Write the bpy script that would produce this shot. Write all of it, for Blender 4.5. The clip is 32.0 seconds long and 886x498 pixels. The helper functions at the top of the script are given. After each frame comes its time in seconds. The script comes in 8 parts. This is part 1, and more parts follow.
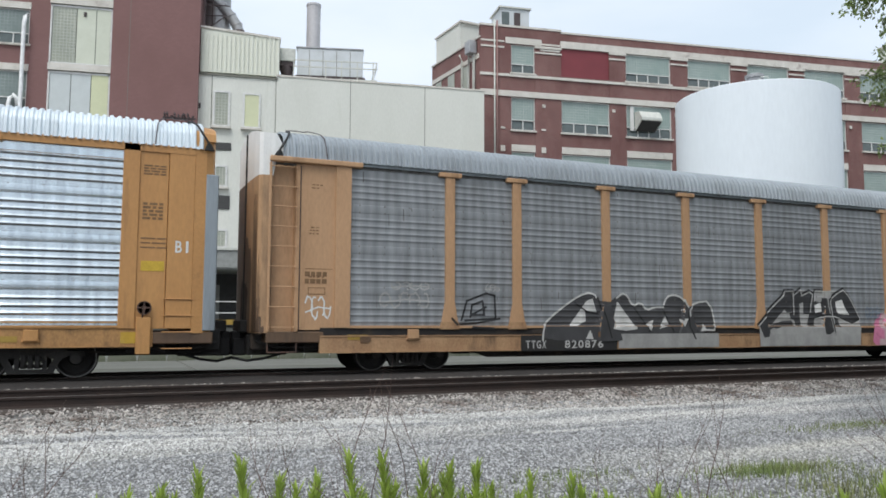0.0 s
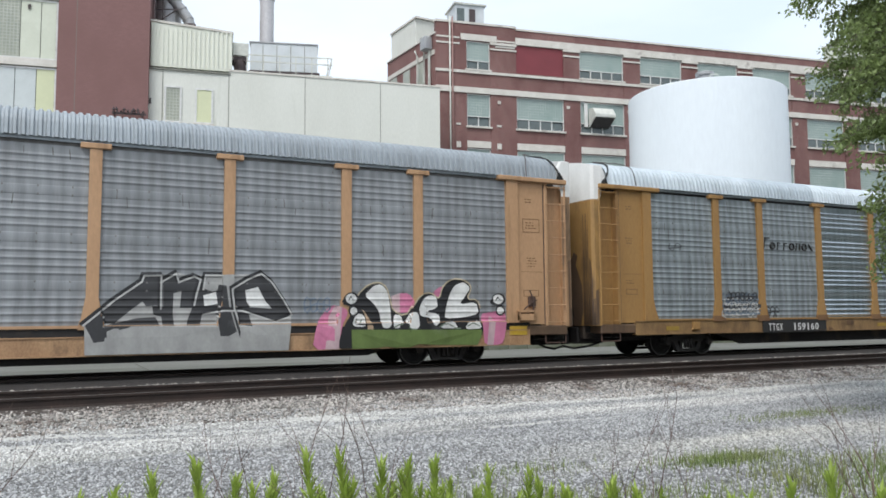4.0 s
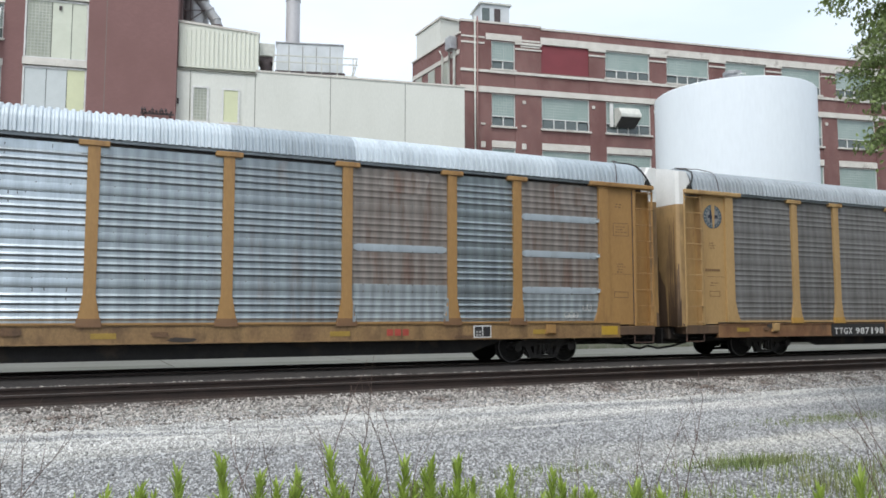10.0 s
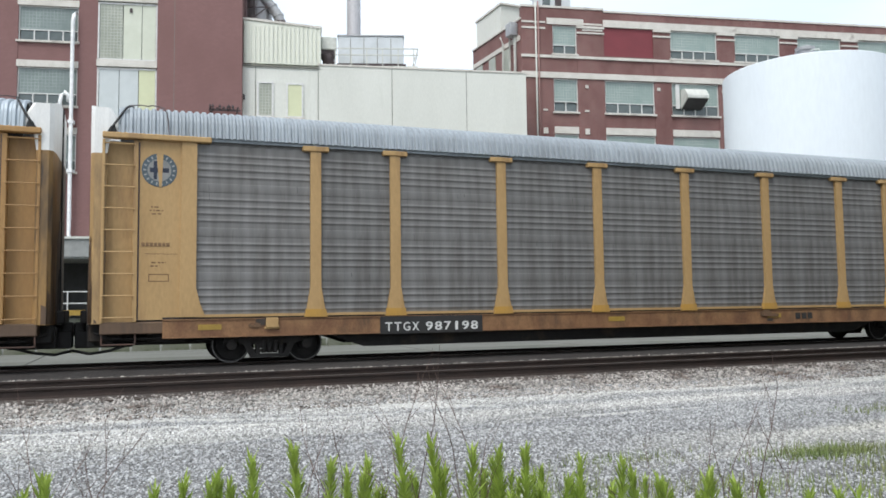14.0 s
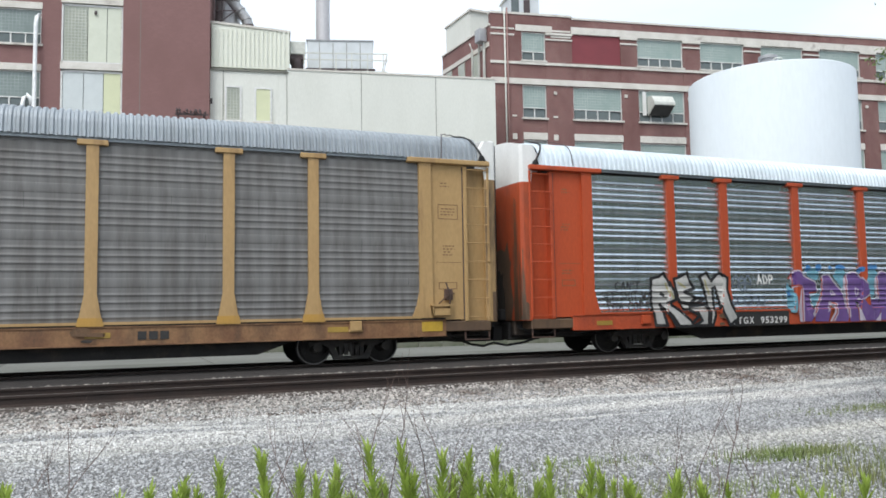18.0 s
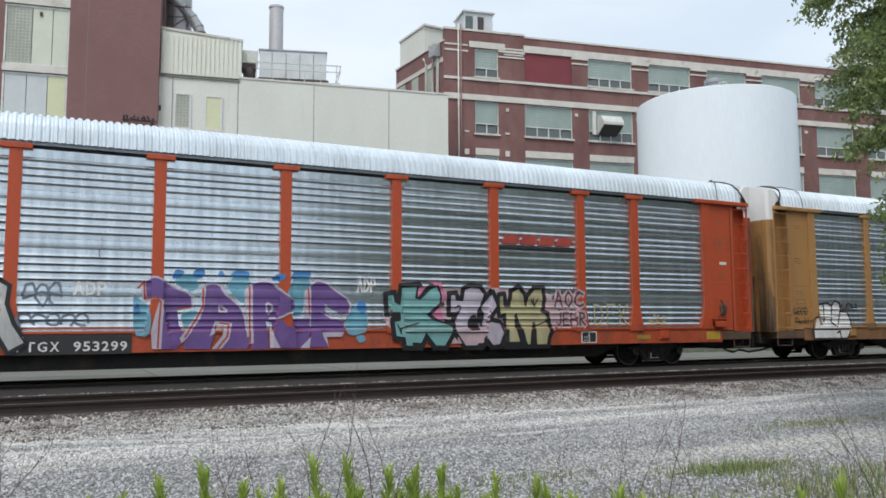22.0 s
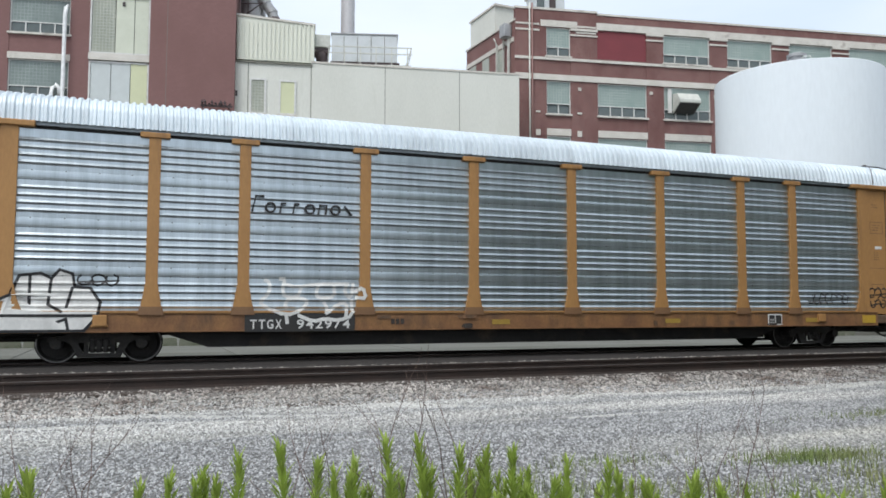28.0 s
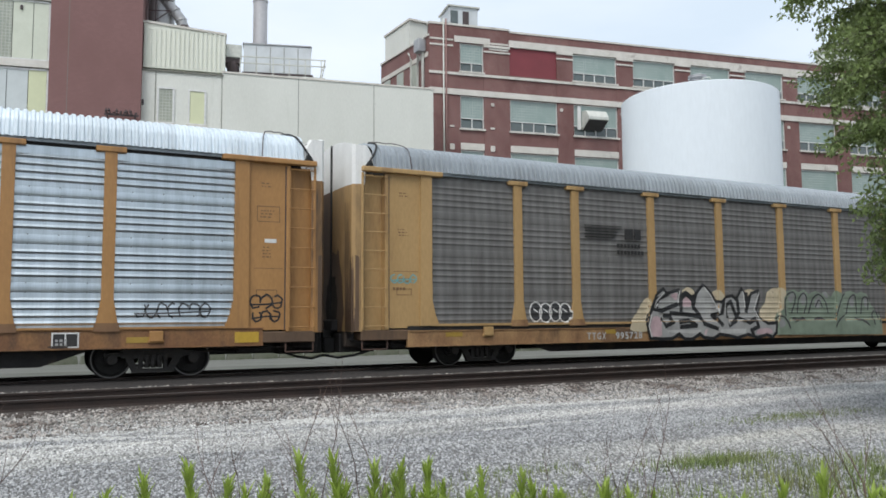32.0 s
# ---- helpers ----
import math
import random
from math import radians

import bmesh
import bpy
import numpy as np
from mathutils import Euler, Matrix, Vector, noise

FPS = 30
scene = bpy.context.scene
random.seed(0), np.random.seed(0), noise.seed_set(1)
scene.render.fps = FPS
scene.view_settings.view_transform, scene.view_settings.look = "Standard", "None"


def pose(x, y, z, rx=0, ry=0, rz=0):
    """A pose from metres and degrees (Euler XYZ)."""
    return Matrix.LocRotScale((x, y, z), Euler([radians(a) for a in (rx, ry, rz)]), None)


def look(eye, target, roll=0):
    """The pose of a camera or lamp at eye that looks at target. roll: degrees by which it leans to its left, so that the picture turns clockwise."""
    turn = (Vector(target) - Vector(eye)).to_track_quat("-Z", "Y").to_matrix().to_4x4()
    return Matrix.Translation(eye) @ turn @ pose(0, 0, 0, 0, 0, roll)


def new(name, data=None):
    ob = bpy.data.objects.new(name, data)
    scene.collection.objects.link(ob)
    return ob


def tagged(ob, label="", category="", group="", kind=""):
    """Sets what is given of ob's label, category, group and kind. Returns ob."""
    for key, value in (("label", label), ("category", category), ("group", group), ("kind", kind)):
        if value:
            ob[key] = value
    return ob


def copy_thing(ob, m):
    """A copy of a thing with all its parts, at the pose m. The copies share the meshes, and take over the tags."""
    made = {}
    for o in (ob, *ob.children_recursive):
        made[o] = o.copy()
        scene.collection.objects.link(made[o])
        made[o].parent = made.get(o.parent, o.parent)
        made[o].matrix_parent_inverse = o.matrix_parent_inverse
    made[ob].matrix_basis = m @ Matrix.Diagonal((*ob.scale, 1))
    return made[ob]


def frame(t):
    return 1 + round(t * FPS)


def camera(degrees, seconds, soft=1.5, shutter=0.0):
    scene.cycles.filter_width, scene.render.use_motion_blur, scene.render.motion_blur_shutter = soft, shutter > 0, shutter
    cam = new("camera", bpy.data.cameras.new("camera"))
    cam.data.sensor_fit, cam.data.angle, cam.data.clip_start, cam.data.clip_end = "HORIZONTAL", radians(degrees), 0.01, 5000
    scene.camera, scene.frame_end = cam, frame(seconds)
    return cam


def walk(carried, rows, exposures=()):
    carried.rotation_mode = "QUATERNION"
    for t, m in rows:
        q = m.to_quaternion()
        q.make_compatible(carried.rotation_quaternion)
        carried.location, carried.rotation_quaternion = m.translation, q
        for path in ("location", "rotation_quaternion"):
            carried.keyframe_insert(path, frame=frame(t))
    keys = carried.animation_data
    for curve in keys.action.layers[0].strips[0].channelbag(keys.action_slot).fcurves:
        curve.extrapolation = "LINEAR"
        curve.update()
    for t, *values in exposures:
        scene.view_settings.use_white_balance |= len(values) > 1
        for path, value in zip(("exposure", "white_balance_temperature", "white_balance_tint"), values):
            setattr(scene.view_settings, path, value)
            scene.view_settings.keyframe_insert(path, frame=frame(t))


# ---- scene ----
import functools

cam = camera(58.5, 32.0, soft=1.7)
EYE = 1.258
walk(cam, [(t, pose(0, 0, EYE, 90 + tilt, lean, turn)) for t, turn, tilt, lean in (
    (0, -23.82, 5.14, -0.2), (0.5, -22.49, 5.05, 0.11), (1, -21.61, 5.09, 0.05), (1.5, -21.61, 4.98, -0.05),
    (2, -22.16, 4.83, -0.36), (2.5, -24.72, 5.03, -0.44), (3, -26.48, 5.02, 0.12), (3.5, -26.9, 4.98, 0.3),
    (4, -26.91, 4.86, 0.46), (4.5, -26.6, 4.94, 0.5), (6.5, -25.77, 4.84, 0.2), (7, -25.53, 4.76, 0.23),
    (7.5, -25.4, 4.8, -0.21), (8, -25.11, 4.77, -0.54), (8.5, -25.05, 4.6, -0.56), (9, -25.24, 4.64, -0.5),
    (9.5, -25.14, 4.83, -0.38), (10, -25.2, 4.86, 0.04), (10.5, -25.45, 5.19, -0.36), (11, -25.1, 5.69, -0.5),
    (11.5, -25.37, 5.75, -0.23), (12, -25.52, 5.65, 0.16), (12.5, -23.73, 4.72, 0.79), (13, -21.11, 4.24, 0.74),
    (13.5, -20.54, 4.21, 0.67), (14, -20.5, 4.07, 0.72), (14.5, -20.43, 3.96, 0.92), (16.5, -21.09, 4.15, 0.96),
    (17, -21.22, 4, 1), (17.5, -21.83, 3.98, 0.83), (18, -22.69, 4.42, 0.94), (18.5, -24.36, 5.16, 0.54),
    (19, -26.59, 5.17, 0.86), (19.5, -26.99, 4.88, 1.17), (20, -26.6, 4.81, 0.73), (20.5, -26.28, 5.28, 0.32),
    (21, -26.33, 5.47, -0.2), (21.5, -26.43, 5.3, 0.2), (22, -26.36, 5.38, 0.22), (22.5, -26.16, 5.35, -0.34),
    (23, -25.93, 5.28, -0.93), (23.5, -26.07, 5.17, -1.03), (24, -26.77, 5.05, -0.62), (24.5, -27.06, 4.62, -0.28),
    (25, -25.62, 4.23, 0.39), (25.5, -22.25, 3.69, -0.45), (27.5, -20.84, 4.27, -0.66), (28, -21.25, 4.06, -0.15),
    (28.5, -21.37, 3.92, -0.2), (29, -21.88, 4.25, -0.09), (29.5, -23.66, 5.59, 0.05), (30, -26.44, 6.09, 0.1),
    (30.5, -27.65, 5.93, 0.25), (31, -27.91, 5.49, 0.77), (31.5, -27.92, 5.23, 0.73), (32, -27.4, 5.01, 0.42),
)], exposures=((0, -0.12), (1, 0.0), (2, 0.04), (3, 0.07), (10, 0.08), (14, 0.16), (17, 0.14), (18, 0.2), (19, 0.1), (20, -0.09), (22, -0.16), (25, -0.19), (28, -0.06), (31, -0.1), (32, -0.1)))

# ---- world and light: a bright overcast sky ----
world = bpy.data.worlds.new("overcast_sky")
scene.world = world
world.use_nodes = True
wn, wl = world.node_tree.nodes, world.node_tree.links
wn.clear()
w_out, w_bg, w_sky = wn.new("ShaderNodeOutputWorld"), wn.new("ShaderNodeBackground"), wn.new("ShaderNodeTexSky")
w_sky.sky_type, w_sky.sun_disc = "NISHITA", False
w_sky.sun_elevation, w_sky.sun_rotation = radians(56), radians(227)
w_sky.dust_density = 4.0
w_co, w_map, w_noise = wn.new("ShaderNodeTexCoord"), wn.new("ShaderNodeMapping"), wn.new("ShaderNodeTexNoise")
w_map.inputs["Scale"].default_value = (1.0, 1.0, 3.0)
w_noise.inputs["Scale"].default_value, w_noise.inputs["Detail"].default_value = 2.2, 5
w_ramp, w_mix = wn.new("ShaderNodeValToRGB"), wn.new("ShaderNodeMix")
w_ramp.color_ramp.elements[0].position, w_ramp.color_ramp.elements[0].color = 0.3, (7.1, 8.25, 9.45, 1)
w_ramp.color_ramp.elements[1].position, w_ramp.color_ramp.elements[1].color = 0.62, (8.9, 9.7, 10.6, 1)
w_mix.data_type = "RGBA"
w_mix.inputs[0].default_value = 0.86
wl.new(w_co.outputs["Generated"], w_map.inputs["Vector"])
wl.new(w_map.outputs["Vector"], w_noise.inputs["Vector"])
wl.new(w_noise.outputs["Fac"], w_ramp.inputs["Fac"])
wl.new(w_sky.outputs["Color"], w_mix.inputs[6])
wl.new(w_ramp.outputs["Color"], w_mix.inputs[7])
wl.new(w_mix.outputs[2], w_bg.inputs["Color"])
wl.new(w_bg.outputs["Background"], w_out.inputs["Surface"])
w_bg.inputs["Strength"].default_value = 0.123

sun = new("sun", bpy.data.lights.new("sun", "SUN"))
sun.data.energy, sun.data.angle, sun.data.color = 2.15, radians(28), (1.0, 0.98, 0.95)
sun.matrix_basis = look((-15, -14, 30), (0, 0, 0))

# ---- helpers for meshes and parts ----
def part(name, mesh, material, parent=None, m=None, label=""):
    """One mesh object under a thing or a part; mesh: a bmesh, or a mesh that several pieces share."""
    if isinstance(mesh, bmesh.types.BMesh):
        data = bpy.data.meshes.new(name)
        mesh.to_mesh(data)
        mesh.free()
        mesh = data
    if not mesh.materials:
        mesh.materials.append(material)
    ob = new(name, mesh)
    slot = ob.material_slots[0]
    slot.link, slot.material = "OBJECT", material
    if parent:
        ob.parent = parent
    if m is not None:
        ob.matrix_basis = m
    if label:
        ob["label"] = label
    return ob


def thing(name, label, category, group="", m=None):
    ob = tagged(new(name), label, category, group)
    if m is not None:
        ob.matrix_basis = m
    return ob


def keep(name, bm):
    data = bpy.data.meshes.new(name)
    bm.to_mesh(data)
    bm.free()
    return data


def box(bm, x0, x1, y0, y1, z0, z1, bevel=0.0):
    vs = [bm.verts.new((x, y, z)) for x in (x0, x1) for y in (y0, y1) for z in (z0, z1)]
    fs = [bm.faces.new([vs[i] for i in q]) for q in ((0, 1, 3, 2), (4, 6, 7, 5), (0, 4, 5, 1), (2, 3, 7, 6), (0, 2, 6, 4), (1, 5, 7, 3))]
    if bevel:
        es = list({e for f in fs for e in f.edges})
        bmesh.ops.bevel(bm, geom=es, offset=bevel, segments=1, affect="EDGES")
    return bm


def boxes(*rows, bevel=0.0):
    bm = bmesh.new()
    for r in rows:
        box(bm, *r, bevel=bevel)
    return bm


def prism(bm, pts, y0, y1):
    """An outline in x, z, drawn out from y0 to y1."""
    a = [bm.verts.new((x, y0, z)) for x, z in pts]
    b = [bm.verts.new((x, y1, z)) for x, z in pts]
    n = len(pts)
    bm.faces.new(a), bm.faces.new(b[::-1])
    for i in range(n):
        bm.faces.new((a[i], b[i], b[(i + 1) % n], a[(i + 1) % n]))
    bmesh.ops.recalc_face_normals(bm, faces=bm.faces)
    return bm


def tube(bm, pts, r, seg=8, r1=None, caps=True):
    """A round bar along a line of points."""
    pts = [Vector(p) for p in pts]
    rings = []
    for i, p in enumerate(pts):
        d = (pts[min(i + 1, len(pts) - 1)] - pts[max(i - 1, 0)]).normalized()
        side = d.cross(Vector((0, 0, 1)) if abs(d.z) < 0.9 else Vector((1, 0, 0))).normalized()
        up = side.cross(d)
        rr = r if r1 is None else r + (r1 - r) * i / (len(pts) - 1)
        rings.append([bm.verts.new(p + (side * math.cos(a) + up * math.sin(a)) * rr) for a in (math.tau * k / seg for k in range(seg))])
    for a, b in zip(rings, rings[1:]):
        for k in range(seg):
            bm.faces.new((a[k], a[(k + 1) % seg], b[(k + 1) % seg], b[k])).smooth = seg > 6
    if caps:
        bm.faces.new(rings[0][::-1]), bm.faces.new(rings[-1])
    return bm


def lathe(bm, prof, m=None, seg=32):
    """Radius, height pairs turned round the z axis."""
    m = m or Matrix()
    def ring(r, z):
        return [bm.verts.new(m @ Vector((r * math.cos(a), r * math.sin(a), z))) for a in (math.tau * k / seg for k in range(seg))]

    rings = [ring(*p) for p in prof]
    for a, b in zip(rings, rings[1:]):
        for k in range(seg):
            bm.faces.new((a[k], a[(k + 1) % seg], b[(k + 1) % seg], b[k])).smooth = True
    bm.faces.new(rings[0][::-1]), bm.faces.new(rings[-1])
    for a in rings:
        for k in range(seg):
            bm.edges.get((a[k], a[(k + 1) % seg])).smooth = False
    return bm


# ---- materials ----
def material(name):
    m = bpy.data.materials.new(name)
    m.use_nodes = True
    return m, m.node_tree.nodes, m.node_tree.links, m.node_tree.nodes["Principled BSDF"]


def value_mix(n, l, fac, a, b, kind="MIX"):
    x = n.new("ShaderNodeMix")
    x.data_type, x.blend_type = "RGBA", kind
    for sock, v in ((x.inputs[0], fac), (x.inputs[6], a), (x.inputs[7], b)):
        if isinstance(v, bpy.types.NodeSocket):
            l.new(v, sock)
        elif isinstance(v, (int, float)):
            sock.default_value = v
        else:
            sock.default_value = (*v, 1)
    return x.outputs[2]


def noise_of(n, l, scale, stretch=(1, 1, 1), detail=6, lo=0.35, hi=0.65, rough=0.6):
    co, mp, no, rp = n.new("ShaderNodeTexCoord"), n.new("ShaderNodeMapping"), n.new("ShaderNodeTexNoise"), n.new("ShaderNodeMapRange")
    mp.inputs["Scale"].default_value = stretch
    no.inputs["Scale"].default_value, no.inputs["Detail"].default_value, no.inputs["Roughness"].default_value = scale, detail, rough
    rp.inputs["From Min"].default_value, rp.inputs["From Max"].default_value = lo, hi
    l.new(co.outputs["Object"], mp.inputs["Vector"])
    l.new(mp.outputs["Vector"], no.inputs["Vector"])
    l.new(no.outputs["Fac"], rp.inputs["Value"])
    return rp.outputs["Result"]


def surface(name, a, b, scale=1.0, stretch=(1, 1, 1), rough=0.6, metal=0.0, fine=30.0, fine_amount=0.25, bump=0.15, third=None, third_scale=0.5,
            third_stretch=(1, 1, 1), third_lo=0.55, third_hi=0.7, random_value=0.0, island=0.0, spread=(0.35, 0.65), streaks=(), streak_tone=None, plaid=0.0):
    """Two tones in large patches, a third as stains, fine grain with relief, and some change from piece to piece."""
    m, n, l, p = material(name)
    col = value_mix(n, l, noise_of(n, l, scale, stretch, lo=spread[0], hi=spread[1]), a, b)
    if third:
        col = value_mix(n, l, noise_of(n, l, third_scale, third_stretch, lo=third_lo, hi=third_hi), col, third)
    for place, width in streaks:
        sp, wob, dist, edge = n.new("ShaderNodeSeparateXYZ"), n.new("ShaderNodeMath"), n.new("ShaderNodeMath"), n.new("ShaderNodeMapRange")
        l.new(n.new("ShaderNodeTexCoord").outputs["Object"], sp.inputs["Vector"])
        wob.operation = "MULTIPLY_ADD"
        l.new(noise_of(n, l, 0.35, (0.5, 1.2, 1), lo=0.2, hi=0.8), wob.inputs[0])
        wob.inputs[1].default_value = 0.9
        l.new(sp.outputs["Y"], wob.inputs[2])
        dist.operation = "SUBTRACT"
        l.new(wob.outputs["Value"], dist.inputs[0])
        dist.inputs[1].default_value = place + 0.45
        ab = n.new("ShaderNodeMath")
        ab.operation = "ABSOLUTE"
        l.new(dist.outputs["Value"], ab.inputs[0])
        edge.inputs["From Min"].default_value, edge.inputs["From Max"].default_value = width * 0.4, width * 1.6
        edge.inputs["To Min"].default_value, edge.inputs["To Max"].default_value = 0.55, 0.0
        l.new(ab.outputs["Value"], edge.inputs["Value"])
        col = value_mix(n, l, edge.outputs["Result"], col, streak_tone)
    g = noise_of(n, l, fine, stretch, detail=3, lo=0.25, hi=0.75)
    grey = n.new("ShaderNodeMapRange")
    grey.inputs["To Min"].default_value, grey.inputs["To Max"].default_value = 1 - fine_amount, 1 + fine_amount
    l.new(g, grey.inputs["Value"])
    col = value_mix(n, l, 1.0, col, grey.outputs["Result"], "MULTIPLY")
    if plaid:
        co, wv, pr = n.new("ShaderNodeTexCoord"), n.new("ShaderNodeTexWave"), n.new("ShaderNodeMapRange")
        for k, v in (("Scale", 1.15), ("Distortion", 3.0), ("Detail", 3.0), ("Detail Scale", 0.6)):
            wv.inputs[k].default_value = v
        pr.inputs["To Min"].default_value, pr.inputs["To Max"].default_value = 1 - plaid, 1 + plaid * 0.5
        l.new(co.outputs["Object"], wv.inputs["Vector"])
        l.new(wv.outputs["Fac"], pr.inputs["Value"])
        col = value_mix(n, l, 1.0, col, pr.outputs["Result"], "MULTIPLY")
    if random_value or island:
        src = n.new("ShaderNodeNewGeometry").outputs["Random Per Island"] if island else n.new("ShaderNodeObjectInfo").outputs["Random"]
        k = island or random_value
        mr = n.new("ShaderNodeMapRange")
        mr.inputs["To Min"].default_value, mr.inputs["To Max"].default_value = 1 - k, 1 + k
        l.new(src, mr.inputs["Value"])
        col = value_mix(n, l, 1.0, col, mr.outputs["Result"], "MULTIPLY")
    l.new(col, p.inputs["Base Color"])
    p.inputs["Roughness"].default_value, p.inputs["Metallic"].default_value = rough, metal
    if bump:
        bp = n.new("ShaderNodeBump")
        bp.inputs["Strength"].default_value, bp.inputs["Distance"].default_value = bump, 0.01
        l.new(g, bp.inputs["Height"])
        l.new(bp.outputs["Normal"], p.inputs["Normal"])
    return m


def leafy(name, a, b, scale, island, thin=0.45):
    """Leaf skin that lets some light through."""
    m = surface(name, a, b, scale, rough=0.5, fine=20, fine_amount=0.12, bump=0.0, island=island)
    n, l = m.node_tree.nodes, m.node_tree.links
    p, out = n["Principled BSDF"], n["Material Output"]
    tr, mx = n.new("ShaderNodeBsdfTranslucent"), n.new("ShaderNodeMixShader")
    l.new(p.inputs["Base Color"].links[0].from_socket, tr.inputs["Color"])
    mx.inputs[0].default_value = thin
    l.new(p.outputs["BSDF"], mx.inputs[1]), l.new(tr.outputs["BSDF"], mx.inputs[2])
    l.new(mx.outputs["Shader"], out.inputs["Surface"])
    return m


def bricks_of(name, a, b, mortar, wide=0.22, high=0.075, joint=0.012, offset=0.5, stain=None, rough=0.85):
    """Courses laid in the wall's own x and z."""
    m, n, l, p = material(name)
    co, sp, cb, br = n.new("ShaderNodeTexCoord"), n.new("ShaderNodeSeparateXYZ"), n.new("ShaderNodeCombineXYZ"), n.new("ShaderNodeTexBrick")
    sm = n.new("ShaderNodeMath")
    l.new(co.outputs["Object"], sp.inputs["Vector"])
    l.new(sp.outputs["X"], sm.inputs[0]), l.new(sp.outputs["Y"], sm.inputs[1])
    l.new(sm.outputs["Value"], cb.inputs["X"]), l.new(sp.outputs["Z"], cb.inputs["Y"])
    l.new(cb.outputs["Vector"], br.inputs["Vector"])
    br.offset = offset
    for k, v in (("Scale", 1.0), ("Mortar Size", joint), ("Brick Width", wide), ("Row Height", high), ("Bias", 0.0)):
        br.inputs[k].default_value = v
    br.inputs["Color1"].default_value, br.inputs["Color2"].default_value, br.inputs["Mortar"].default_value = (*a, 1), (*b, 1), (*mortar, 1)
    col = br.outputs["Color"]
    col = value_mix(n, l, noise_of(n, l, 0.6, (1, 1, 0.5), lo=0.4, hi=0.75), col, stain or tuple(c * 0.6 for c in a))
    l.new(col, p.inputs["Base Color"])
    p.inputs["Roughness"].default_value = rough
    bp = n.new("ShaderNodeBump")
    bp.inputs["Strength"].default_value, bp.inputs["Distance"].default_value, bp.invert = 0.4, 0.01, True
    l.new(br.outputs["Fac"], bp.inputs["Height"])
    l.new(bp.outputs["Normal"], p.inputs["Normal"])
    return m


def plain(name, c, rough=0.6, metal=0.0, fine_amount=0.12):
    return surface(name, c, tuple(v * 0.8 for v in c), 3, rough=rough, metal=metal, fine_amount=fine_amount, bump=0.06)


RED_BRICK = bricks_of("red_brick", (0.23, 0.101, 0.092), (0.178, 0.079, 0.073), (0.25, 0.168, 0.153))
BROWN_BRICK = bricks_of("painted_brown_brick", (0.25, 0.134, 0.127), (0.222, 0.117, 0.111), (0.205, 0.11, 0.104), stain=(0.20, 0.105, 0.097))
GLASS_BLOCK = bricks_of("glass_block", (0.30, 0.365, 0.34), (0.25, 0.315, 0.29), (0.42, 0.475, 0.45), 0.21, 0.21, 0.022, 0.0, stain=(0.25, 0.33, 0.30), rough=0.25)
DULL_BLOCK = bricks_of("dull_glass_block", (0.23, 0.28, 0.265), (0.19, 0.235, 0.225), (0.31, 0.35, 0.335), 0.21, 0.21, 0.022, 0.0, stain=(0.17, 0.21, 0.2), rough=0.3)
PIPE_WHITE = plain("white_pipe_paint", (0.88, 0.89, 0.89), 0.4, fine_amount=0.04)
GRILLE_GLASS = bricks_of("grimy_glass_grid", (0.36, 0.38, 0.31), (0.30, 0.33, 0.28), (0.5, 0.5, 0.44), 0.2, 0.2, 0.02, 0.0, stain=(0.27, 0.29, 0.24), rough=0.3)
WHITE_TRIM = surface("white_stone_trim", (0.66, 0.63, 0.58), (0.56, 0.53, 0.48), 1.2, rough=0.8, third=(0.33, 0.29, 0.26), third_scale=0.7, third_lo=0.6, third_hi=0.72)
WHITE_FRAME = plain("white_window_frame", (0.72, 0.72, 0.70), 0.5)
DARK_GLASS = plain("dark_window_glass", (0.12, 0.145, 0.145), 0.12)
RED_PANEL = surface("red_board", (0.205, 0.036, 0.045), (0.18, 0.032, 0.04), 0.8, rough=0.6, fine_amount=0.06)
CREAM = surface("cream_painted_concrete", (0.69, 0.695, 0.64), (0.64, 0.645, 0.59), 0.35, (1, 1, 0.3), rough=0.8, fine=12, fine_amount=0.05, third=(0.50, 0.51, 0.43), third_scale=0.9, third_stretch=(1, 1, 0.12), third_lo=0.6, third_hi=0.8)
CREAM_SIDING = surface("cream_metal_siding", (0.74, 0.75, 0.66), (0.69, 0.70, 0.61), 0.5, (1, 1, 0.3), rough=0.5, fine_amount=0.05)
CREAM_BOARD = surface("cream_board", (0.62, 0.645, 0.54), (0.58, 0.605, 0.50), 1.5, rough=0.6, fine_amount=0.06, bump=0.05)
GREY_BOARD = surface("grey_board", (0.57, 0.61, 0.61), (0.53, 0.57, 0.57), 1.5, rough=0.6, fine_amount=0.06, bump=0.05)
YELLOW_BOARD = surface("yellow_board", (0.63, 0.65, 0.43), (0.60, 0.62, 0.41), 1.5, rough=0.6, fine_amount=0.06, bump=0.05)
JOINT = plain("wall_joint", (0.22, 0.22, 0.19), 0.9)
TANK_WHITE = surface("white_tank_paint", (0.80, 0.855, 0.895), (0.765, 0.82, 0.865), 0.25, (1, 1, 0.25), rough=0.42, fine=6, fine_amount=0.03, bump=0.03)
DUCT = surface("galvanised_duct", (0.42, 0.42, 0.42), (0.30, 0.30, 0.31), 1.2, rough=0.45, metal=0.5)
STACK = surface("grey_chimney_sheet", (0.52, 0.51, 0.52), (0.42, 0.41, 0.42), 0.8, (1, 1, 0.3), rough=0.5, metal=0.15)
DARK_DUCT = plain("dark_duct", (0.07, 0.05, 0.05), 0.6)
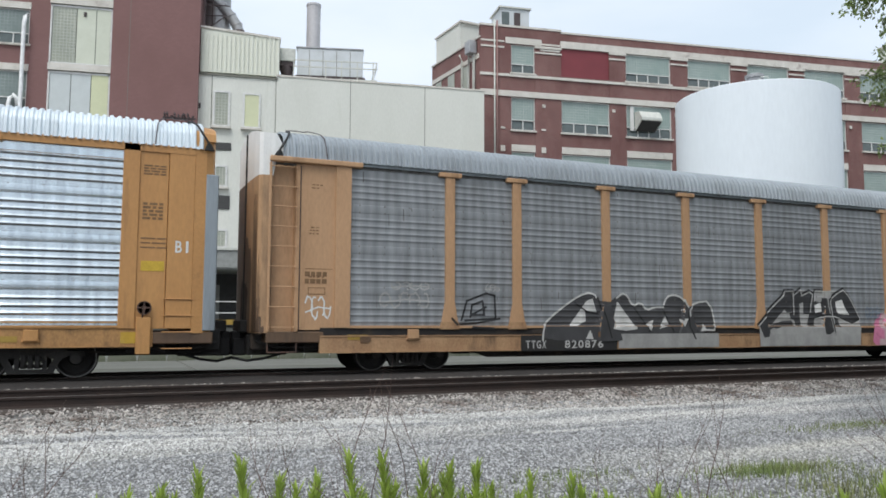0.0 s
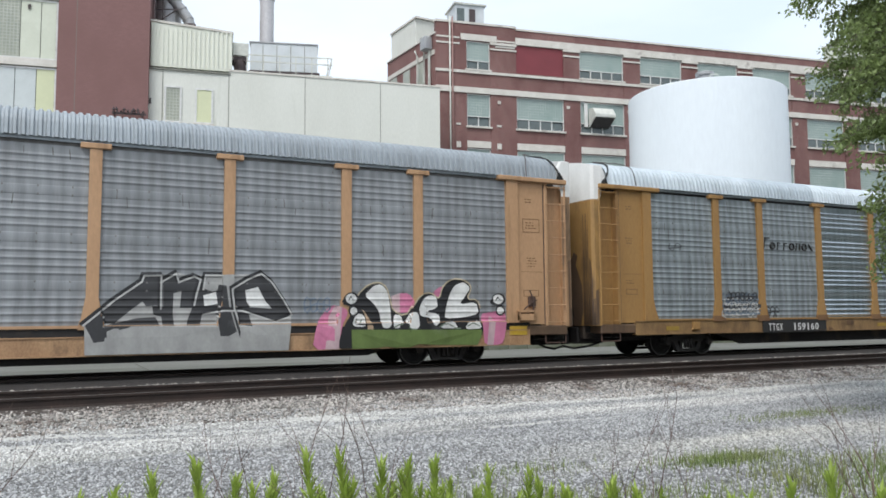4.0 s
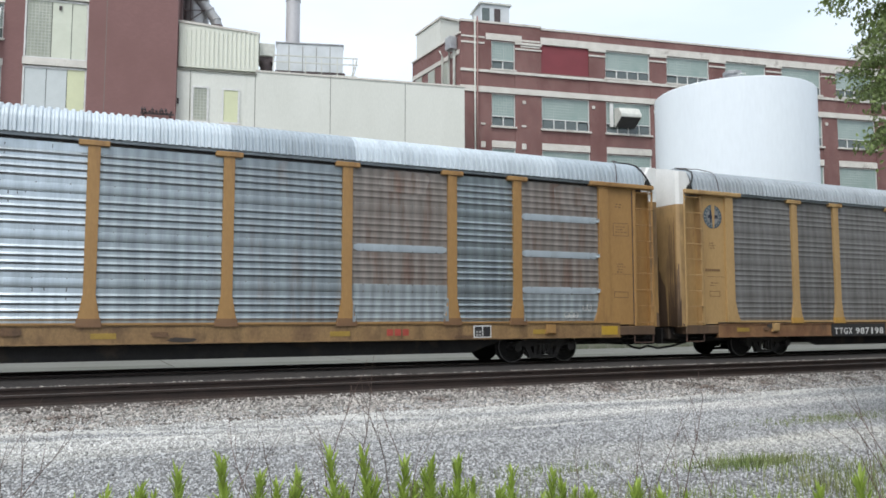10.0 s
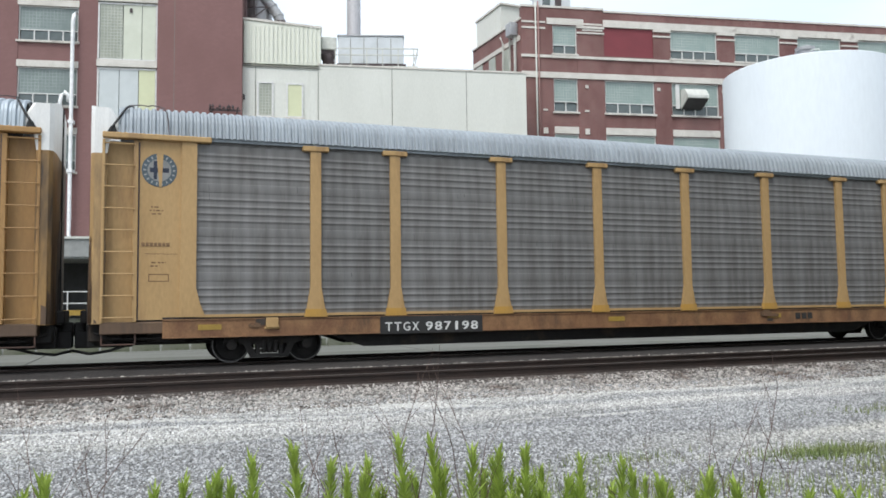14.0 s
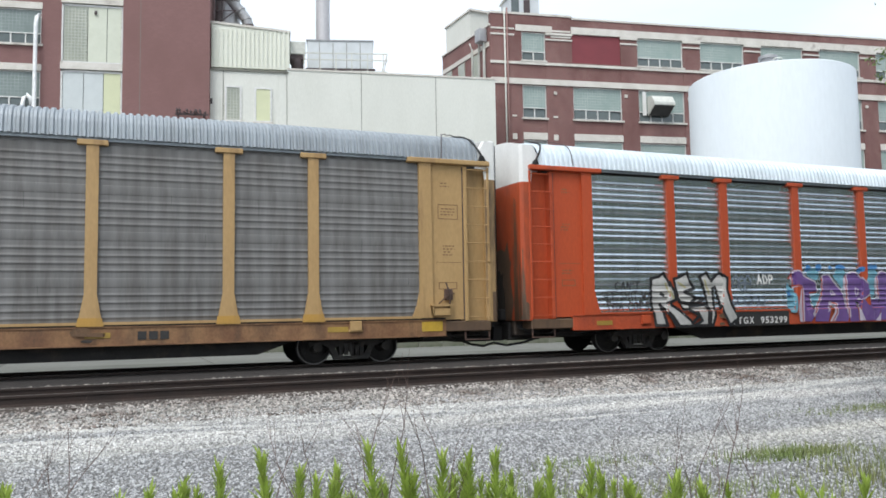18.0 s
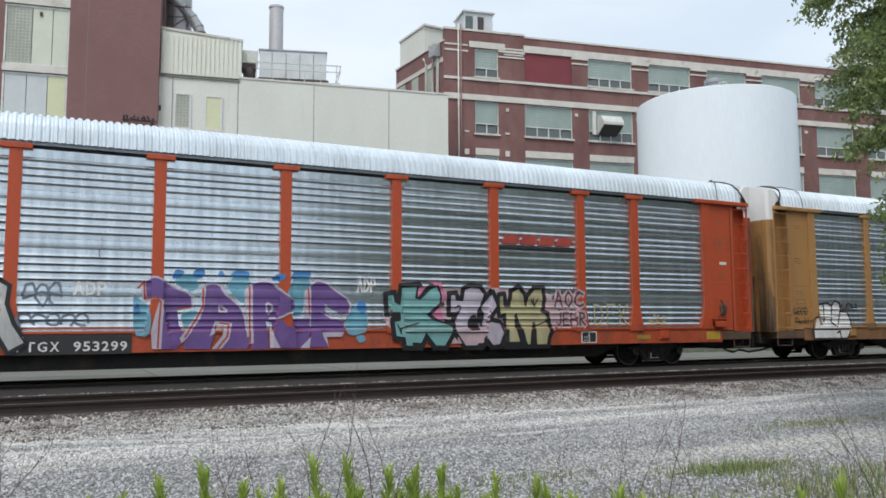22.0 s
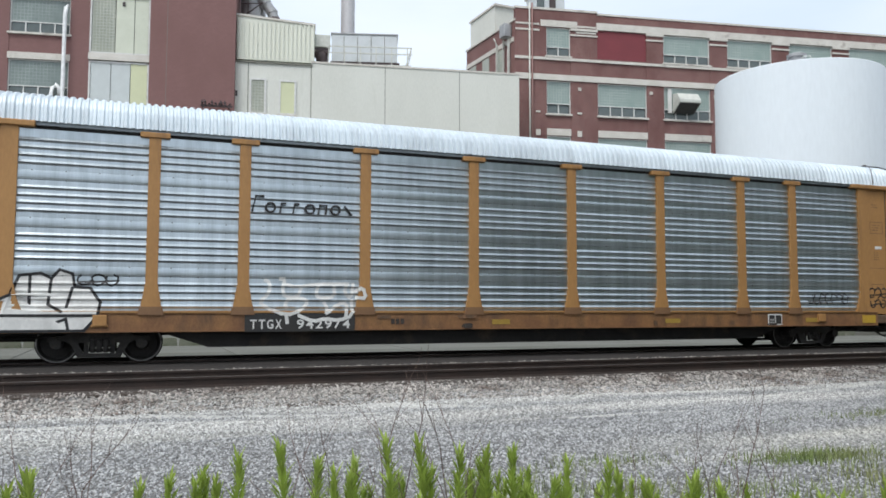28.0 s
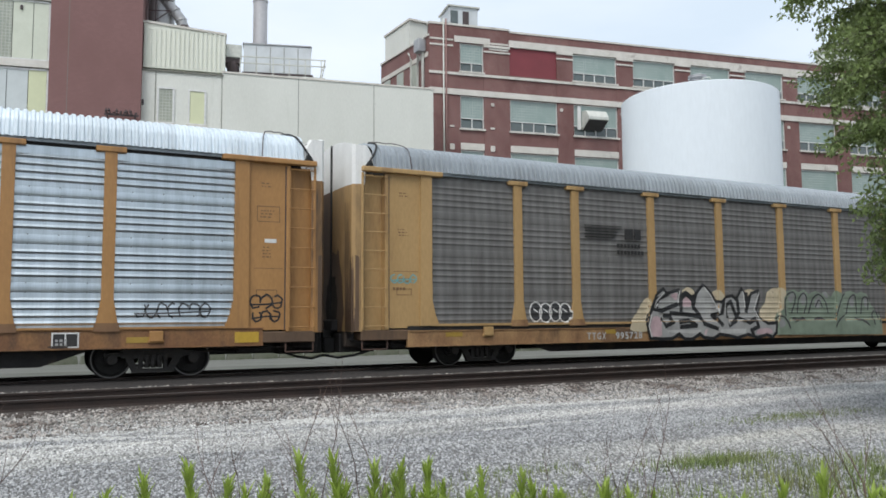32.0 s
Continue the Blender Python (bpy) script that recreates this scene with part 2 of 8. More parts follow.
UNIT_GREY = surface("grey_roof_unit", (0.60, 0.63, 0.65), (0.52, 0.55, 0.56), 1.0, rough=0.5, fine_amount=0.06)
PALE_STEEL = plain("pale_painted_steel", (0.62, 0.63, 0.58), 0.5)
RED_PIPE = plain("brick_red_pipe_paint", (0.30, 0.17, 0.15), 0.6)
CONCRETE = surface("pale_concrete", (0.165, 0.166, 0.15), (0.12, 0.124, 0.106), 0.5, (0.3, 1, 1), rough=0.9, third=(0.065, 0.078, 0.045), third_scale=0.6, third_stretch=(0.2, 1.5, 1))
DOCK_DARK = plain("dark_dock_wall", (0.075, 0.075, 0.075), 0.9)
DOCK_GREY = plain("grey_canopy", (0.30, 0.31, 0.30), 0.7)
RUST_RAIL = surface("rusty_rail", (0.042, 0.027, 0.022), (0.028, 0.02, 0.017), 2, (0.3, 1, 1), rough=0.75, metal=0.2)
RAIL_HEAD = plain("worn_rail_head", (0.13, 0.115, 0.105), 0.45, 0.4)
TIE_WOOD = surface("creosoted_tie", (0.06, 0.045, 0.035), (0.035, 0.028, 0.024), 2, (0.3, 1, 1), rough=0.95)
TRUCK_IRON = surface("dusty_truck_iron", (0.042, 0.038, 0.035), (0.025, 0.023, 0.022), 2.5, rough=0.85, third=(0.06, 0.048, 0.038), third_scale=2)
# black of the iron parts, and of strips painted as shaded gaps
IRON_AND_GAP_BLACK = surface("grimy_iron_and_gap_black", (0.022, 0.020, 0.019), (0.012, 0.011, 0.011), 2, rough=0.75, third=(0.05, 0.035, 0.025), third_scale=1.5)
WHEEL_STEEL = surface("wheel_steel", (0.024, 0.021, 0.02), (0.016, 0.015, 0.014), 3, rough=0.75, metal=0.1)
TREAD = plain("bright_wheel_rim", (0.20, 0.19, 0.185), 0.4, 0.4)
HOSE = plain("black_rubber", (0.012, 0.012, 0.012), 0.6)
WHITE_PAINT = surface("weathered_white_paint", (0.82, 0.82, 0.80), (0.74, 0.74, 0.72), 2, (1, 1, 0.4), rough=0.55, fine_amount=0.06, third=(0.36, 0.31, 0.26), third_scale=1.1, third_stretch=(1, 1, 0.3), third_lo=0.66, third_hi=0.78)
YELLOW_TAPE = plain("yellow_reflector", (0.37, 0.24, 0.045), 0.5)
STENCIL_WHITE = plain("stencil_white", (0.70, 0.70, 0.68), 0.6)
STENCIL_DARK = plain("stencil_dark", (0.20, 0.115, 0.055), 0.7)
BLACK_PATCH = surface("black_patch", (0.02, 0.02, 0.022), (0.03, 0.028, 0.026), 2, rough=0.6)

# ---- ground, ballast and tracks; z = 0 is the top of the rails ----
TRACK_Y, NEAR_Y, GROUND = 19.764, 15.25, -0.45


def ground_height(x, y):
    prof = ((-400, -0.5), (4, -0.5), (9, -0.44), (12.2, -0.42), (13.0, -0.36), (13.95, -0.22), (14.4, -0.18), (14.7, -0.19), (15.8, -0.17), (16.3, -0.13), (17.3, -0.08),
            (18.6, -0.075), (19.2, -0.10), (20.3, -0.10), (21.4, -0.10), (22.3, -0.2), (23.0, -0.3), (2000, -0.3))
    z = float(np.interp(y, [p[0] for p in prof], [p[1] for p in prof]))
    if y < 13.9:
        z += 0.05 * noise.noise((x * 0.22, y * 0.5, 3)) + 0.02 * noise.noise((x * 0.9, y * 1.3, 8))
    return z


def spread_lines(fine0, fine1, step, far0, far1):
    a, v = [], fine0
    while v < fine1:
        a.append(v)
        v += step
    lo, hi, k = [], [], step
    v = fine0
    while v > far0:
        k *= 1.35
        v -= k
        lo.append(v)
    v, k = fine1, step
    while v < far1:
        hi.append(v)
        k *= 1.35
        v += k
    return lo[::-1] + a + hi + [far1]


GRAVEL = surface("grey_gravel", (0.19, 0.187, 0.18), (0.14, 0.138, 0.133), 0.5, (0.4, 1, 1), rough=0.95, fine=22, fine_amount=0.55, bump=0.9,
                 third=(0.46, 0.45, 0.41), third_scale=0.22, third_stretch=(0.16, 1.6, 1), third_lo=0.52, third_hi=0.66,
                 streaks=((11.5, 0.4), (12.6, 0.3)), streak_tone=(0.52, 0.505, 0.465))
gx, gy = spread_lines(-8, 30, 0.4, -900, 1500), spread_lines(2.5, 24, 0.14, -500, 1800)
bm = bmesh.new()
grid = [[bm.verts.new((x, y, ground_height(x, y))) for y in gy] for x in gx]
for i in range(len(gx) - 1):
    for j in range(len(gy) - 1):
        bm.faces.new((grid[i][j], grid[i + 1][j], grid[i + 1][j + 1], grid[i][j + 1])).smooth = True
tagged(part("ground", bm, GRAVEL), "grey gravel ground with pale dusty wheel tracks", "ground", kind="structure")

# pale concrete yard beyond the tracks, in slabs
yard = tagged(part("pavement", boxes((-60, 140, 22.6, 30, -0.31, -0.255)), CONCRETE), "pale concrete yard with mossy joints", "pavement", kind="structure")
slab = keep("slab", boxes((-2.94, 2.94, -3.4, 3.4, -0.04, 0.02), bevel=0.015))
for k in range(14):
    for row in range(4):
        part("slab", slab, CONCRETE, yard, pose(-12 + k * 5.94, 26.0 + row * 6.9, -0.25 + 0.004 * random.random()))


KERB_STONE = surface("mossy_kerb_stone", (0.20, 0.21, 0.165), (0.13, 0.145, 0.10), 1.5, rough=0.95, fine_amount=0.25, third=(0.07, 0.09, 0.04), third_scale=2.0)
kerb = tagged(new("kerb"), "low mossy kerb of concrete blocks along the yard", "kerb", kind="structure")
block = keep("kerb_block", prism(bmesh.new(), [(-0.48, 0), (-0.44, 0.3), (0.44, 0.3), (0.48, 0)], -0.1, 0.1))
for k in range(64):
    part("kerb_block", block, KERB_STONE, kerb, pose(-14 + k * 1.0, 30.2 + random.uniform(-0.02, 0.02), -0.24, 0, 0, random.uniform(-1.5, 1.5)))


def track(name, yc, label):
    tr = tagged(new(name), label, "track", kind="structure")
    prof = [(-0.07, -0.172), (-0.07, -0.16), (-0.012, -0.14), (-0.010, -0.045), (-0.036, -0.036), (-0.036, -0.006), (-0.028, 0.0), (0.028, 0.0), (0.036, -0.006), (0.036, -0.036), (0.010, -0.045), (0.012, -0.14), (0.07, -0.16), (0.07, -0.172)]
    for sy in (-0.7525, 0.7525):
        bm = bmesh.new()
        prism(bm, prof, -140, 240)
        rail = part("rail", bm, RUST_RAIL, tr, pose(0, yc + sy, 0, 0, 0, -90))
        part("rail_head", boxes((-0.026, 0.026, -140, 240, 0.0, 0.003)), RAIL_HEAD, rail)
    tie = keep("tie", boxes((-0.115, 0.115, -1.3, 1.3, -0.38, -0.19), bevel=0.012))
    for k in range(72):
        part("tie", tie, TIE_WOOD, tr, pose(-6 + k * 0.54 + random.uniform(-0.02, 0.02), yc + random.uniform(-0.04, 0.04), random.uniform(-0.015, 0.0), 0, 0, random.uniform(-1.2, 1.2)))
    return tr


track("near_track", NEAR_Y, "empty rusty railway track on grey ballast")
track("far_track", TRACK_Y, "railway track under the freight train")

RUSTY = surface("rust_brown_ballast", (0.060, 0.045, 0.036), (0.04, 0.031, 0.026), 1.2, (0.3, 1, 1), rough=0.9, fine=25, fine_amount=0.5, bump=0.8, third=(0.10, 0.08, 0.065), third_scale=2.5, third_lo=0.6, third_hi=0.75)
# this bed's colour holds both oil stains and the shade under the train
OILY_SHADED = surface("oily_shaded_ballast", (0.033, 0.028, 0.025), (0.021, 0.018, 0.017), 1.2, (0.3, 1, 1), rough=0.9, fine=25, fine_amount=0.5, bump=0.8, third=(0.055, 0.047, 0.042), third_scale=2.5, third_lo=0.6, third_hi=0.75)
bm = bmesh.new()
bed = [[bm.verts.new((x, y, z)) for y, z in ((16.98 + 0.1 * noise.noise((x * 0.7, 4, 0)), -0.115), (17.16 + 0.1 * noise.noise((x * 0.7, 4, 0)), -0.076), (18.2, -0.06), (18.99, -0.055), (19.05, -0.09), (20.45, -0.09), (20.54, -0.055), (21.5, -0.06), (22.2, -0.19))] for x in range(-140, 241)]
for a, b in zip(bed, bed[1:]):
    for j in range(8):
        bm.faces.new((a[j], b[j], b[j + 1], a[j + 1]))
tagged(part("track_bed", bm, OILY_SHADED), "ballast bed coloured dark for oil and for the shade under the train", "track bed", kind="structure")
bm = bmesh.new()
bed = [[bm.verts.new((x * 0.5, y + (0.09 * noise.noise((x * 0.9, 2, 0)) + 0.06 * noise.noise((x * 2.3, 7, 0)) if y < 14.3 else 0), z)) for y, z in ((13.98, -0.225), (14.12, -0.185), (14.43, -0.168), (14.6, -0.165), (15.9, -0.155), (16.3, -0.115))] for x in range(-160, 320)]
for a, b in zip(bed, bed[1:]):
    for j in range(5):
        bm.faces.new((a[j], b[j], b[j + 1], a[j + 1]))
tagged(part("track_bed", bm, RUSTY), "rust-browned ballast along the empty track", "track bed", kind="structure")

# an unseen wooded bank, added behind the camera to close the place and shape reflections
BANK = surface("unseen_woods", (0.058, 0.074, 0.042), (0.034, 0.043, 0.026), 0.25, rough=0.95, fine=2, fine_amount=0.5, bump=0.0)
bm = bmesh.new()
ring = []
for k in range(121):
    x = -150 + k * 3.5
    y0 = -34 - 6 * noise.noise((x * 0.03, 1, 0)) + 28 * min(1.0, max(0.0, (x - 18) / 26))
    # tall towards the right, so that the car sheets reflect it dark there
    rise = min(1.0, max(0.0, (x - 14) / 20))
    h = 1.6 + 20.4 * rise + (0.4 + 2.6 * rise) * (noise.noise((x * 0.06, 5, 0)) + noise.noise((x * 0.25, 9, 0)))
    ring.append([bm.verts.new(v) for v in ((x, y0 + 4, -0.6), (x, y0 + 1, h * 0.45), (x, y0 - 1, h * 0.8), (x, y0 - 4, h))])
for a, b in zip(ring, ring[1:]):
    for j in range(3):
        bm.faces.new((a[j], b[j], b[j + 1], a[j + 1]))
tagged(part("backdrop", bm, BANK), "unseen dark wooded bank added on the near side to shape reflections", "backdrop", kind="structure")

# ---- the works: buildings stand square to one another, turned ten degrees from the track ----
WORKS = pose(0, 0, 0, 0, 0, -10.5)


def window_part(house, s0, s1, z0, z1, c, kind="block", glass=None):
    """A window set back in its opening: white frame, a panel of glass blocks and a row of small dark panes below."""
    glass = glass or GLASS_BLOCK
    w, h = s1 - s0, z1 - z0
    f = 0.07 if kind == "block" else 0.12
    frame_bm = boxes((0, w, 0, 0.1, 0, f), (0, w, 0, 0.1, h - f, h), (0, f, 0, 0.1, f, h - f), (w - f, w, 0, 0.1, f, h - f))
    win = part("window", frame_bm, WHITE_FRAME, house, pose(s0, c + 0.10, z0))
    if kind == "block":
        low = 0.3 * h
        n = 4 if w > 3 else 2
        part("glass_block_panel", boxes((f, w - f, 0.04, 0.12, low + 0.06, h - f)), glass, win)
        part("transom", boxes((f, w - f, -0.01, 0.09, low, low + 0.06)), WHITE_FRAME, win)
        step = (w - 2 * f) / n
        for k in range(n):
            a = f + k * step
            if k:
                part("mullion", boxes((a - 0.035, a + 0.035, -0.01, 0.09, f, low)), WHITE_FRAME, win)
            tilt = random.choice((0, 0, 0, 6))
            part("pane", boxes((0.045, step - 0.045, 0, 0.02, 0, low - f)), DARK_GLASS, win, pose(a, 0.05, f, -tilt))
    else:
        part("pane", boxes((f, w - f, 0.04, 0.08, f, h - f)), kind, win)
    part("window_sill", boxes((-0.1, w + 0.1, -0.22, 0.08, -0.13, 0)), WHITE_TRIM, win)
    return win


def brick_factory():
    house = thing("brick_factory", "long red brick factory with white stone bands and glass block windows", "factory", m=WORKS)
    c, end = 55.8, 76.0
    part("core", boxes((16.6, end, c + 0.5, c + 16, -0.6, 23.0)), DOCK_DARK, house, label="dark interior behind the windows")
    bays = [(18.46, 20.36)] + [(22.5 + 5.41 * k, 26.5 + 5.41 * k - (0.1 if k else 0)) for k in range(10)]
    rows = ((15.58, 18.1), (20.0, 22.2), (11.3, 13.9))
    edges = [16.05] + [v for b in bays for v in b] + [end]
    for k in range(0, len(edges), 2):
        a, b = edges[k], edges[k + 1]
        part("pilaster", boxes((a, b, c, c + 0.5, -0.6, 22.2)), RED_BRICK, house)
        if k > 1:
            part("pilaster_cap", boxes((a - 0.02, b + 0.02, c - 0.1, c + 0.02, 22.02, 22.2), (a - 0.02, b + 0.02, c - 0.07, c + 0.02, 21.62, 21.74)), WHITE_TRIM, house)
            part("wall_boss", boxes(((a + b) / 2 - 0.5, (a + b) / 2 - 0.26, c - 0.08, c + 0.02, 17.42, 17.66)), WHITE_TRIM, house)
    for k, (a, b) in enumerate(bays):
        part("spandrel", boxes((a, b, c + 0.04, c + 0.5, 18.1, 20.0)), RED_BRICK, house)
        part("spandrel", boxes((a, b, c + 0.04, c + 0.5, 13.9, 15.58)), RED_BRICK, house)
        part("spandrel", boxes((a, b, c + 0.04, c + 0.5, -0.6, 11.3)), RED_BRICK, house)
        part("lintel", boxes((a, b, c - 0.03, c + 0.06, 13.93, 14.45)), WHITE_TRIM, house)
        for r, (z0, z1) in enumerate(rows):
            if r == 1 and k == 1:
                part("red_board", boxes((a, b, c + 0.08, c + 0.3, z0 - 0.06, z1)), RED_PANEL, house, label="dull red board filling a window opening")
            else:
                window_part(house, a, b, z0, z1, c)
    part("parapet", boxes((16.05, 22.45, c, c + 0.5, 22.2, 23.5)), RED_BRICK, house)
    part("parapet", boxes((22.45, end, c, c + 0.5, 22.76, 23.36)), RED_BRICK, house)
    part("coping", boxes((15.98, 22.52, c - 0.06, c + 0.56, 23.5, 23.66)), WHITE_TRIM, house)
    part("coping", boxes((22.52, end, c - 0.06, c + 0.56, 23.36, 23.5)), WHITE_TRIM, house)
    part("stone_band", boxes((22.45, end, c - 0.06, c + 0.5, 22.22, 22.76)), WHITE_TRIM, house)
    part("stone_band", boxes((18.0, 20.9, c - 0.05, c + 0.02, 22.24, 22.72)), WHITE_TRIM, house)
    part("stone_band", boxes((16.0, end, c - 0.09, c + 0.03, 19.66, 19.86)), WHITE_TRIM, house)
    part("stone_band", boxes((16.0, end, c - 0.1, c + 0.03, 18.12, 18.56)), WHITE_TRIM, house)
    for a, b in ((16.05, 17.9), (20.8, 22.4)):
        for z in (22.3, 21.85):
            part("stone_band", boxes((a, b, c - 0.05, c + 0.02, z, z + 0.13)), WHITE_TRIM, house)
    for s in (17.75, 21.0):
        for z in (15.62, 14.2):
            part("wall_block", boxes((s - 0.15, s + 0.2, c - 0.06, c + 0.02, z - (0.3 if z < 15 else 0), z + 0.14)), WHITE_TRIM, house)
    # side wall, seen along its length
    side = part("side_wall", boxes((0, 8.3, -0.01, 0.5, -0.6, 22.55)), RED_BRICK, house, pose(16.05, c + 0.02, 0, 0, 0, 103.5) @ pose(0, -0.5, 0))
    part("coping", boxes((0, 8.3, 0.4, 0.6, 22.55, 22.68)), WHITE_TRIM, side)
    part("stone_band", boxes((0.2, 8.2, 0.5, 0.58, 21.0, 21.35)), WHITE_TRIM, side)
    part("stone_band", boxes((0.2, 8.2, 0.5, 0.58, 18.12, 18.56)), WHITE_TRIM, side)
    for a in (1.9, 4.2, 6.5):
        part("side_window", boxes((a, a + 1.1, 0.47, 0.56, 19.0, 20.9)), GRILLE_GLASS, side)
    part("stair_house", boxes((3.2, 7.5, -4, 0.52, 22.7, 24.75)), CREAM, side, label="cream boarded roof house")
    part("roof_edge", boxes((3.0, 7.6, -4.1, 0.62, 24.75, 24.9)), WHITE_TRIM, side)
    for s, w in ((0.7, 0.1), (1.5, 0.07), (2.6, 0.08)):
        bm = bmesh.new()
        tube(bm, [(s, 0.7, 14), (s, 0.7, 21.4), (s + 0.4, 0.7, 22.0)], w)
        part("downpipe", bm, PALE_STEEL if w < 0.14 else DUCT, side)
    part("duct_box", boxes((0.45, 1.25, 0.55, 1.2, 21.4, 22.4), bevel=0.04), DUCT, side)
    # penthouse on the roof
    part("roof_house", boxes((18.1, 20.45, c + 1.5, c + 3.9, 23.0, 25.62)), UNIT_GREY, house, label="pale metal lift house on the roof")
    part("roof_house_door", boxes((19.2, 19.7, c + 1.44, c + 1.52, 24.0, 25.3)), DARK_DUCT, house)
    part("roof_house_opening", boxes((18.2, 18.8, c + 1.44, c + 1.52, 23.9, 25.3)), DARK_GLASS, house)
    part("roof_house_lip", boxes((17.95, 20.6, c + 1.35, c + 4.0, 25.62, 25.74)), PALE_STEEL, house)
    for s, r, skin in ((17.1, 0.06, PALE_STEEL), (17.3, 0.06, RED_PIPE)):
        bm = bmesh.new()
        tube(bm, [(s, c - 0.16, 8), (s, c - 0.16, 23.9)], r)
        part("downpipe", bm, skin, house)
    part("far_roof_house", boxes((60.0, 76, c + 2, c + 9, 23.0, 28.2)), CREAM_SIDING, house, label="cream boarded roof house")
    part("roof_edge", boxes((59.8, 76, c + 1.85, c + 9.1, 28.2, 28.4)), WHITE_TRIM, house)
    # vent hood in a window
    bm = bmesh.new()
    prism(bm, [(0, -0.66), (1.15, -0.02), (1.14, 0.2), (0.72, 0.75), (0, 0.85)], 0, 1.75)
    hood = part("vent_hood", bm, PALE_STEEL, house, pose(28.62, c, 16.72, 0, 0, -90), "pale sheet metal vent hood")
    # dark plate painted as the shade inside the hood
    part("hood_mouth_shade", boxes((0.06, 1.27, 0.06, 1.69, -0.03, 0.0)), DOCK_DARK, hood, pose(0, 0, -0.68, 0, -29.1, 0))
    part("hood_panel", boxes((28.25, 28.55, c + 0.02, c + 0.12, 16.1, 18.0)), WHITE_FRAME, house)


def cream_works():
    house = thing("cream_works_building", "cream painted concrete works building with wall joints", "works building", m=WORKS)
    c = 53.0
    part("wall", boxes((1.0, 15.5, c, c + 2.7, -0.6, 17.5)), CREAM, house)
    part("wall", boxes((-3.95, 0.99, c + 0.02, c + 3, -0.6, 17.38)), CREAM, house)
    part("coping", boxes((1.0, 15.55, c - 0.05, c + 2.7, 17.5, 17.62)), WHITE_TRIM, house)
    part("ledge", boxes((-3.95, 1.1, c - 0.08, c + 0.1, 17.27, 17.37)), JOINT, house)
    for s in (1.0, 5.99, 11.19, -3.12):
        part("joint", boxes((s - 0.02, s + 0.02, c - 0.012, c + 0.01, -0.5, 17.45)), JOINT, house)
    bm = bmesh.new()
    prism(bm, [(-3.9, 17.5), (1.19, 17.5), (1.19, 20.08), (-3.9, 20.45)], c + 0.05, c + 3)
    pent = part("roof_room", bm, CREAM_SIDING, house, label="cream ribbed metal roof room")
    rib = keep("siding_rib", boxes((-0.05, 0.05, -0.08, 0.01, 17.5, 20.1)))
    for k in range(18):
        part("siding_rib", rib, CREAM_SIDING, pent, pose(-3.75 + k * 0.285, c + 0.05, 0))
    bm = bmesh.new()
    prism(bm, [(-3.95, 20.45), (1.25, 20.06), (1.25, 20.2), (-3.95, 20.6)], c - 0.03, c + 3.05)
    part("roof_edge", bm, WHITE_TRIM, pent)
    for s0, s1, z0, z1, k in ((-3.02, -1.94, 13.85, 16.26, GRILLE_GLASS), (-1.12, 0.02, 13.85, 16.22, YELLOW_BOARD), (-2.85, -2.0, 9.85, 11.3, GRILLE_GLASS), (-2.85, -1.9, 5.85, 7.1, GRILLE_GLASS)):
        window_part(house, s0, s1, z0, z1, c - 0.16, k)
    for z0, z1 in ((12.3, 12.8), (8.4, 9.3)):
        part("louvre", boxes((-2.95, -1.8, c - 0.04, c + 0.1, z0, z1)), DOCK_DARK, house)
    part("switch_box", boxes((-3.92, -3.8, c - 0.08, c + 0.05, 15.0, 15.35)), DARK_DUCT, house)


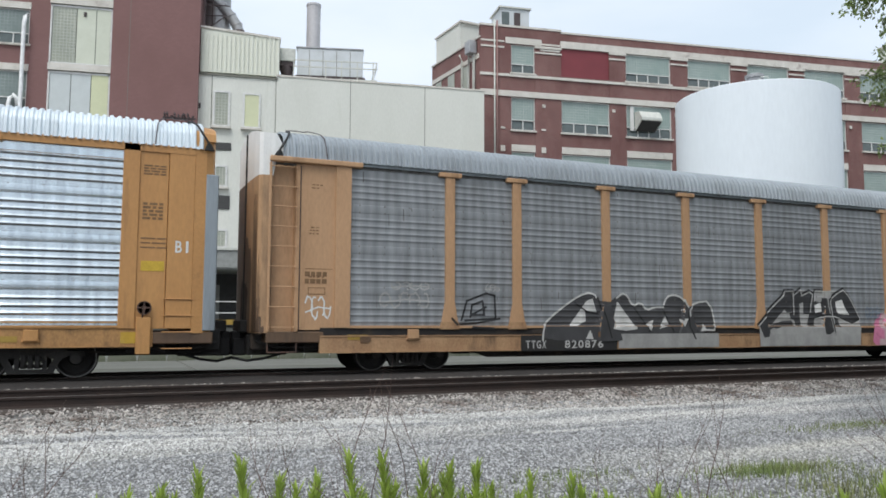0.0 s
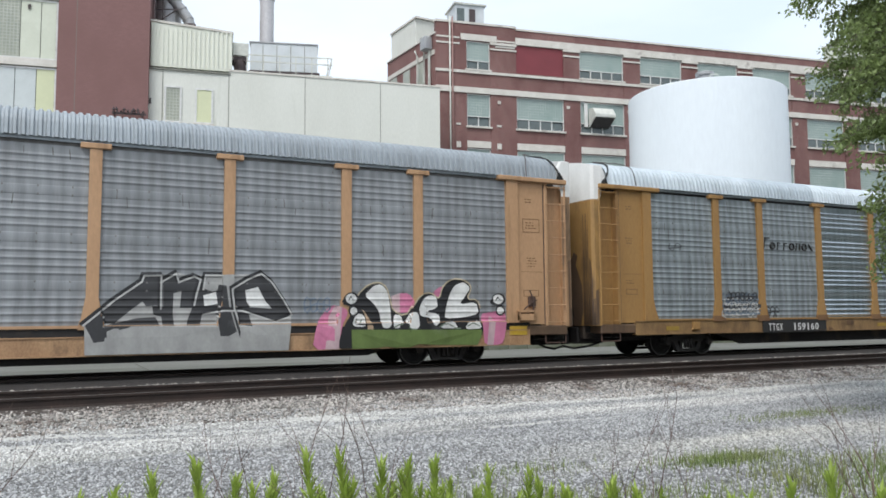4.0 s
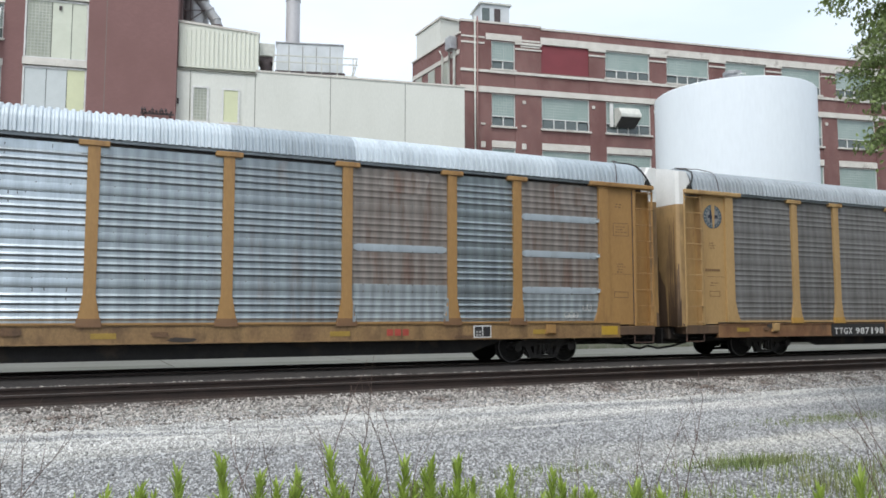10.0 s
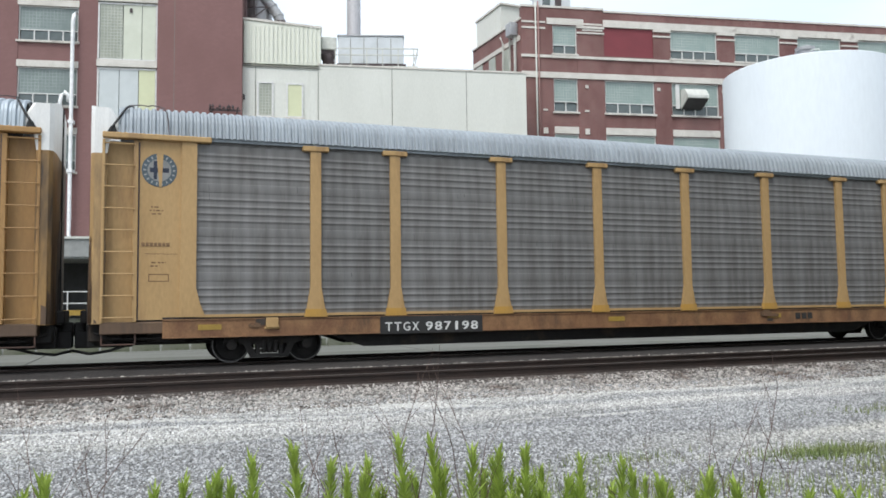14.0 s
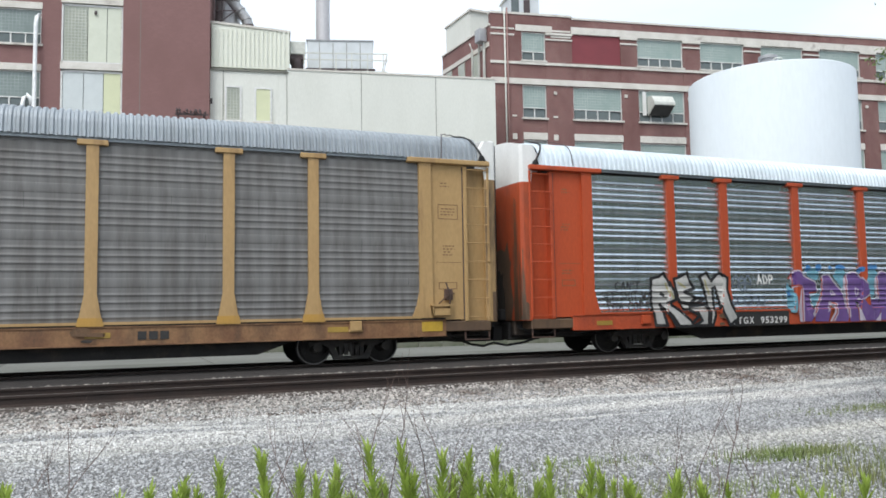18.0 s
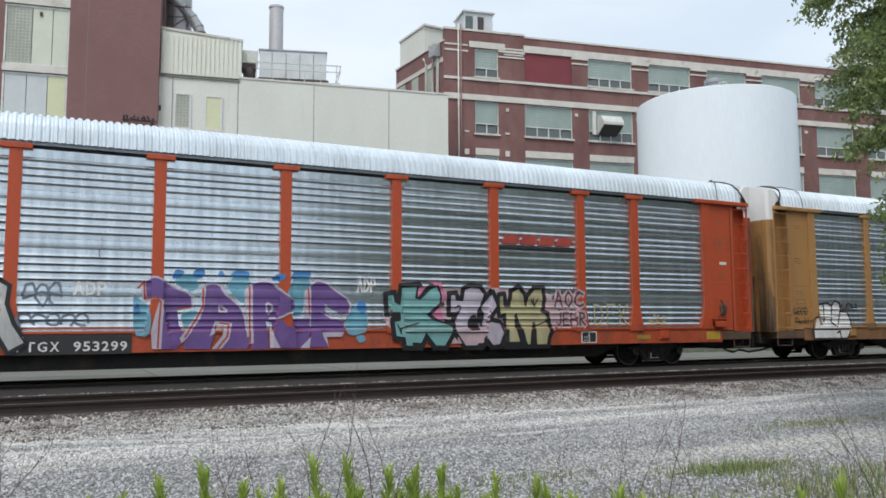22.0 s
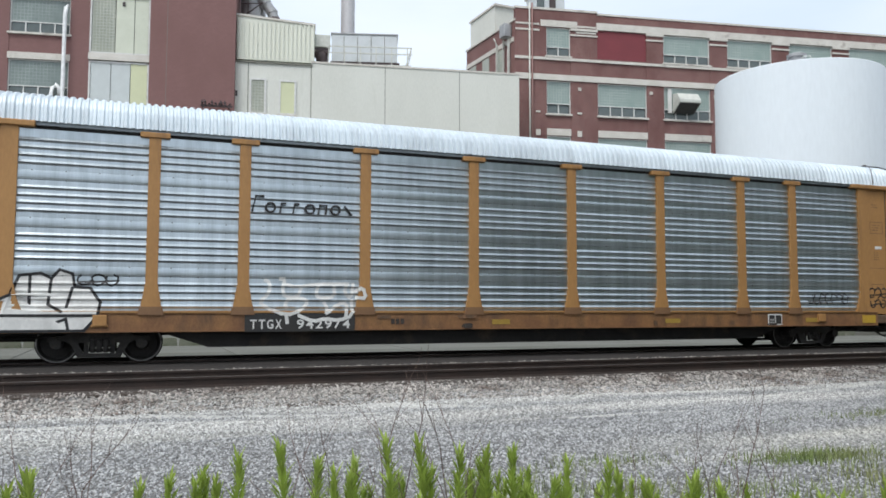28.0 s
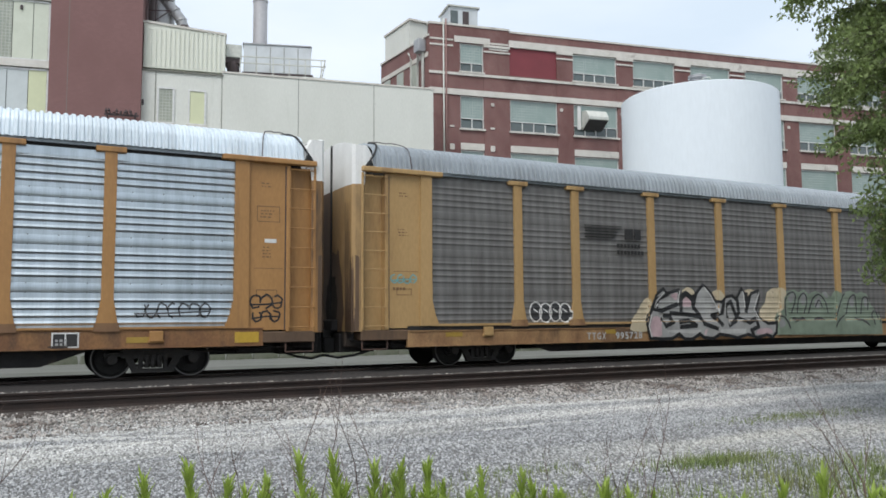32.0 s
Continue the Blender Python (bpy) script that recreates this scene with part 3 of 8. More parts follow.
def roof_plant():
    unit = thing("rooftop_air_unit", "long grey panelled air handling unit with guard rail", "air unit", m=WORKS @ pose(4.67, 54.2, 0, 0, 0, -6) @ pose(-4.67, -54.2, 0))
    c = 54.2
    part("case", boxes((2.4, 6.95, c, c + 2, 18.15, 20.1), bevel=0.03), UNIT_GREY, unit)
    for k in range(1, 5):
        part("seam", boxes((2.3 + k * 0.94 - 0.02, 2.3 + k * 0.94 + 0.02, c - 0.02, c + 0.01, 18.1, 19.95)), JOINT, unit)
    part("top_rim", boxes((2.33, 7.0, c - 0.06, c + 2.05, 20.1, 20.18)), DUCT, unit)
    part("base_frame", boxes((2.3, 7.1, c - 0.02, c + 2, 17.6, 18.15)), DARK_DUCT, unit)
    for k in range(6):
        part("rail_post", boxes((2.2 + k * 1.08, 2.27 + k * 1.08, c - 0.75, c - 0.71, 17.6, 19.0)), PALE_STEEL, unit)
    for z in (18.5, 18.95):
        part("guard_rail", boxes((2.2, 7.95, c - 0.75, c - 0.69, z, z + 0.07)), PALE_STEEL, unit)
    bm = bmesh.new()
    tube(bm, [(7.9, c - 0.7, 18.97), (7.9, c + 1, 18.97), (7.6, c + 1, 17.6)], 0.03)
    tube(bm, [(7.9, c - 0.7, 18.97), (7.5, c - 0.7, 17.6)], 0.03)
    part("guard_rail", bm, PALE_STEEL, unit)
    part("walkway", boxes((2.2, 7.9, c - 0.8, c, 17.6, 17.75)), PALE_STEEL, unit)
    stack = thing("chimney_stack", "round grey sheet metal chimney on the roof", "chimney", m=WORKS)
    bm = bmesh.new()
    lathe(bm, [(0.5, 17.6), (0.5, 24.15), (0.54, 24.15), (0.54, 24.3), (0.46, 24.3), (0.46, 24.0)], pose(3.66, c + 2.8, 0), 20)
    part("flue", bm, STACK, stack)
    duct = thing("roof_duct", "white box duct with dark round elbow", "duct", m=WORKS)
    part("box_duct", boxes((1.25, 2.3, c + 0.2, c + 1.6, 19.1, 20.0), bevel=0.04), PALE_STEEL, duct)
    # dark box put in as the shadow below the box duct
    part("duct_shadow_box", boxes((1.2, 2.2, c + 0.3, c + 1.5, 18.75, 19.08)), DARK_DUCT, duct)
    bm = bmesh.new()
    tube(bm, [(1.75, c + 0.6, 17.5), (1.75, c + 0.6, 18.4), (1.6, c + 0.6, 18.8)], 0.42, 12)
    part("round_duct", bm, DARK_DUCT, duct)
    cyc = thing("cyclone_duct", "grey cyclone with large curved exhaust pipe and ladder", "duct", m=WORKS)
    bm = bmesh.new()
    lathe(bm, [(0.85, 20.2), (0.85, 24.5), (0.6, 25.3)], pose(-3.0, 55.6, 0), 24)
    part("body", bm, DUCT, cyc)
    bm = bmesh.new()
    bend = [(-4.0, 24.2), (-3.4, 23.35), (-2.7, 22.7), (-2.15, 22.1), (-1.72, 21.5), (-1.53, 20.95), (-1.53, 20.2)]
    tube(bm, [(x, 54.9, z) for x, z in bend], 0.36, 14)
    part("exhaust_pipe", bm, DUCT, cyc)
    for (x, z), (x2, z2) in zip(bend[1:], bend[2:]):
        bm = bmesh.new()
        tube(bm, [(x, 54.9, z), (x + (x2 - x) * 0.12, 54.9, z + (z2 - z) * 0.12)], 0.40, 14)
        part("pipe_flange", bm, DUCT, cyc)
    bm = bmesh.new()
    tube(bm, [(-1.55, 54.9, 21.1), (-1.53, 54.9, 20.8), (-1.53, 54.9, 20.2)], 0.375, 14)
    part("pipe_collar", bm, DARK_DUCT, cyc, label="dark lower end of the pipe")
    bm = bmesh.new()
    for a, b in (((-3.75, 20.3), (-3.75, 25)), ((-3.3, 20.3), (-3.3, 25)), ((-3.75, 20.8), (-2.4, 21.9)), ((-3.75, 21.8), (-2.4, 21.9)), ((-3.75, 22.6), (-2.2, 22.6))):
        tube(bm, [(a[0], 54.4, a[1]), (b[0], 54.4, b[1])], 0.04, 6)
    part("frame", bm, DARK_DUCT, cyc)


def brown_building():
    house = thing("brown_brick_building", "tall brown painted brick building with boarded windows", "building", m=WORKS)
    c, top = 52.5, 27.0
    part("core", boxes((-40, -4.0, c + 0.55, c + 16, -0.6, top)), DOCK_DARK, house, label="dark interior behind the windows")
    part("wall", boxes((-9.27, -3.95, c - 0.12, c + 12, -0.6, top)), BROWN_BRICK, house)
    part("pilaster", boxes((-14.1, -12.93, c, c + 0.55, -0.6, top)), BROWN_BRICK, house)
    part("wall_joint", boxes((-8.225, -8.195, c - 0.125, c - 0.11, -0.6, top)), JOINT, house)
    rows = ((14.1, 16.55), (18.25, 20.5), (22.4, 24.65), (9.9, 12.3))
    for n, a in enumerate((-17.65, -22.4, -27.15, -31.9)):
        b = a + 3.55
        part("pilaster", boxes((a - 1.2, a, c, c + 0.55, -0.6, top)), BROWN_BRICK, house)
        zs = [-0.6] + [v for r in sorted(rows) for v in r] + [top]
        for k in range(0, len(zs), 2):
            part("spandrel", boxes((a, b, c + 0.04, c + 0.55, zs[k], zs[k + 1])), BROWN_BRICK, house)
        for z0, z1 in rows:
            window_part(house, a, b, z0, z1, c, glass=DULL_BLOCK)
            part("lintel", boxes((a - 0.05, b + 0.05, c - 0.05, c + 0.06, z1, z1 + 0.42)), WHITE_TRIM, house)
    # boarded stair bay
    a, b = -12.93, -9.27
    for z0, z1 in ((17.18, 20.95), (12.6, 16.68), (21.5, 25.2), (8.2, 12.1)):
        bay = part("window", boxes((a, b, c, c + 0.12, z0, z0 + 0.1), (a, b, c, c + 0.12, z1 - 0.1, z1), (a, a + 0.1, c, c + 0.12, z0, z1), (b - 0.12, b, c, c + 0.12, z0, z1)), WHITE_FRAME, house)
        kinds = (GRILLE_GLASS, CREAM_BOARD, CREAM_BOARD) if z0 in (17.18, 21.5) else (GREY_BOARD, GREY_BOARD, YELLOW_BOARD)
        cuts = (a + 0.1, -11.4, -10.25, b - 0.12) if z0 in (17.18, 21.5) else (a + 0.1, -11.6, -10.42, b - 0.12)
        for k in range(3):
            part("board", boxes((cuts[k] + 0.02, cuts[k + 1] - 0.02, c + 0.05, c + 0.1, z0 + 0.1, z1 - 0.1)), kinds[k], bay)
        part("window_sill", boxes((a - 0.03, b + 0.03, c - 0.1, c + 0.3, z1 + 0.06, z1 + 0.5 if z1 < 20 else z1 + 0.5)), WHITE_TRIM, bay)
    part("vent_cap", boxes((-11.0, -10.85, c - 0.05, c + 0.05, 20.35, 20.6)), DARK_DUCT, house)
    bm = bmesh.new()
    tube(bm, [(-14.1, c - 0.75, 5.55), (-14.3, c - 0.45, 5.9), (-14.33, c - 0.35, 6.4), (-14.33, c - 0.35, 19.4), (-14.3, c - 0.3, 19.9), (-14.2, c - 0.1, 20.1)], 0.12, 10)
    part("white_pipe", bm, PIPE_WHITE, house, label="white painted steel pipe")
    bm = bmesh.new()
    tube(bm, [(-15.0, c - 0.75, 5.5), (-15.0, c - 0.35, 6.2), (-15.0, c - 0.3, 14.3), (-14.93, c - 0.3, 14.75), (-14.75, c - 0.3, 14.95), (-14.55, c - 0.3, 14.75), (-14.5, c - 0.3, 14.3)], 0.12, 10)
    part("white_pipe", bm, PIPE_WHITE, house, label="white painted steel pipe")
    for x, z in ((-14.33, 9.8), (-15.0, 12.0), (-14.33, 12.9)):
        part("pipe_clamp", boxes((x - 0.17, x + 0.17, c - 0.5, c - 0.02, z, z + 0.22), bevel=0.02), PIPE_WHITE, house)
    rack = thing("insulator_rack", "dark rusted insulator rack on the brown wall", "insulator rack", m=WORKS)
    part("bar", boxes((-6.0, -4.0, c - 0.5, c - 0.42, 13.95, 14.07), (-5.9, -5.82, c - 0.5, c - 0.1, 13.9, 14.0), (-4.3, -4.2, c - 0.5, c - 0.1, 13.9, 14.0)), DARK_DUCT, rack)
    r = random.Random(17)
    for k in range(9):
        x, lean, tall = -5.9 + k * 0.21, r.uniform(-0.16, 0.16), r.uniform(0.18, 0.42)
        bm = bmesh.new()
        lathe(bm, [(0.03, 0), (0.09, 0.03), (0.05, tall * 0.4), (0.1, tall * 0.6), (0.05, tall * 0.8), (0.03, tall)], pose(x, c - 0.46 - 0.1 * (k % 2), 14.03, r.uniform(-20, 20), math.degrees(lean) * 2.5), 8)
        part("insulator", bm, DARK_DUCT, rack)


def loading_dock():
    dock = thing("loading_dock", "grey loading dock with canopy, white railings and yellow edge", "loading dock", m=WORKS)
    c = 47.0
    part("canopy", boxes((-30, 4, c - 0.3, c + 5, 4.1, 4.35), (-30, 4, c - 0.4, c - 0.2, 4.2, 5.2)), DOCK_GREY, dock)
    part("canopy_edge", boxes((-30, 4, c - 0.5, c + 0.2, 5.2, 5.32)), PALE_STEEL, dock)
    part("back_wall", boxes((-30, 4, c + 4.5, c + 5, -0.6, 4.2)), DOCK_DARK, dock)
    part("platform", boxes((-30, 4, c + 0.4, c + 4.5, -0.6, 0.75)), CONCRETE, dock)
    part("yellow_edge", boxes((-30, 4, c + 0.2, c + 0.42, 0.95, 1.25)), YELLOW_TAPE, dock)
    for k in range(17):
        part("rail_post", boxes((-29 + 2 * k, -28.94 + 2 * k, c + 0.25, c + 0.31, 0.75, 2.3)), WHITE_FRAME, dock)
    for z in (1.6, 2.25):
        part("rail", boxes((-30, 4, c + 0.25, c + 0.31, z, z + 0.06)), WHITE_FRAME, dock)
    for s in (-16, -10, -4.5, 0):
        part("canopy_post", boxes((s, s + 0.2, c, c + 0.2, -0.6, 4.1)), DOCK_GREY, dock)
    part("red_sign", boxes((-6.2, -5.3, c + 4.44, c + 4.5, 2.9, 3.7)), RED_PANEL, dock)
    part("grey_door", boxes((-3.6, -2.2, c + 4.42, c + 4.5, 0.75, 3.4)), DOCK_GREY, dock)


def tank():
    d, az, r = 50.0, math.radians(45.72), 4.6
    t = thing("storage_tank", "large white painted steel storage tank", "tank", m=pose(d * math.sin(az), d * math.cos(az), 0))
    bm = bmesh.new()
    lathe(bm, [(r, -0.6), (r, 14.33), (r - 0.03, 14.36), (0.6, 14.8)], None, 72)
    part("shell", bm, TANK_WHITE, t)
    # added ring: keeps the tank's bright foot from showing under the train
    bm = bmesh.new()
    lathe(bm, [(r + 0.5, -0.6), (r + 0.5, 2.0), (r + 0.3, 2.1), (r, 2.1)], None, 48)
    part("plinth", bm, CONCRETE, t, label="added dull concrete ring that hides the bright foot of the tank")
    bm = bmesh.new()
    lathe(bm, [(0.42, 14.3), (0.42, 14.86), (0.52, 14.86), (0.52, 15.02), (0.3, 15.1)], pose(-2.25, -2.2, 0), 18)
    part("roof_vent", bm, DUCT, t)
    bm = bmesh.new()
    tube(bm, [(-2.6, -2.8, 14.5), (-2.5, -2.9, 14.72), (-2.2, -3.1, 14.72), (-2.1, -3.1, 14.5)], 0.03, 6)
    part("roof_rail", bm, PALE_STEEL, t)


brick_factory()
cream_works()
roof_plant()
brown_building()
loading_dock()
tank()

# ---- the freight train: covered car carriers coupled in a row ----
WHEEL, PITCH = 0.42, 28.5
BAY, SLIM = 2.839, 1.945
POSTS = [-2.5 * BAY - SLIM] + [(k - 2.5) * BAY for k in range(6)] + [2.5 * BAY + SLIM]
TRAIN, AXLES = [], []
SKIN, CREST = -1.42, 0.036


def rib_line(z0, z1):
    """The side sheet's profile: groups of four ledges a metre apart, flat bands between; pairs of (stand-off, z)."""
    out = [(0.0, z0)]
    for k in range(5):
        for o in (0.25, 0.41, 0.57, 0.73):
            z = k + 1 + o
            if z0 + 0.02 < z - 0.09 and z + 0.05 < z1 - 0.02:
                out += [(0.0, z - 0.085), (0.005, z - 0.075), (CREST, z - 0.036), (CREST - 0.002, z - 0.03), (0.004, z + 0.014)]
        c = k + 1.955
        if c + 0.12 < z1:
            out += [(0.0, c - 0.105), (0.014, c - 0.092), (0.022, c - 0.05), (0.024, c), (0.021, c + 0.05), (0.012, c + 0.092), (0.0, c + 0.105)]
    return out + [(0.0, z1)]


RIBS = rib_line(1.1, 4.925)


def sheet_depth(z):
    return float(np.interp(z, [p[1] for p in RIBS], [p[0] for p in RIBS]))


def side_sheet(w, k=1.0):
    bm = bmesh.new()
    n = max(2, round(w / 0.7))
    cols = [[bm.verts.new((-w / 2 + w * i / n, SKIN - d * k, z)) for d, z in RIBS] for i in range(n + 1)]
    for a, b in zip(cols, cols[1:]):
        for j in range(len(RIBS) - 1):
            bm.faces.new((a[j], b[j], b[j + 1], a[j + 1]))
    for c in (cols[0], cols[-1]):
        back = [bm.verts.new((v.co.x, SKIN + 0.03, v.co.z)) for v in c]
        for j in range(len(RIBS) - 1):
            bm.faces.new((c[j], c[j + 1], back[j + 1], back[j]))
    return keep("side_sheet", bm)


def rivet_row(w):
    bm = bmesh.new()
    for k in range(1, 5):
        n = max(2, round(w / 0.66))
        for i in range(n):
            x = -w / 2 + (i + 0.5) * w / n
            for z in (k + 0.868, k + 1.042):
                if 1.2 < z < 4.8:
                    box(bm, x - 0.016, x + 0.016, SKIN - 0.013, SKIN + 0.002, z - 0.02, z + 0.02)
    return keep("rivets", bm)


SHALLOW = 0.45
SHEETS = {w: (side_sheet(w), rivet_row(w), side_sheet(w, SHALLOW)) for w in (BAY - 0.21, SLIM - 0.21, 2.60)}


def post_mesh():
    bm = bmesh.new()
    prism(bm, [(-0.25, 1.07), (0.25, 1.07), (0.2, 1.3), (0.125, 1.72), (0.125, 4.93), (-0.125, 4.93), (-0.125, 1.72), (-0.2, 1.3)], -1.5, SKIN + 0.02)
    return keep("post", bm)


POST = post_mesh()
POST_CAP = keep("post_cap", boxes((-0.31, 0.31, -1.53, -1.39, 4.9, 5.02), bevel=0.015))
POST_FOOT = keep("post_foot", prism(bmesh.new(), [(-0.265, 1.03), (0.265, 1.03), (0.232, 1.21), (-0.232, 1.21)], -1.512, -1.43))
JACK_PAD = keep("jacking_pad", boxes((-0.14, 0.14, -1.54, -1.46, 0.80, 1.03), (-0.17, 0.17, -1.51, -1.46, 0.77, 0.83), bevel=0.01))
PLACARD = keep("placard", boxes((12.42, 12.70, -1.447, -1.438, 3.06, 3.15)))
BASE_RAIL = {w: keep("base_rail", boxes((-w / 2 + 0.05, w / 2 - 0.05, -1.49, -1.42, 1.06, 1.12))) for w in (BAY - 0.21, SLIM - 0.21, 2.60)}


def roof_sheet_mesh(length):
    """A vaulted sheet with ribs across."""
    arch = [(-1.5, 5.07), (-1.49, 5.12), (-1.465, 5.27), (-1.43, 5.42), (-1.36, 5.55), (-1.22, 5.65), (-0.98, 5.73), (-0.65, 5.81), (-0.3, 5.86), (0, 5.88)]
    arch += [(-y, z) for y, z in arch[-2::-1]]
    bm = bmesh.new()
    cols, n = [], round(length / 0.156)
    for i in range(n):
        for o, h in ((0.0, 0.0), (0.26, 0.0), (0.46, 0.055), (0.80, 0.055)):
            x = -length / 2 + (i + o) * length / n
            cols.append([bm.verts.new((x, y * (1 + h * 0.55), z + h * (0.05 + 0.75 * (z - 5.07) / 0.8))) for y, z in arch])
    cols.append([bm.verts.new((length / 2, y, z)) for y, z in arch])
    for a, b in zip(cols, cols[1:]):
        for j in range(len(arch) - 1):
            bm.faces.new((a[j], b[j], b[j + 1], a[j + 1]))
    return keep("roof_sheet", bm)


ROOF_LEN = 26.7
ROOF_SHEETS = 9
ROOF_SHEET = roof_sheet_mesh(ROOF_LEN / ROOF_SHEETS)


def end_meshes():
    """Pieces of the plus-x end of the near side; the other three corners reuse them turned or mirrored."""
    d = {}
    for sx in (1, -1):
        bm = bmesh.new()
        prism(bm, [(sx * x, z) for x, z in ((11.5, 1.07), (12.06, 1.07), (12.03, 4.95), (11.71, 4.95), (11.71, 1.72), (11.62, 1.35))], -1.5, SKIN + 0.02)
        d["end_post", sx] = keep("end_post", bm)
        d["end_post_straight", sx] = keep("end_post", boxes((*sorted((sx * 11.68, sx * 12.06)), -1.5, SKIN + 0.02, 1.07, 4.95)))
        d["end_panel", sx] = keep("end_panel", boxes((*sorted((sx * 12.03, sx * 12.93)), -1.44, -1.36, 1.02, 4.97)))
        bm = boxes((*sorted((sx * 12.93, sx * 13.03)), -1.48, -1.20, 0.98, 4.93), (*sorted((sx * 13.6, sx * 13.66)), -1.48, -1.20, 0.98, 4.93), bevel=0.008)
        d["ladder_stile", sx] = keep("ladder_stile", bm)
        d["ladder_back", sx] = keep("ladder_back", boxes((*sorted((sx * 13.03, sx * 13.6)), -1.24, -1.19, 0.98, 4.93)))
        # strip on the panel's edge, coloured dark as the shade beside the ladder
        d["panel_gap", sx] = keep("panel_gap", boxes((*sorted((sx * 12.90, sx * 12.935)), -1.447, -1.40, 1.02, 4.9)))
        bm = bmesh.new()
        tube(bm, [(sx * 13.0, -1.44, 0), (sx * 13.0, -1.50, 0), (sx * 13.63, -1.50, 0), (sx * 13.63, -1.44, 0)], 0.014, 6)
        d["rung", sx] = keep("rung", bm)
        d["header", sx] = keep("header", boxes((*sorted((sx * 11.4, sx * 13.66)), -1.56, -1.36, 4.95, 5.08), bevel=0.02))
        # curved end doors, each half the width, bulging beyond the corner
        for side in (-1, 1):
            bm = bmesh.new()
            line = [(13.62, 1.46), (13.81, 1.455), (13.885, 1.37), (13.915, 1.0), (13.922, 0.5), (13.925, 0.05)]
            for z0, z1, tag in ((0.95, 4.62, "end_door"), (4.62, 5.95, "door_top")):
                b2 = bmesh.new()
                if tag == "door_top":
                    line = [(13.32, 1.45), (13.55, 1.47)] + line
                base = [5.1 if tag == "door_top" and x < 13.6 else z0 for x, y in line]
                a = [b2.verts.new((sx * x, side * y, z)) for (x, y), z in zip(line, base)]
                top = []
                for x, y in line:
                    z = z1 if tag == "end_door" else 5.86 - 0.24 * (abs(y) / 1.46) ** 2 - (0.42 if x < 13.5 else 0)
                    top.append(b2.verts.new((sx * x, side * y, z)))
                ib = [b2.verts.new((sx * (x - 0.06), side * y * 0.97, z)) for (x, y), z in zip(line, base)]
                it = [b2.verts.new((sx * (x - 0.06), side * y * 0.97, t.co.z)) for (x, y), t in zip(line, top)]
                for i in range(len(line) - 1):
                    b2.faces.new((a[i], a[i + 1], top[i + 1], top[i]))
                    b2.faces.new((ib[i], ib[i + 1], it[i + 1], it[i]))
                    b2.faces.new((top[i], top[i + 1], it[i + 1], it[i]))
                    b2.faces.new((a[i], a[i + 1], ib[i + 1], ib[i]))
                b2.faces.new((a[0], top[0], it[0], ib[0])), b2.faces.new((a[-1], top[-1], it[-1], ib[-1]))
                bmesh.ops.recalc_face_normals(b2, faces=b2.faces)
                d[tag, sx, side] = keep(tag, b2)
            bm.free()
        bm = bmesh.new()
        tube(bm, [(sx * 13.91, 0.0, 0.95), (sx * 13.91, 0.0, 5.84)], 0.055, 6)
        d["seam_bar", sx] = keep("seam_bar", bm)
        bm = bmesh.new()
        hoop = [(-1.53, 5.08, 13.52), (-1.535, 5.2, 13.46), (-1.51, 5.36, 13.36), (-1.46, 5.5, 13.28), (-1.33, 5.66, 13.2), (-1.05, 5.78, 13.13), (-0.6, 5.88, 13.08), (0, 5.93, 13.06)]
        hoop += [(-y, z, x) for y, z, x in hoop[-2::-1]]
        tube(bm, [(sx * x, y, z) for y, z, x in hoop], 0.026, 6)
        prism(bm, [(sx * x, z) for x, z in ((13.58, 5.06), (13.36, 5.06), (13.42, 5.24), (13.5, 5.2))], -1.545, -1.4)
        d["roof_gasket", sx] = keep("roof_gasket", bm)
        bm = bmesh.new()
        loose = [(13.1, -0.5, 5.93), (12.9, -0.8, 5.88), (12.75, -0.85, 5.85), (12.66, -1.0, 5.84), (12.5, -1.08, 5.80), (12.42, -1.3, 5.72), (12.36, -1.44, 5.6), (12.33, -1.5, 5.4), (12.31, -1.55, 5.1)]
        tube(bm, [(sx * x, y, z) for x, y, z in loose], 0.013, 6)
        d["roof_strap", sx] = keep("roof_strap", bm)
        # coupler, draft gear and hose
        bm = boxes((*sorted((sx * 11.15, sx * 13.3)), -0.42, 0.42, 0.44, 0.88), (*sorted((sx * 11.9, sx * 12.7)), -1.1, -0.7, 0.5, 0.9), (*sorted((sx * 13.0, sx * 13.95)), -0.7, 0.7, 0.42, 0.9), (*sorted((sx * 13.9, sx * 14.22)), -0.3, 0.3, 0.40, 0.8), bevel=0.025)
        for y, z in ((-1.2, 0.60), (-0.95, 0.5), (0.9, 0.52)):
            tube(bm, [(sx * 11.1, y, z + 0.06), (sx * 12.2, y, z), (sx * 13.4, y, z + 0.02), (sx * 13.8, y + 0.2, z + 0.15)], 0.03, 6)
        d["draft_gear", sx] = keep("draft_gear", bm)
        bm = boxes((*sorted((sx * 13.1, sx * 14.02)), -0.16, 0.16, 0.62, 0.92), (*sorted((sx * 14.0, sx * 14.24)), -0.2, 0.14, 0.64, 0.98), (*sorted((sx * 13.25, sx * 13.9)), -0.95, 0.95, 0.55, 1.04), (*sorted((sx * 13.7, sx * 14.1)), -0.5, 0.5, 0.95, 1.25), bevel=0.03)
        d["coupler", sx] = keep("coupler", bm)
        bm = bmesh.new()
        tube(bm, [(sx * 12.6, -0.85, 0.62), (sx * 13.0, -0.8, 0.5), (sx * 13.5, -0.6, 0.34), (sx * 13.9, -0.45, 0.28), (sx * 14.25, -0.38, 0.36)], 0.032, 8)
        d["air_hose", sx] = keep("air_hose", bm)
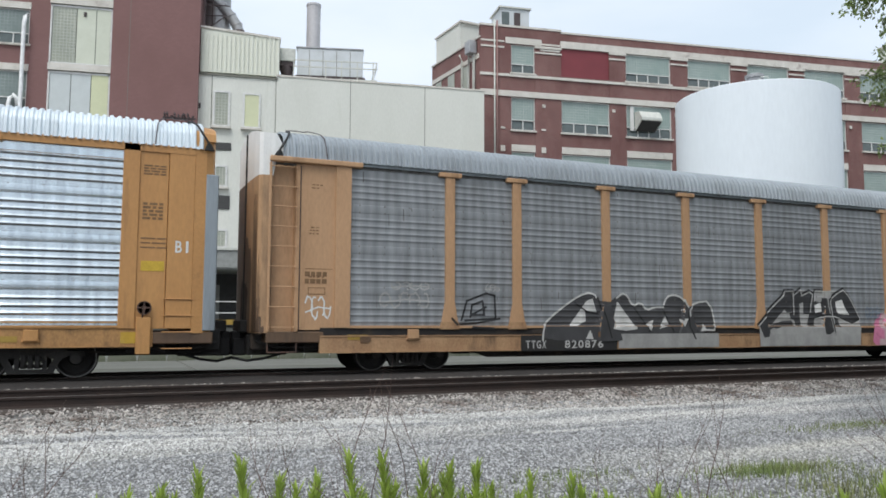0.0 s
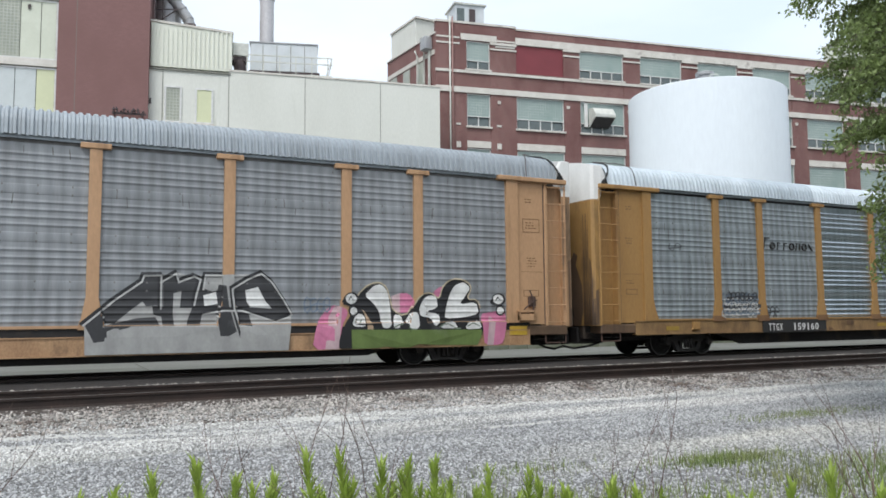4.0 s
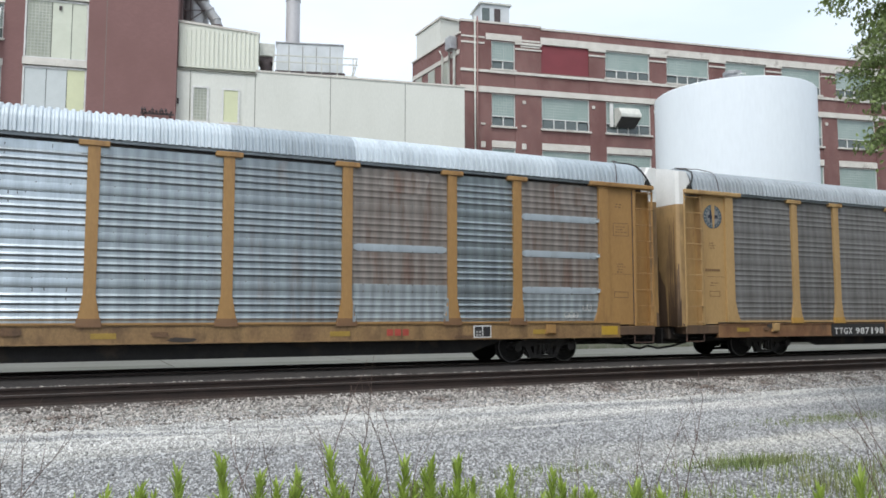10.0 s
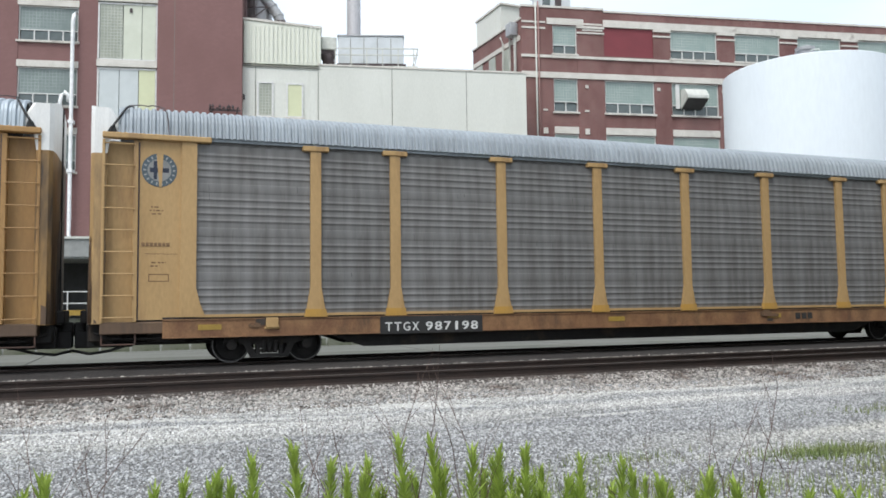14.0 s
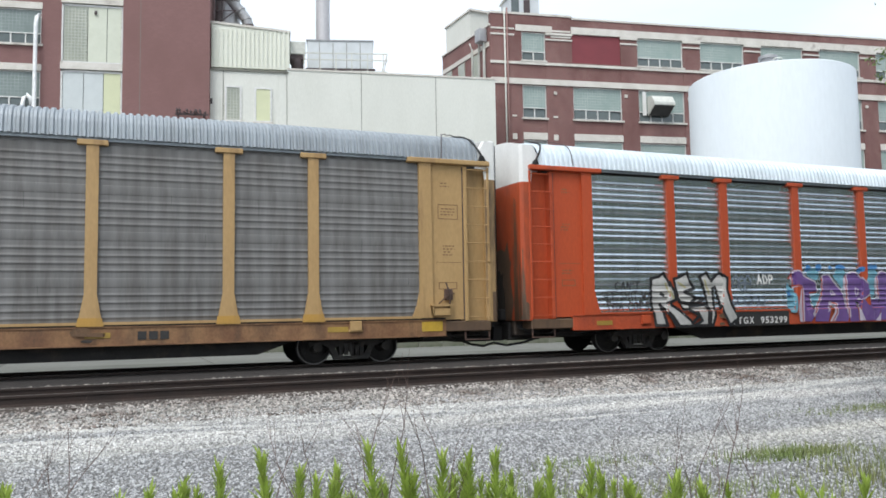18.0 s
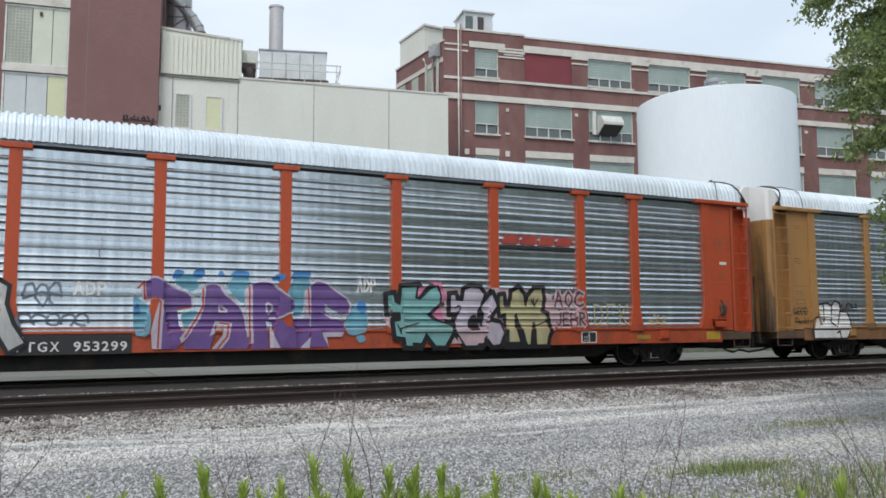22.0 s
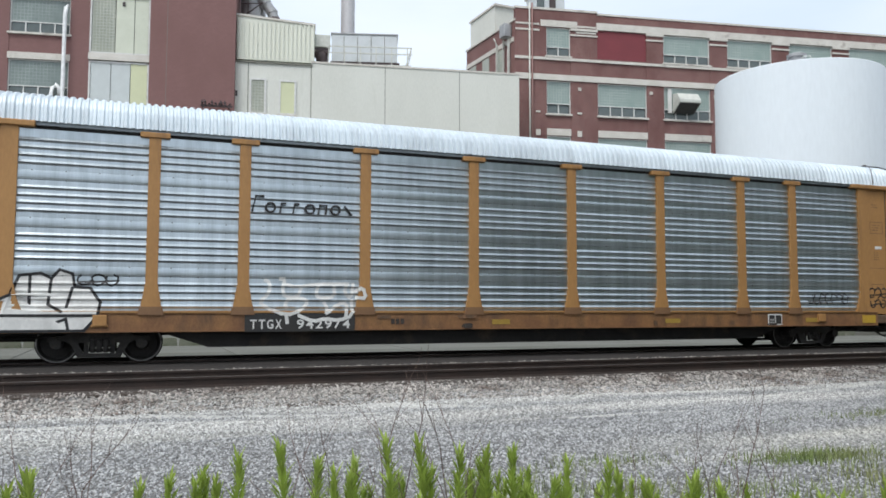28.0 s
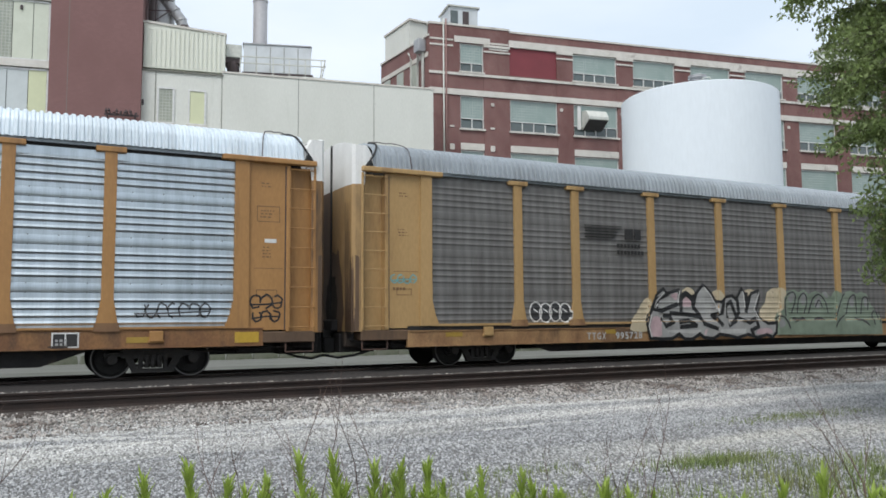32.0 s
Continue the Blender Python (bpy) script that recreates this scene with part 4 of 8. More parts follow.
        bm = bmesh.new()
        for x in (12.95, 13.62):
            tube(bm, [(sx * x, -1.42, 0.98), (sx * x, -1.42, 0.5)], 0.02, 6)
        for z in (0.5,):
            tube(bm, [(sx * 12.95, -1.42, z), (sx * 13.62, -1.42, z)], 0.02, 6)
        d["stirrup", sx] = keep("stirrup", bm)
        d["end_beam", sx] = keep("end_beam", boxes((*sorted((sx * 12.3, sx * 13.66)), -1.46, 1.46, 0.72, 0.98), bevel=0.02))
        d["brake_box", sx] = keep("brake_box", boxes((*sorted((sx * 12.0, sx * 12.5)), -1.6, -1.48, 1.12, 1.3), bevel=0.015))
    return d


ENDS = end_meshes()


def truck_meshes():
    bm = bmesh.new()
    for y in (-1.05, 1.05):
        prism(bm, [(-1.03, 0.46), (-1.0, 0.56), (-0.7, 0.58), (-0.46, 0.70), (0.46, 0.70), (0.7, 0.58), (1.0, 0.56), (1.03, 0.46), (0.70, 0.47), (0.52, 0.40), (0.30, 0.44), (-0.30, 0.44), (-0.52, 0.40), (-0.70, 0.47)], y - 0.07, y + 0.07)
        for sx in (-1, 1):
            prism(bm, [(sx * 0.62, 0.50), (sx * 0.44, 0.14), (sx * 0.28, 0.14), (sx * 0.46, 0.50)], y - 0.065, y + 0.065)
            box(bm, sx * 0.26 - 0.045, sx * 0.26 + 0.045, y - 0.06, y + 0.06, 0.2, 0.5)
        box(bm, -0.44, 0.44, y - 0.075, y + 0.075, 0.12, 0.20)
    box(bm, -0.2, 0.2, -1.1, 1.1, 0.36, 0.62)
    frame_mesh = keep("side_frame", bm)
    bm = bmesh.new()
    tube(bm, [(0, 0, 0.22), (0, 0, 0.5)], 0.055, 8)
    springs = keep("spring", bm)
    bm = bmesh.new()
    tube(bm, [(0, -0.05, 0), (0, 0.05, 0)], 0.11, 12)
    boxes_mesh = keep("journal_box", bm)
    bm = bmesh.new()
    for s in (-1, 1):
        m = pose(0, s * 0.79, 0, -90 * s)
        lathe(bm, [(0.06, 0.06), (0.14, 0.055), (0.16, 0.0), (0.33, -0.02), (0.37, 0.05), (0.415, 0.055), (0.42, -0.05), (0.45, -0.06), (0.445, -0.09), (0.1, -0.085)], m, 28)
    tube(bm, [(0, -1.1, 0), (0, 1.1, 0)], 0.075, 10)
    for k in range(3):
        a = k * math.tau / 3
        box(bm, 0.22 * math.cos(a) - 0.03, 0.22 * math.cos(a) + 0.03, -0.80, -0.77, 0.22 * math.sin(a) - 0.03, 0.22 * math.sin(a) + 0.03)
    plain_faces = len(bm.faces)
    for s in (-1, 1):
        ring = [[bm.verts.new((r * math.cos(a), s * y, r * math.sin(a))) for a in (math.tau * k / 28 for k in range(28))] for r, y in ((0.392, 0.847), (0.395, 0.852), (0.418, 0.852), (0.421, 0.845))]
        for p, q in zip(ring, ring[1:]):
            for k in range(28):
                bm.faces.new((p[k], p[(k + 1) % 28], q[(k + 1) % 28], q[k]))
    bm.faces.ensure_lookup_table()
    for k in range(plain_faces, len(bm.faces)):
        bm.faces[k].material_index = 1
    wheelset = keep("wheelset", bm)
    wheelset.materials.append(WHEEL_STEEL), wheelset.materials.append(TREAD)
    return frame_mesh, springs, boxes_mesh, wheelset


TRUCK = truck_meshes()


SILL = keep("side_sill", boxes((-12.4, 12.4, -1.47, -1.36, 0.67, 1.05), bevel=0.006))
FLANGE = keep("flange", boxes((-12.4, 12.4, -1.49, -1.3, 0, 0.025)))
GIRDER = keep("girder", prism(bmesh.new(), [(-8.9, 0.67), (-7.8, 0.30), (7.8, 0.30), (8.9, 0.67)], -1.12, -1.06))


def flush_end(car, paint):
    """A smooth end with wide panels, a rounded corner, a short ladder and a brake wheel."""
    part("end_panel", boxes((11.92, 12.62, -1.47, -1.36, 1.05, 5.08), bevel=0.01), paint, car)
    part("end_panel", boxes((12.63, 13.18, -1.49, -1.36, 1.05, 5.08), bevel=0.01), paint, car)
    part("end_post", boxes((11.68, 12.02, -1.5, -1.36, 1.05, 5.08), bevel=0.01), paint, car)
    part("top_rail", boxes((9.0, 13.18, -1.5, -1.38, 4.93, 5.1)), paint, car)
    bm = bmesh.new()
    prism(bm, [(13.18, -1.49), (13.42, -1.47), (13.58, -1.36), (13.65, -1.1), (13.65, 1.1), (13.58, 1.36), (13.42, 1.47), (13.18, 1.49)], 0.95, 5.3)
    part("corner_shell", bm, paint, car, Matrix(((1, 0, 0, 0), (0, 0, 1, 0), (0, 1, 0, 0), (0, 0, 0, 1))))
    bm = bmesh.new()
    arch = [(-1.49, 5.3), (-1.44, 5.48), (-1.25, 5.62), (-0.8, 5.76), (0, 5.84), (0.8, 5.76), (1.25, 5.62), (1.44, 5.48), (1.49, 5.3)]
    a = [bm.verts.new((13.18, y, z)) for y, z in arch]
    b = [bm.verts.new((13.62, y * 0.96, z - 0.03)) for y, z in arch]
    for i in range(len(arch) - 1):
        bm.faces.new((a[i], b[i], b[i + 1], a[i + 1]))
    bm.faces.new(b)
    part("end_cap", bm, paint, car)
    part("door_edge", boxes((13.42, 13.70, -1.485, -1.2, 1.0, 4.52), bevel=0.02), GALV_DULL, car, None, "grey worn door edge")
    for k in range(4):
        part("rung", ENDS["rung", 1], paint, car, pose(-0.42, -0.005, 0.62 + k * 0.36))
    bm = bmesh.new()
    lathe(bm, [(0.13, -0.015), (0.15, -0.015), (0.15, 0.015), (0.13, 0.015), (0.13, -0.015)], pose(12.2, -1.56, 1.5, 90), 18)
    tube(bm, [(12.2, -1.56, 1.36), (12.2, -1.56, 1.64)], 0.02, 6)
    tube(bm, [(12.06, -1.56, 1.5), (12.34, -1.56, 1.5)], 0.02, 6)
    tube(bm, [(12.2, -1.58, 1.5), (12.2, -1.42, 1.5)], 0.05, 8)
    tube(bm, [(12.18, -1.55, 1.5), (12.16, -1.5, 1.0), (12.16, -1.5, 0.62)], 0.02, 6)
    part("brake_wheel", bm, RUSTED, car)
    part("brake_chain_box", boxes((12.05, 12.35, -1.55, -1.46, 0.5, 1.3), bevel=0.02), paint, car)
    part("warning_sign", boxes((12.1, 12.58, -1.476, -1.468, 2.3, 2.52)), INK_YELLOW, car, None, "small yellow warning sign")


def brake_lever():
    bm = bmesh.new()
    tube(bm, [(12.42, -1.45, 1.95), (12.44, -1.54, 1.8), (12.5, -1.54, 1.55), (12.47, -1.5, 1.25)], 0.022, 6)
    tube(bm, [(12.2, -1.5, 1.42), (12.42, -1.55, 1.62), (12.62, -1.5, 1.68)], 0.018, 6)
    box(bm, 12.36, 12.58, -1.53, -1.43, 1.5, 1.78, bevel=0.02)
    return keep("hand_brake", bm)


HAND_BRAKE = brake_lever()
BRAKE_STEP = keep("brake_step", boxes((11.95, 12.55, -1.62, -1.47, 1.36, 1.40), (12.0, 12.04, -1.6, -1.47, 1.14, 1.36), (12.46, 12.5, -1.6, -1.47, 1.14, 1.36)))


def build_car(index, label, paint, sheets, roof, door_paint=None, sill_paint=None, flush=False, foot_paint=None, shallow=False, drop=0.0):
    car = tagged(new("autorack_car"), label, "freight car", "cars of the freight train")
    TRAIN.append((car, -11.191 + PITCH * index))
    sill_paint = sill_paint or paint
    widths = [2.60, SLIM - 0.21] + [BAY - 0.21] * 5 + [SLIM - 0.21, 2.60]
    centres = [-(2.5 * BAY + SLIM + 0.125 + 1.30)] + [(a + b) / 2 for a, b in zip(POSTS, POSTS[1:])] + [2.5 * BAY + SLIM + 0.125 + 1.30]
    for side in (0, 1):
        turn = pose(0, 0, 0, 0, 0, 180 * side)
        for k in range(9):
            m = turn @ pose(centres[k], 0, 0)
            sh = part("side_sheet", SHEETS[widths[k]][2 if shallow or sheets[k] in (GALV_RUST, GALV_PALE) else 0], sheets[k if not side else 8 - k], car, m)
            if not side:
                part("rivets", SHEETS[widths[k]][1], GALV_BROWN, sh)["kind"] = "stuff"
            part("base_rail", BASE_RAIL[widths[k]], paint, car, m)
        for x in POSTS:
            m = turn @ pose(x, 0, 0)
            p = part("post", POST, paint, car, m)
            part("post_cap", POST_CAP, paint, p)
            part("post_foot", POST_FOOT, foot_paint or sill_paint, p)
        sill = part("side_sill", SILL, sill_paint, car, turn @ pose(0, 0, -drop))
        if drop:
            # black strip painted as the shade in the gap above the lowered sill
            part("sill_gap_shade", boxes((-12.4, 12.4, -1.45, -1.36, 0.88, 1.07)), IRON_AND_GAP_BLACK, car, turn)
        part("top_flange", FLANGE, sill_paint, sill, pose(0, 0, 1.05))
        part("bottom_flange", FLANGE, sill_paint, sill, pose(0, 0, 0.66))
        part("eave_rail", boxes((-13.3, 13.3, -1.47, -1.38, 5.0, 5.075)), GALV_DULL, car, turn)
        # dark strip painted as the shade in the slot under the eave
        part("eave_gap", boxes((-13.3, 13.3, -1.395, -1.33, 4.90, 5.0)), GALV_GREY if shallow else IRON_AND_GAP_BLACK, car, turn)
    for sx in (1, -1):
        for side in (0, 1):
            turn = pose(0, 0, 0, 0, 0, 180 * side)
            e = sx
            if flush and sx == 1 and side == 0:
                continue
            for key, name, mt in (("end_post_straight" if index == 1 else "end_post", "end_post", paint), ("end_panel", "end_panel", paint), ("ladder_back", "ladder_back", paint), ("header", "end_header", paint), ("stirrup", "stirrup", RUSTED)):
                part(name, ENDS[key, e], mt, car, turn)
            # dark colour of this strip stands in for shade between panel and ladder
            part("panel_gap", ENDS["panel_gap", e], DARK_DUCT, car, turn)
            lad = part("ladder", ENDS["ladder_stile", e], paint, car, turn)
            for k in range(9):
                part("rung", ENDS["rung", e], paint, lad, pose(0, 0, 1.08 + k * 0.47))
        for side in (-1, 1):
            if flush and sx == 1:
                break
            # near half takes the car's sooty paint, far half a darker brown
            dp = part("end_door", ENDS["end_door", sx, side], door_paint or (sooty(paint) if side < 0 else DARK_BROWN), car)
            part("door_top", ENDS["door_top", sx, side], WHITE_PAINT, dp, label="white painted door top")
        if not (flush and sx == 1):
            part("seam_bar", ENDS["seam_bar", sx], HOSE, car)
        part("roof_gasket", ENDS["roof_gasket", sx], HOSE, car)
        part("roof_strap", ENDS["roof_strap", sx], DARK_DUCT, car)
        part("coupler", ENDS["coupler", sx], IRON_AND_GAP_BLACK, car)
        part("air_hose", ENDS["air_hose", sx], HOSE, car)
        part("draft_gear", ENDS["draft_gear", sx], IRON_AND_GAP_BLACK, car, None, "black draft gear and brake rods")
        part("end_beam", ENDS["end_beam", sx], DARK_BROWN, car)
    if index in (1, 3, 4):
        part("brake_box", ENDS["brake_box", 1], paint, car)
    for x in (-10.05, 10.05) if index != 1 else (-10.05,):
        part("jacking_pad", JACK_PAD, paint, car, pose(x, 0, 0))
    if not flush:
        if index in (4, 5):
            part("placard", PLACARD, STENCIL_WHITE, car, None, "small white placard")
        if index in (1, 3, 4):
            part("hand_brake", HAND_BRAKE, RUSTED, car, None, "rusty hand brake")
            part("brake_step", BRAKE_STEP, paint, car)
    if flush:
        flush_end(car, paint)
    for k in range(ROOF_SHEETS):
        part("roof_sheet", ROOF_SHEET, roof[k % len(roof)], car, pose(-ROOF_LEN / 2 + (k + 0.5) * ROOF_LEN / ROOF_SHEETS, 0, 0))
    part("deck", boxes((-13.5, 13.5, -1.35, 1.35, 0.86, 0.98)), IRON_AND_GAP_BLACK, car)
    part("centre_sill", boxes((-13.2, 13.2, -0.35, 0.35, 0.55, 0.86)), IRON_AND_GAP_BLACK, car)
    part("girder", GIRDER, IRON_AND_GAP_BLACK, car)
    part("girder", GIRDER, IRON_AND_GAP_BLACK, car, pose(0, 0, 0, 0, 0, 180))
    part("inner_decks", boxes((-12.8, 12.8, -1.2, 1.2, 2.85, 2.93)), IRON_AND_GAP_BLACK, car)
    for x in (-10.05, 10.05):
        tr = part("truck_frame", TRUCK[0], TRUCK_IRON, car, pose(x, 0, 0))
        for x2 in (-0.13, 0, 0.13):
            for y2 in (-1.13, 1.13):
                part("spring", TRUCK[1], TRUCK_IRON, tr, pose(x2, y2, 0))
        for x2 in (-0.85, 0.85):
            for y2 in (-1.16, 1.16):
                part("journal_box", TRUCK[2], TRUCK_IRON, tr, pose(x2, y2, 0.42))
        for dx in (-0.85, 0.85):
            ax = part("wheelset", TRUCK[3], WHEEL_STEEL, tr, pose(dx, 0, WHEEL))
            AXLES.append((ax, dx))
    return car


def car_paint(name, a, b, stain=(0.16, 0.085, 0.04), lo=0.58):
    return surface(name, a, b, 0.9, (1, 1, 0.35), rough=0.55, fine=18, fine_amount=0.10, bump=0.05, third=stain, third_scale=1.0, third_stretch=(1.6, 1, 0.3), third_lo=lo, third_hi=lo + 0.22)


def galvanised(name, a, b, stain, rough=0.42, metal=0.55, lo=0.5, hi=0.75, var=0.06, plaid=0.0):
    if metal > 0.29:
        a, b, stain = ((c[0] * 0.95, c[1], c[2] * 1.02) for c in (a, b, stain))
    return surface(name, a, b, 1.3, (2.2, 1, 0.25), rough=rough, metal=metal, fine=14, fine_amount=0.08, bump=0.04, third=stain, third_scale=0.8, third_stretch=(3.0, 1, 0.5), third_lo=lo, third_hi=hi, random_value=var, plaid=plaid)


RUSTED = surface("rusty_iron", (0.10, 0.055, 0.04), (0.05, 0.035, 0.03), 4, rough=0.85)
DARK_BROWN = car_paint("dark_brown_paint", (0.14, 0.085, 0.05), (0.08, 0.052, 0.035), (0.035, 0.027, 0.023))
FOOT_BROWN = car_paint("grimy_brown_paint", (0.21, 0.115, 0.055), (0.17, 0.09, 0.045))
INK_YELLOW = plain("sign_yellow", (0.60, 0.40, 0.04), 0.5)
GALV_DULL = galvanised("dull_zinc", (0.33, 0.35, 0.37), (0.27, 0.29, 0.31), (0.22, 0.23, 0.24), 0.55, 0.35)
GALV_BRIGHT = galvanised("bright_zinc", (0.66, 0.69, 0.72), (0.58, 0.61, 0.64), (0.48, 0.51, 0.54), 0.27, 0.93, plaid=0.05)
GALV_SILVER = galvanised("silver_zinc", (0.54, 0.57, 0.595), (0.47, 0.50, 0.525), (0.38, 0.405, 0.43), 0.33, 0.92, plaid=0.05)
GALV_MID = galvanised("weathered_zinc", (0.36, 0.385, 0.40), (0.30, 0.325, 0.34), (0.23, 0.25, 0.26), 0.4, 0.7, plaid=0.12)
GALV_DARK = galvanised("dirty_zinc", (0.268, 0.283, 0.297), (0.228, 0.241, 0.253), (0.18, 0.187, 0.194), 0.66, 0.15, plaid=0.13)
GALV_BROWN = galvanised("brown_stained_zinc", (0.192, 0.189, 0.185), (0.155, 0.151, 0.146), (0.112, 0.105, 0.098), 0.66, 0.2, plaid=0.1)
GALV_GREY = galvanised("sooty_zinc", (0.178, 0.174, 0.168), (0.145, 0.141, 0.136), (0.112, 0.107, 0.101), 0.68, 0.18, plaid=0.12)
GALV_SPOT = galvanised("rust_spotted_zinc", (0.30, 0.325, 0.34), (0.25, 0.27, 0.285), (0.20, 0.135, 0.105), 0.42, 0.6, 0.55, 0.85, plaid=0.12)
GALV_PALE = galvanised("pale_oxidised_zinc", (0.33, 0.35, 0.36), (0.27, 0.29, 0.30), (0.20, 0.21, 0.215), 0.55, 0.3, plaid=0.2)
GALV_RUST = galvanised("rust_stained_zinc", (0.25, 0.225, 0.205), (0.205, 0.178, 0.16), (0.16, 0.095, 0.07), 0.6, 0.25, 0.5, 0.7, plaid=0.16)
ROOF_BRIGHT = galvanised("bright_roof_zinc", (0.74, 0.77, 0.80), (0.66, 0.695, 0.73), (0.56, 0.585, 0.61), 0.42, 0.3)
ROOF_PALE = galvanised("pale_roof_zinc", (0.61, 0.64, 0.67), (0.54, 0.57, 0.60), (0.45, 0.475, 0.50), 0.43, 0.3)
ROOF_MID = galvanised("plain_roof_zinc", (0.46, 0.495, 0.53), (0.40, 0.435, 0.47), (0.34, 0.365, 0.39), 0.45, 0.3)
ROOF_DULL = galvanised("dull_roof_zinc", (0.36, 0.378, 0.40), (0.32, 0.335, 0.355), (0.27, 0.28, 0.29), 0.5, 0.3)
PAINTS = {
    "ochre": car_paint("ochre_car_paint", (0.49, 0.255, 0.09), (0.43, 0.215, 0.075)),
    "tan": car_paint("faded_tan_car_paint", (0.48, 0.29, 0.16), (0.42, 0.25, 0.135)),
    "mustard": car_paint("mustard_car_paint", (0.365, 0.208, 0.074), (0.31, 0.173, 0.062)),
    "sand": car_paint("sand_yellow_car_paint", (0.44, 0.285, 0.125), (0.38, 0.24, 0.10)),
    "orange": car_paint("red_orange_car_paint", (0.47, 0.075, 0.022), (0.42, 0.065, 0.02), (0.26, 0.045, 0.02)),
    "brown": car_paint("golden_brown_car_paint", (0.39, 0.205, 0.07), (0.33, 0.17, 0.058)),
}
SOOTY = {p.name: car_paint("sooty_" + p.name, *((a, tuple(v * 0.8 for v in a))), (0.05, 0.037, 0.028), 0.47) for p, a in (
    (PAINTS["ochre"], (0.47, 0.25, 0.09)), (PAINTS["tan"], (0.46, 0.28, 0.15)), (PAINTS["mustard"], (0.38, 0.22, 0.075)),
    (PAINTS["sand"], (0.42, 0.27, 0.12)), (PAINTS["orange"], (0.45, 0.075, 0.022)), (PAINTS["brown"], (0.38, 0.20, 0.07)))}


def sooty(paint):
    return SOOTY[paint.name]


B, M, D, N, R, G, P = GALV_BRIGHT, GALV_MID, GALV_DARK, GALV_BROWN, GALV_RUST, GALV_GREY, GALV_PALE


def grimy(name, a, b):
    return surface(name, a, b, 1.6, (1.2, 1, 0.8), rough=0.65, fine=22, fine_amount=0.2, bump=0.08, third=(0.085, 0.05, 0.03), third_scale=1.1, third_stretch=(1.5, 1, 0.6), third_lo=0.52, third_hi=0.72)


SILLS = [grimy(n, a, b) for n, a, b in (
    ("grimy_ochre_sill", (0.43, 0.23, 0.085), (0.33, 0.18, 0.07)), ("grimy_tan_sill", (0.42, 0.26, 0.14), (0.33, 0.19, 0.10)),
    ("grimy_mustard_sill", (0.29, 0.18, 0.078), (0.195, 0.115, 0.054)), ("rusty_brown_sill", (0.26, 0.14, 0.065), (0.16, 0.075, 0.036)),
    ("grimy_orange_sill", (0.44, 0.075, 0.025), (0.32, 0.055, 0.022)), ("brown_sill", (0.25, 0.125, 0.048), (0.17, 0.08, 0.036)),
    ("grimy_sand_sill", (0.36, 0.215, 0.10), (0.23, 0.125, 0.06)))]
FOOT_YELLOW = car_paint("worn_yellow_foot_paint", (0.46, 0.26, 0.05), (0.40, 0.23, 0.06))
CARS = [
    build_car(0, "ochre covered car carrier with bright galvanised side sheets", PAINTS["ochre"], [B] * 9, [ROOF_BRIGHT], flush=True, sill_paint=SILLS[0]),
    build_car(1, "faded tan covered car carrier, grey sheets covered in graffiti", PAINTS["tan"], [D] * 9, [ROOF_DULL], sill_paint=SILLS[1], shallow=True, drop=0.19),
    build_car(2, "mustard covered car carrier with patched, rust-stained sheets", PAINTS["mustard"], [P, P, P, GALV_SILVER, M, GALV_SPOT, R, M, R], [ROOF_PALE, ROOF_PALE, ROOF_MID], foot_paint=FOOT_BROWN, sill_paint=SILLS[2]),
    build_car(3, "sand yellow covered car carrier with dirty brown-grey sheets", PAINTS["sand"], [N] * 9, [ROOF_DULL], sill_paint=SILLS[3], foot_paint=FOOT_YELLOW, shallow=True, drop=0.05),
    build_car(4, "red-orange covered car carrier with graffiti on silver sheets", PAINTS["orange"], [B] * 9, [ROOF_BRIGHT], sill_paint=SILLS[4]),
    build_car(5, "golden brown covered car carrier with silver side sheets", PAINTS["brown"], [GALV_SILVER] * 9, [ROOF_BRIGHT], foot_paint=FOOT_BROWN, sill_paint=SILLS[5]),
    build_car(6, "tan covered car carrier with dark dirty sheets and graffiti", PAINTS["sand"], [G] * 9, [ROOF_DULL], sill_paint=SILLS[6], shallow=True, drop=0.12),
]

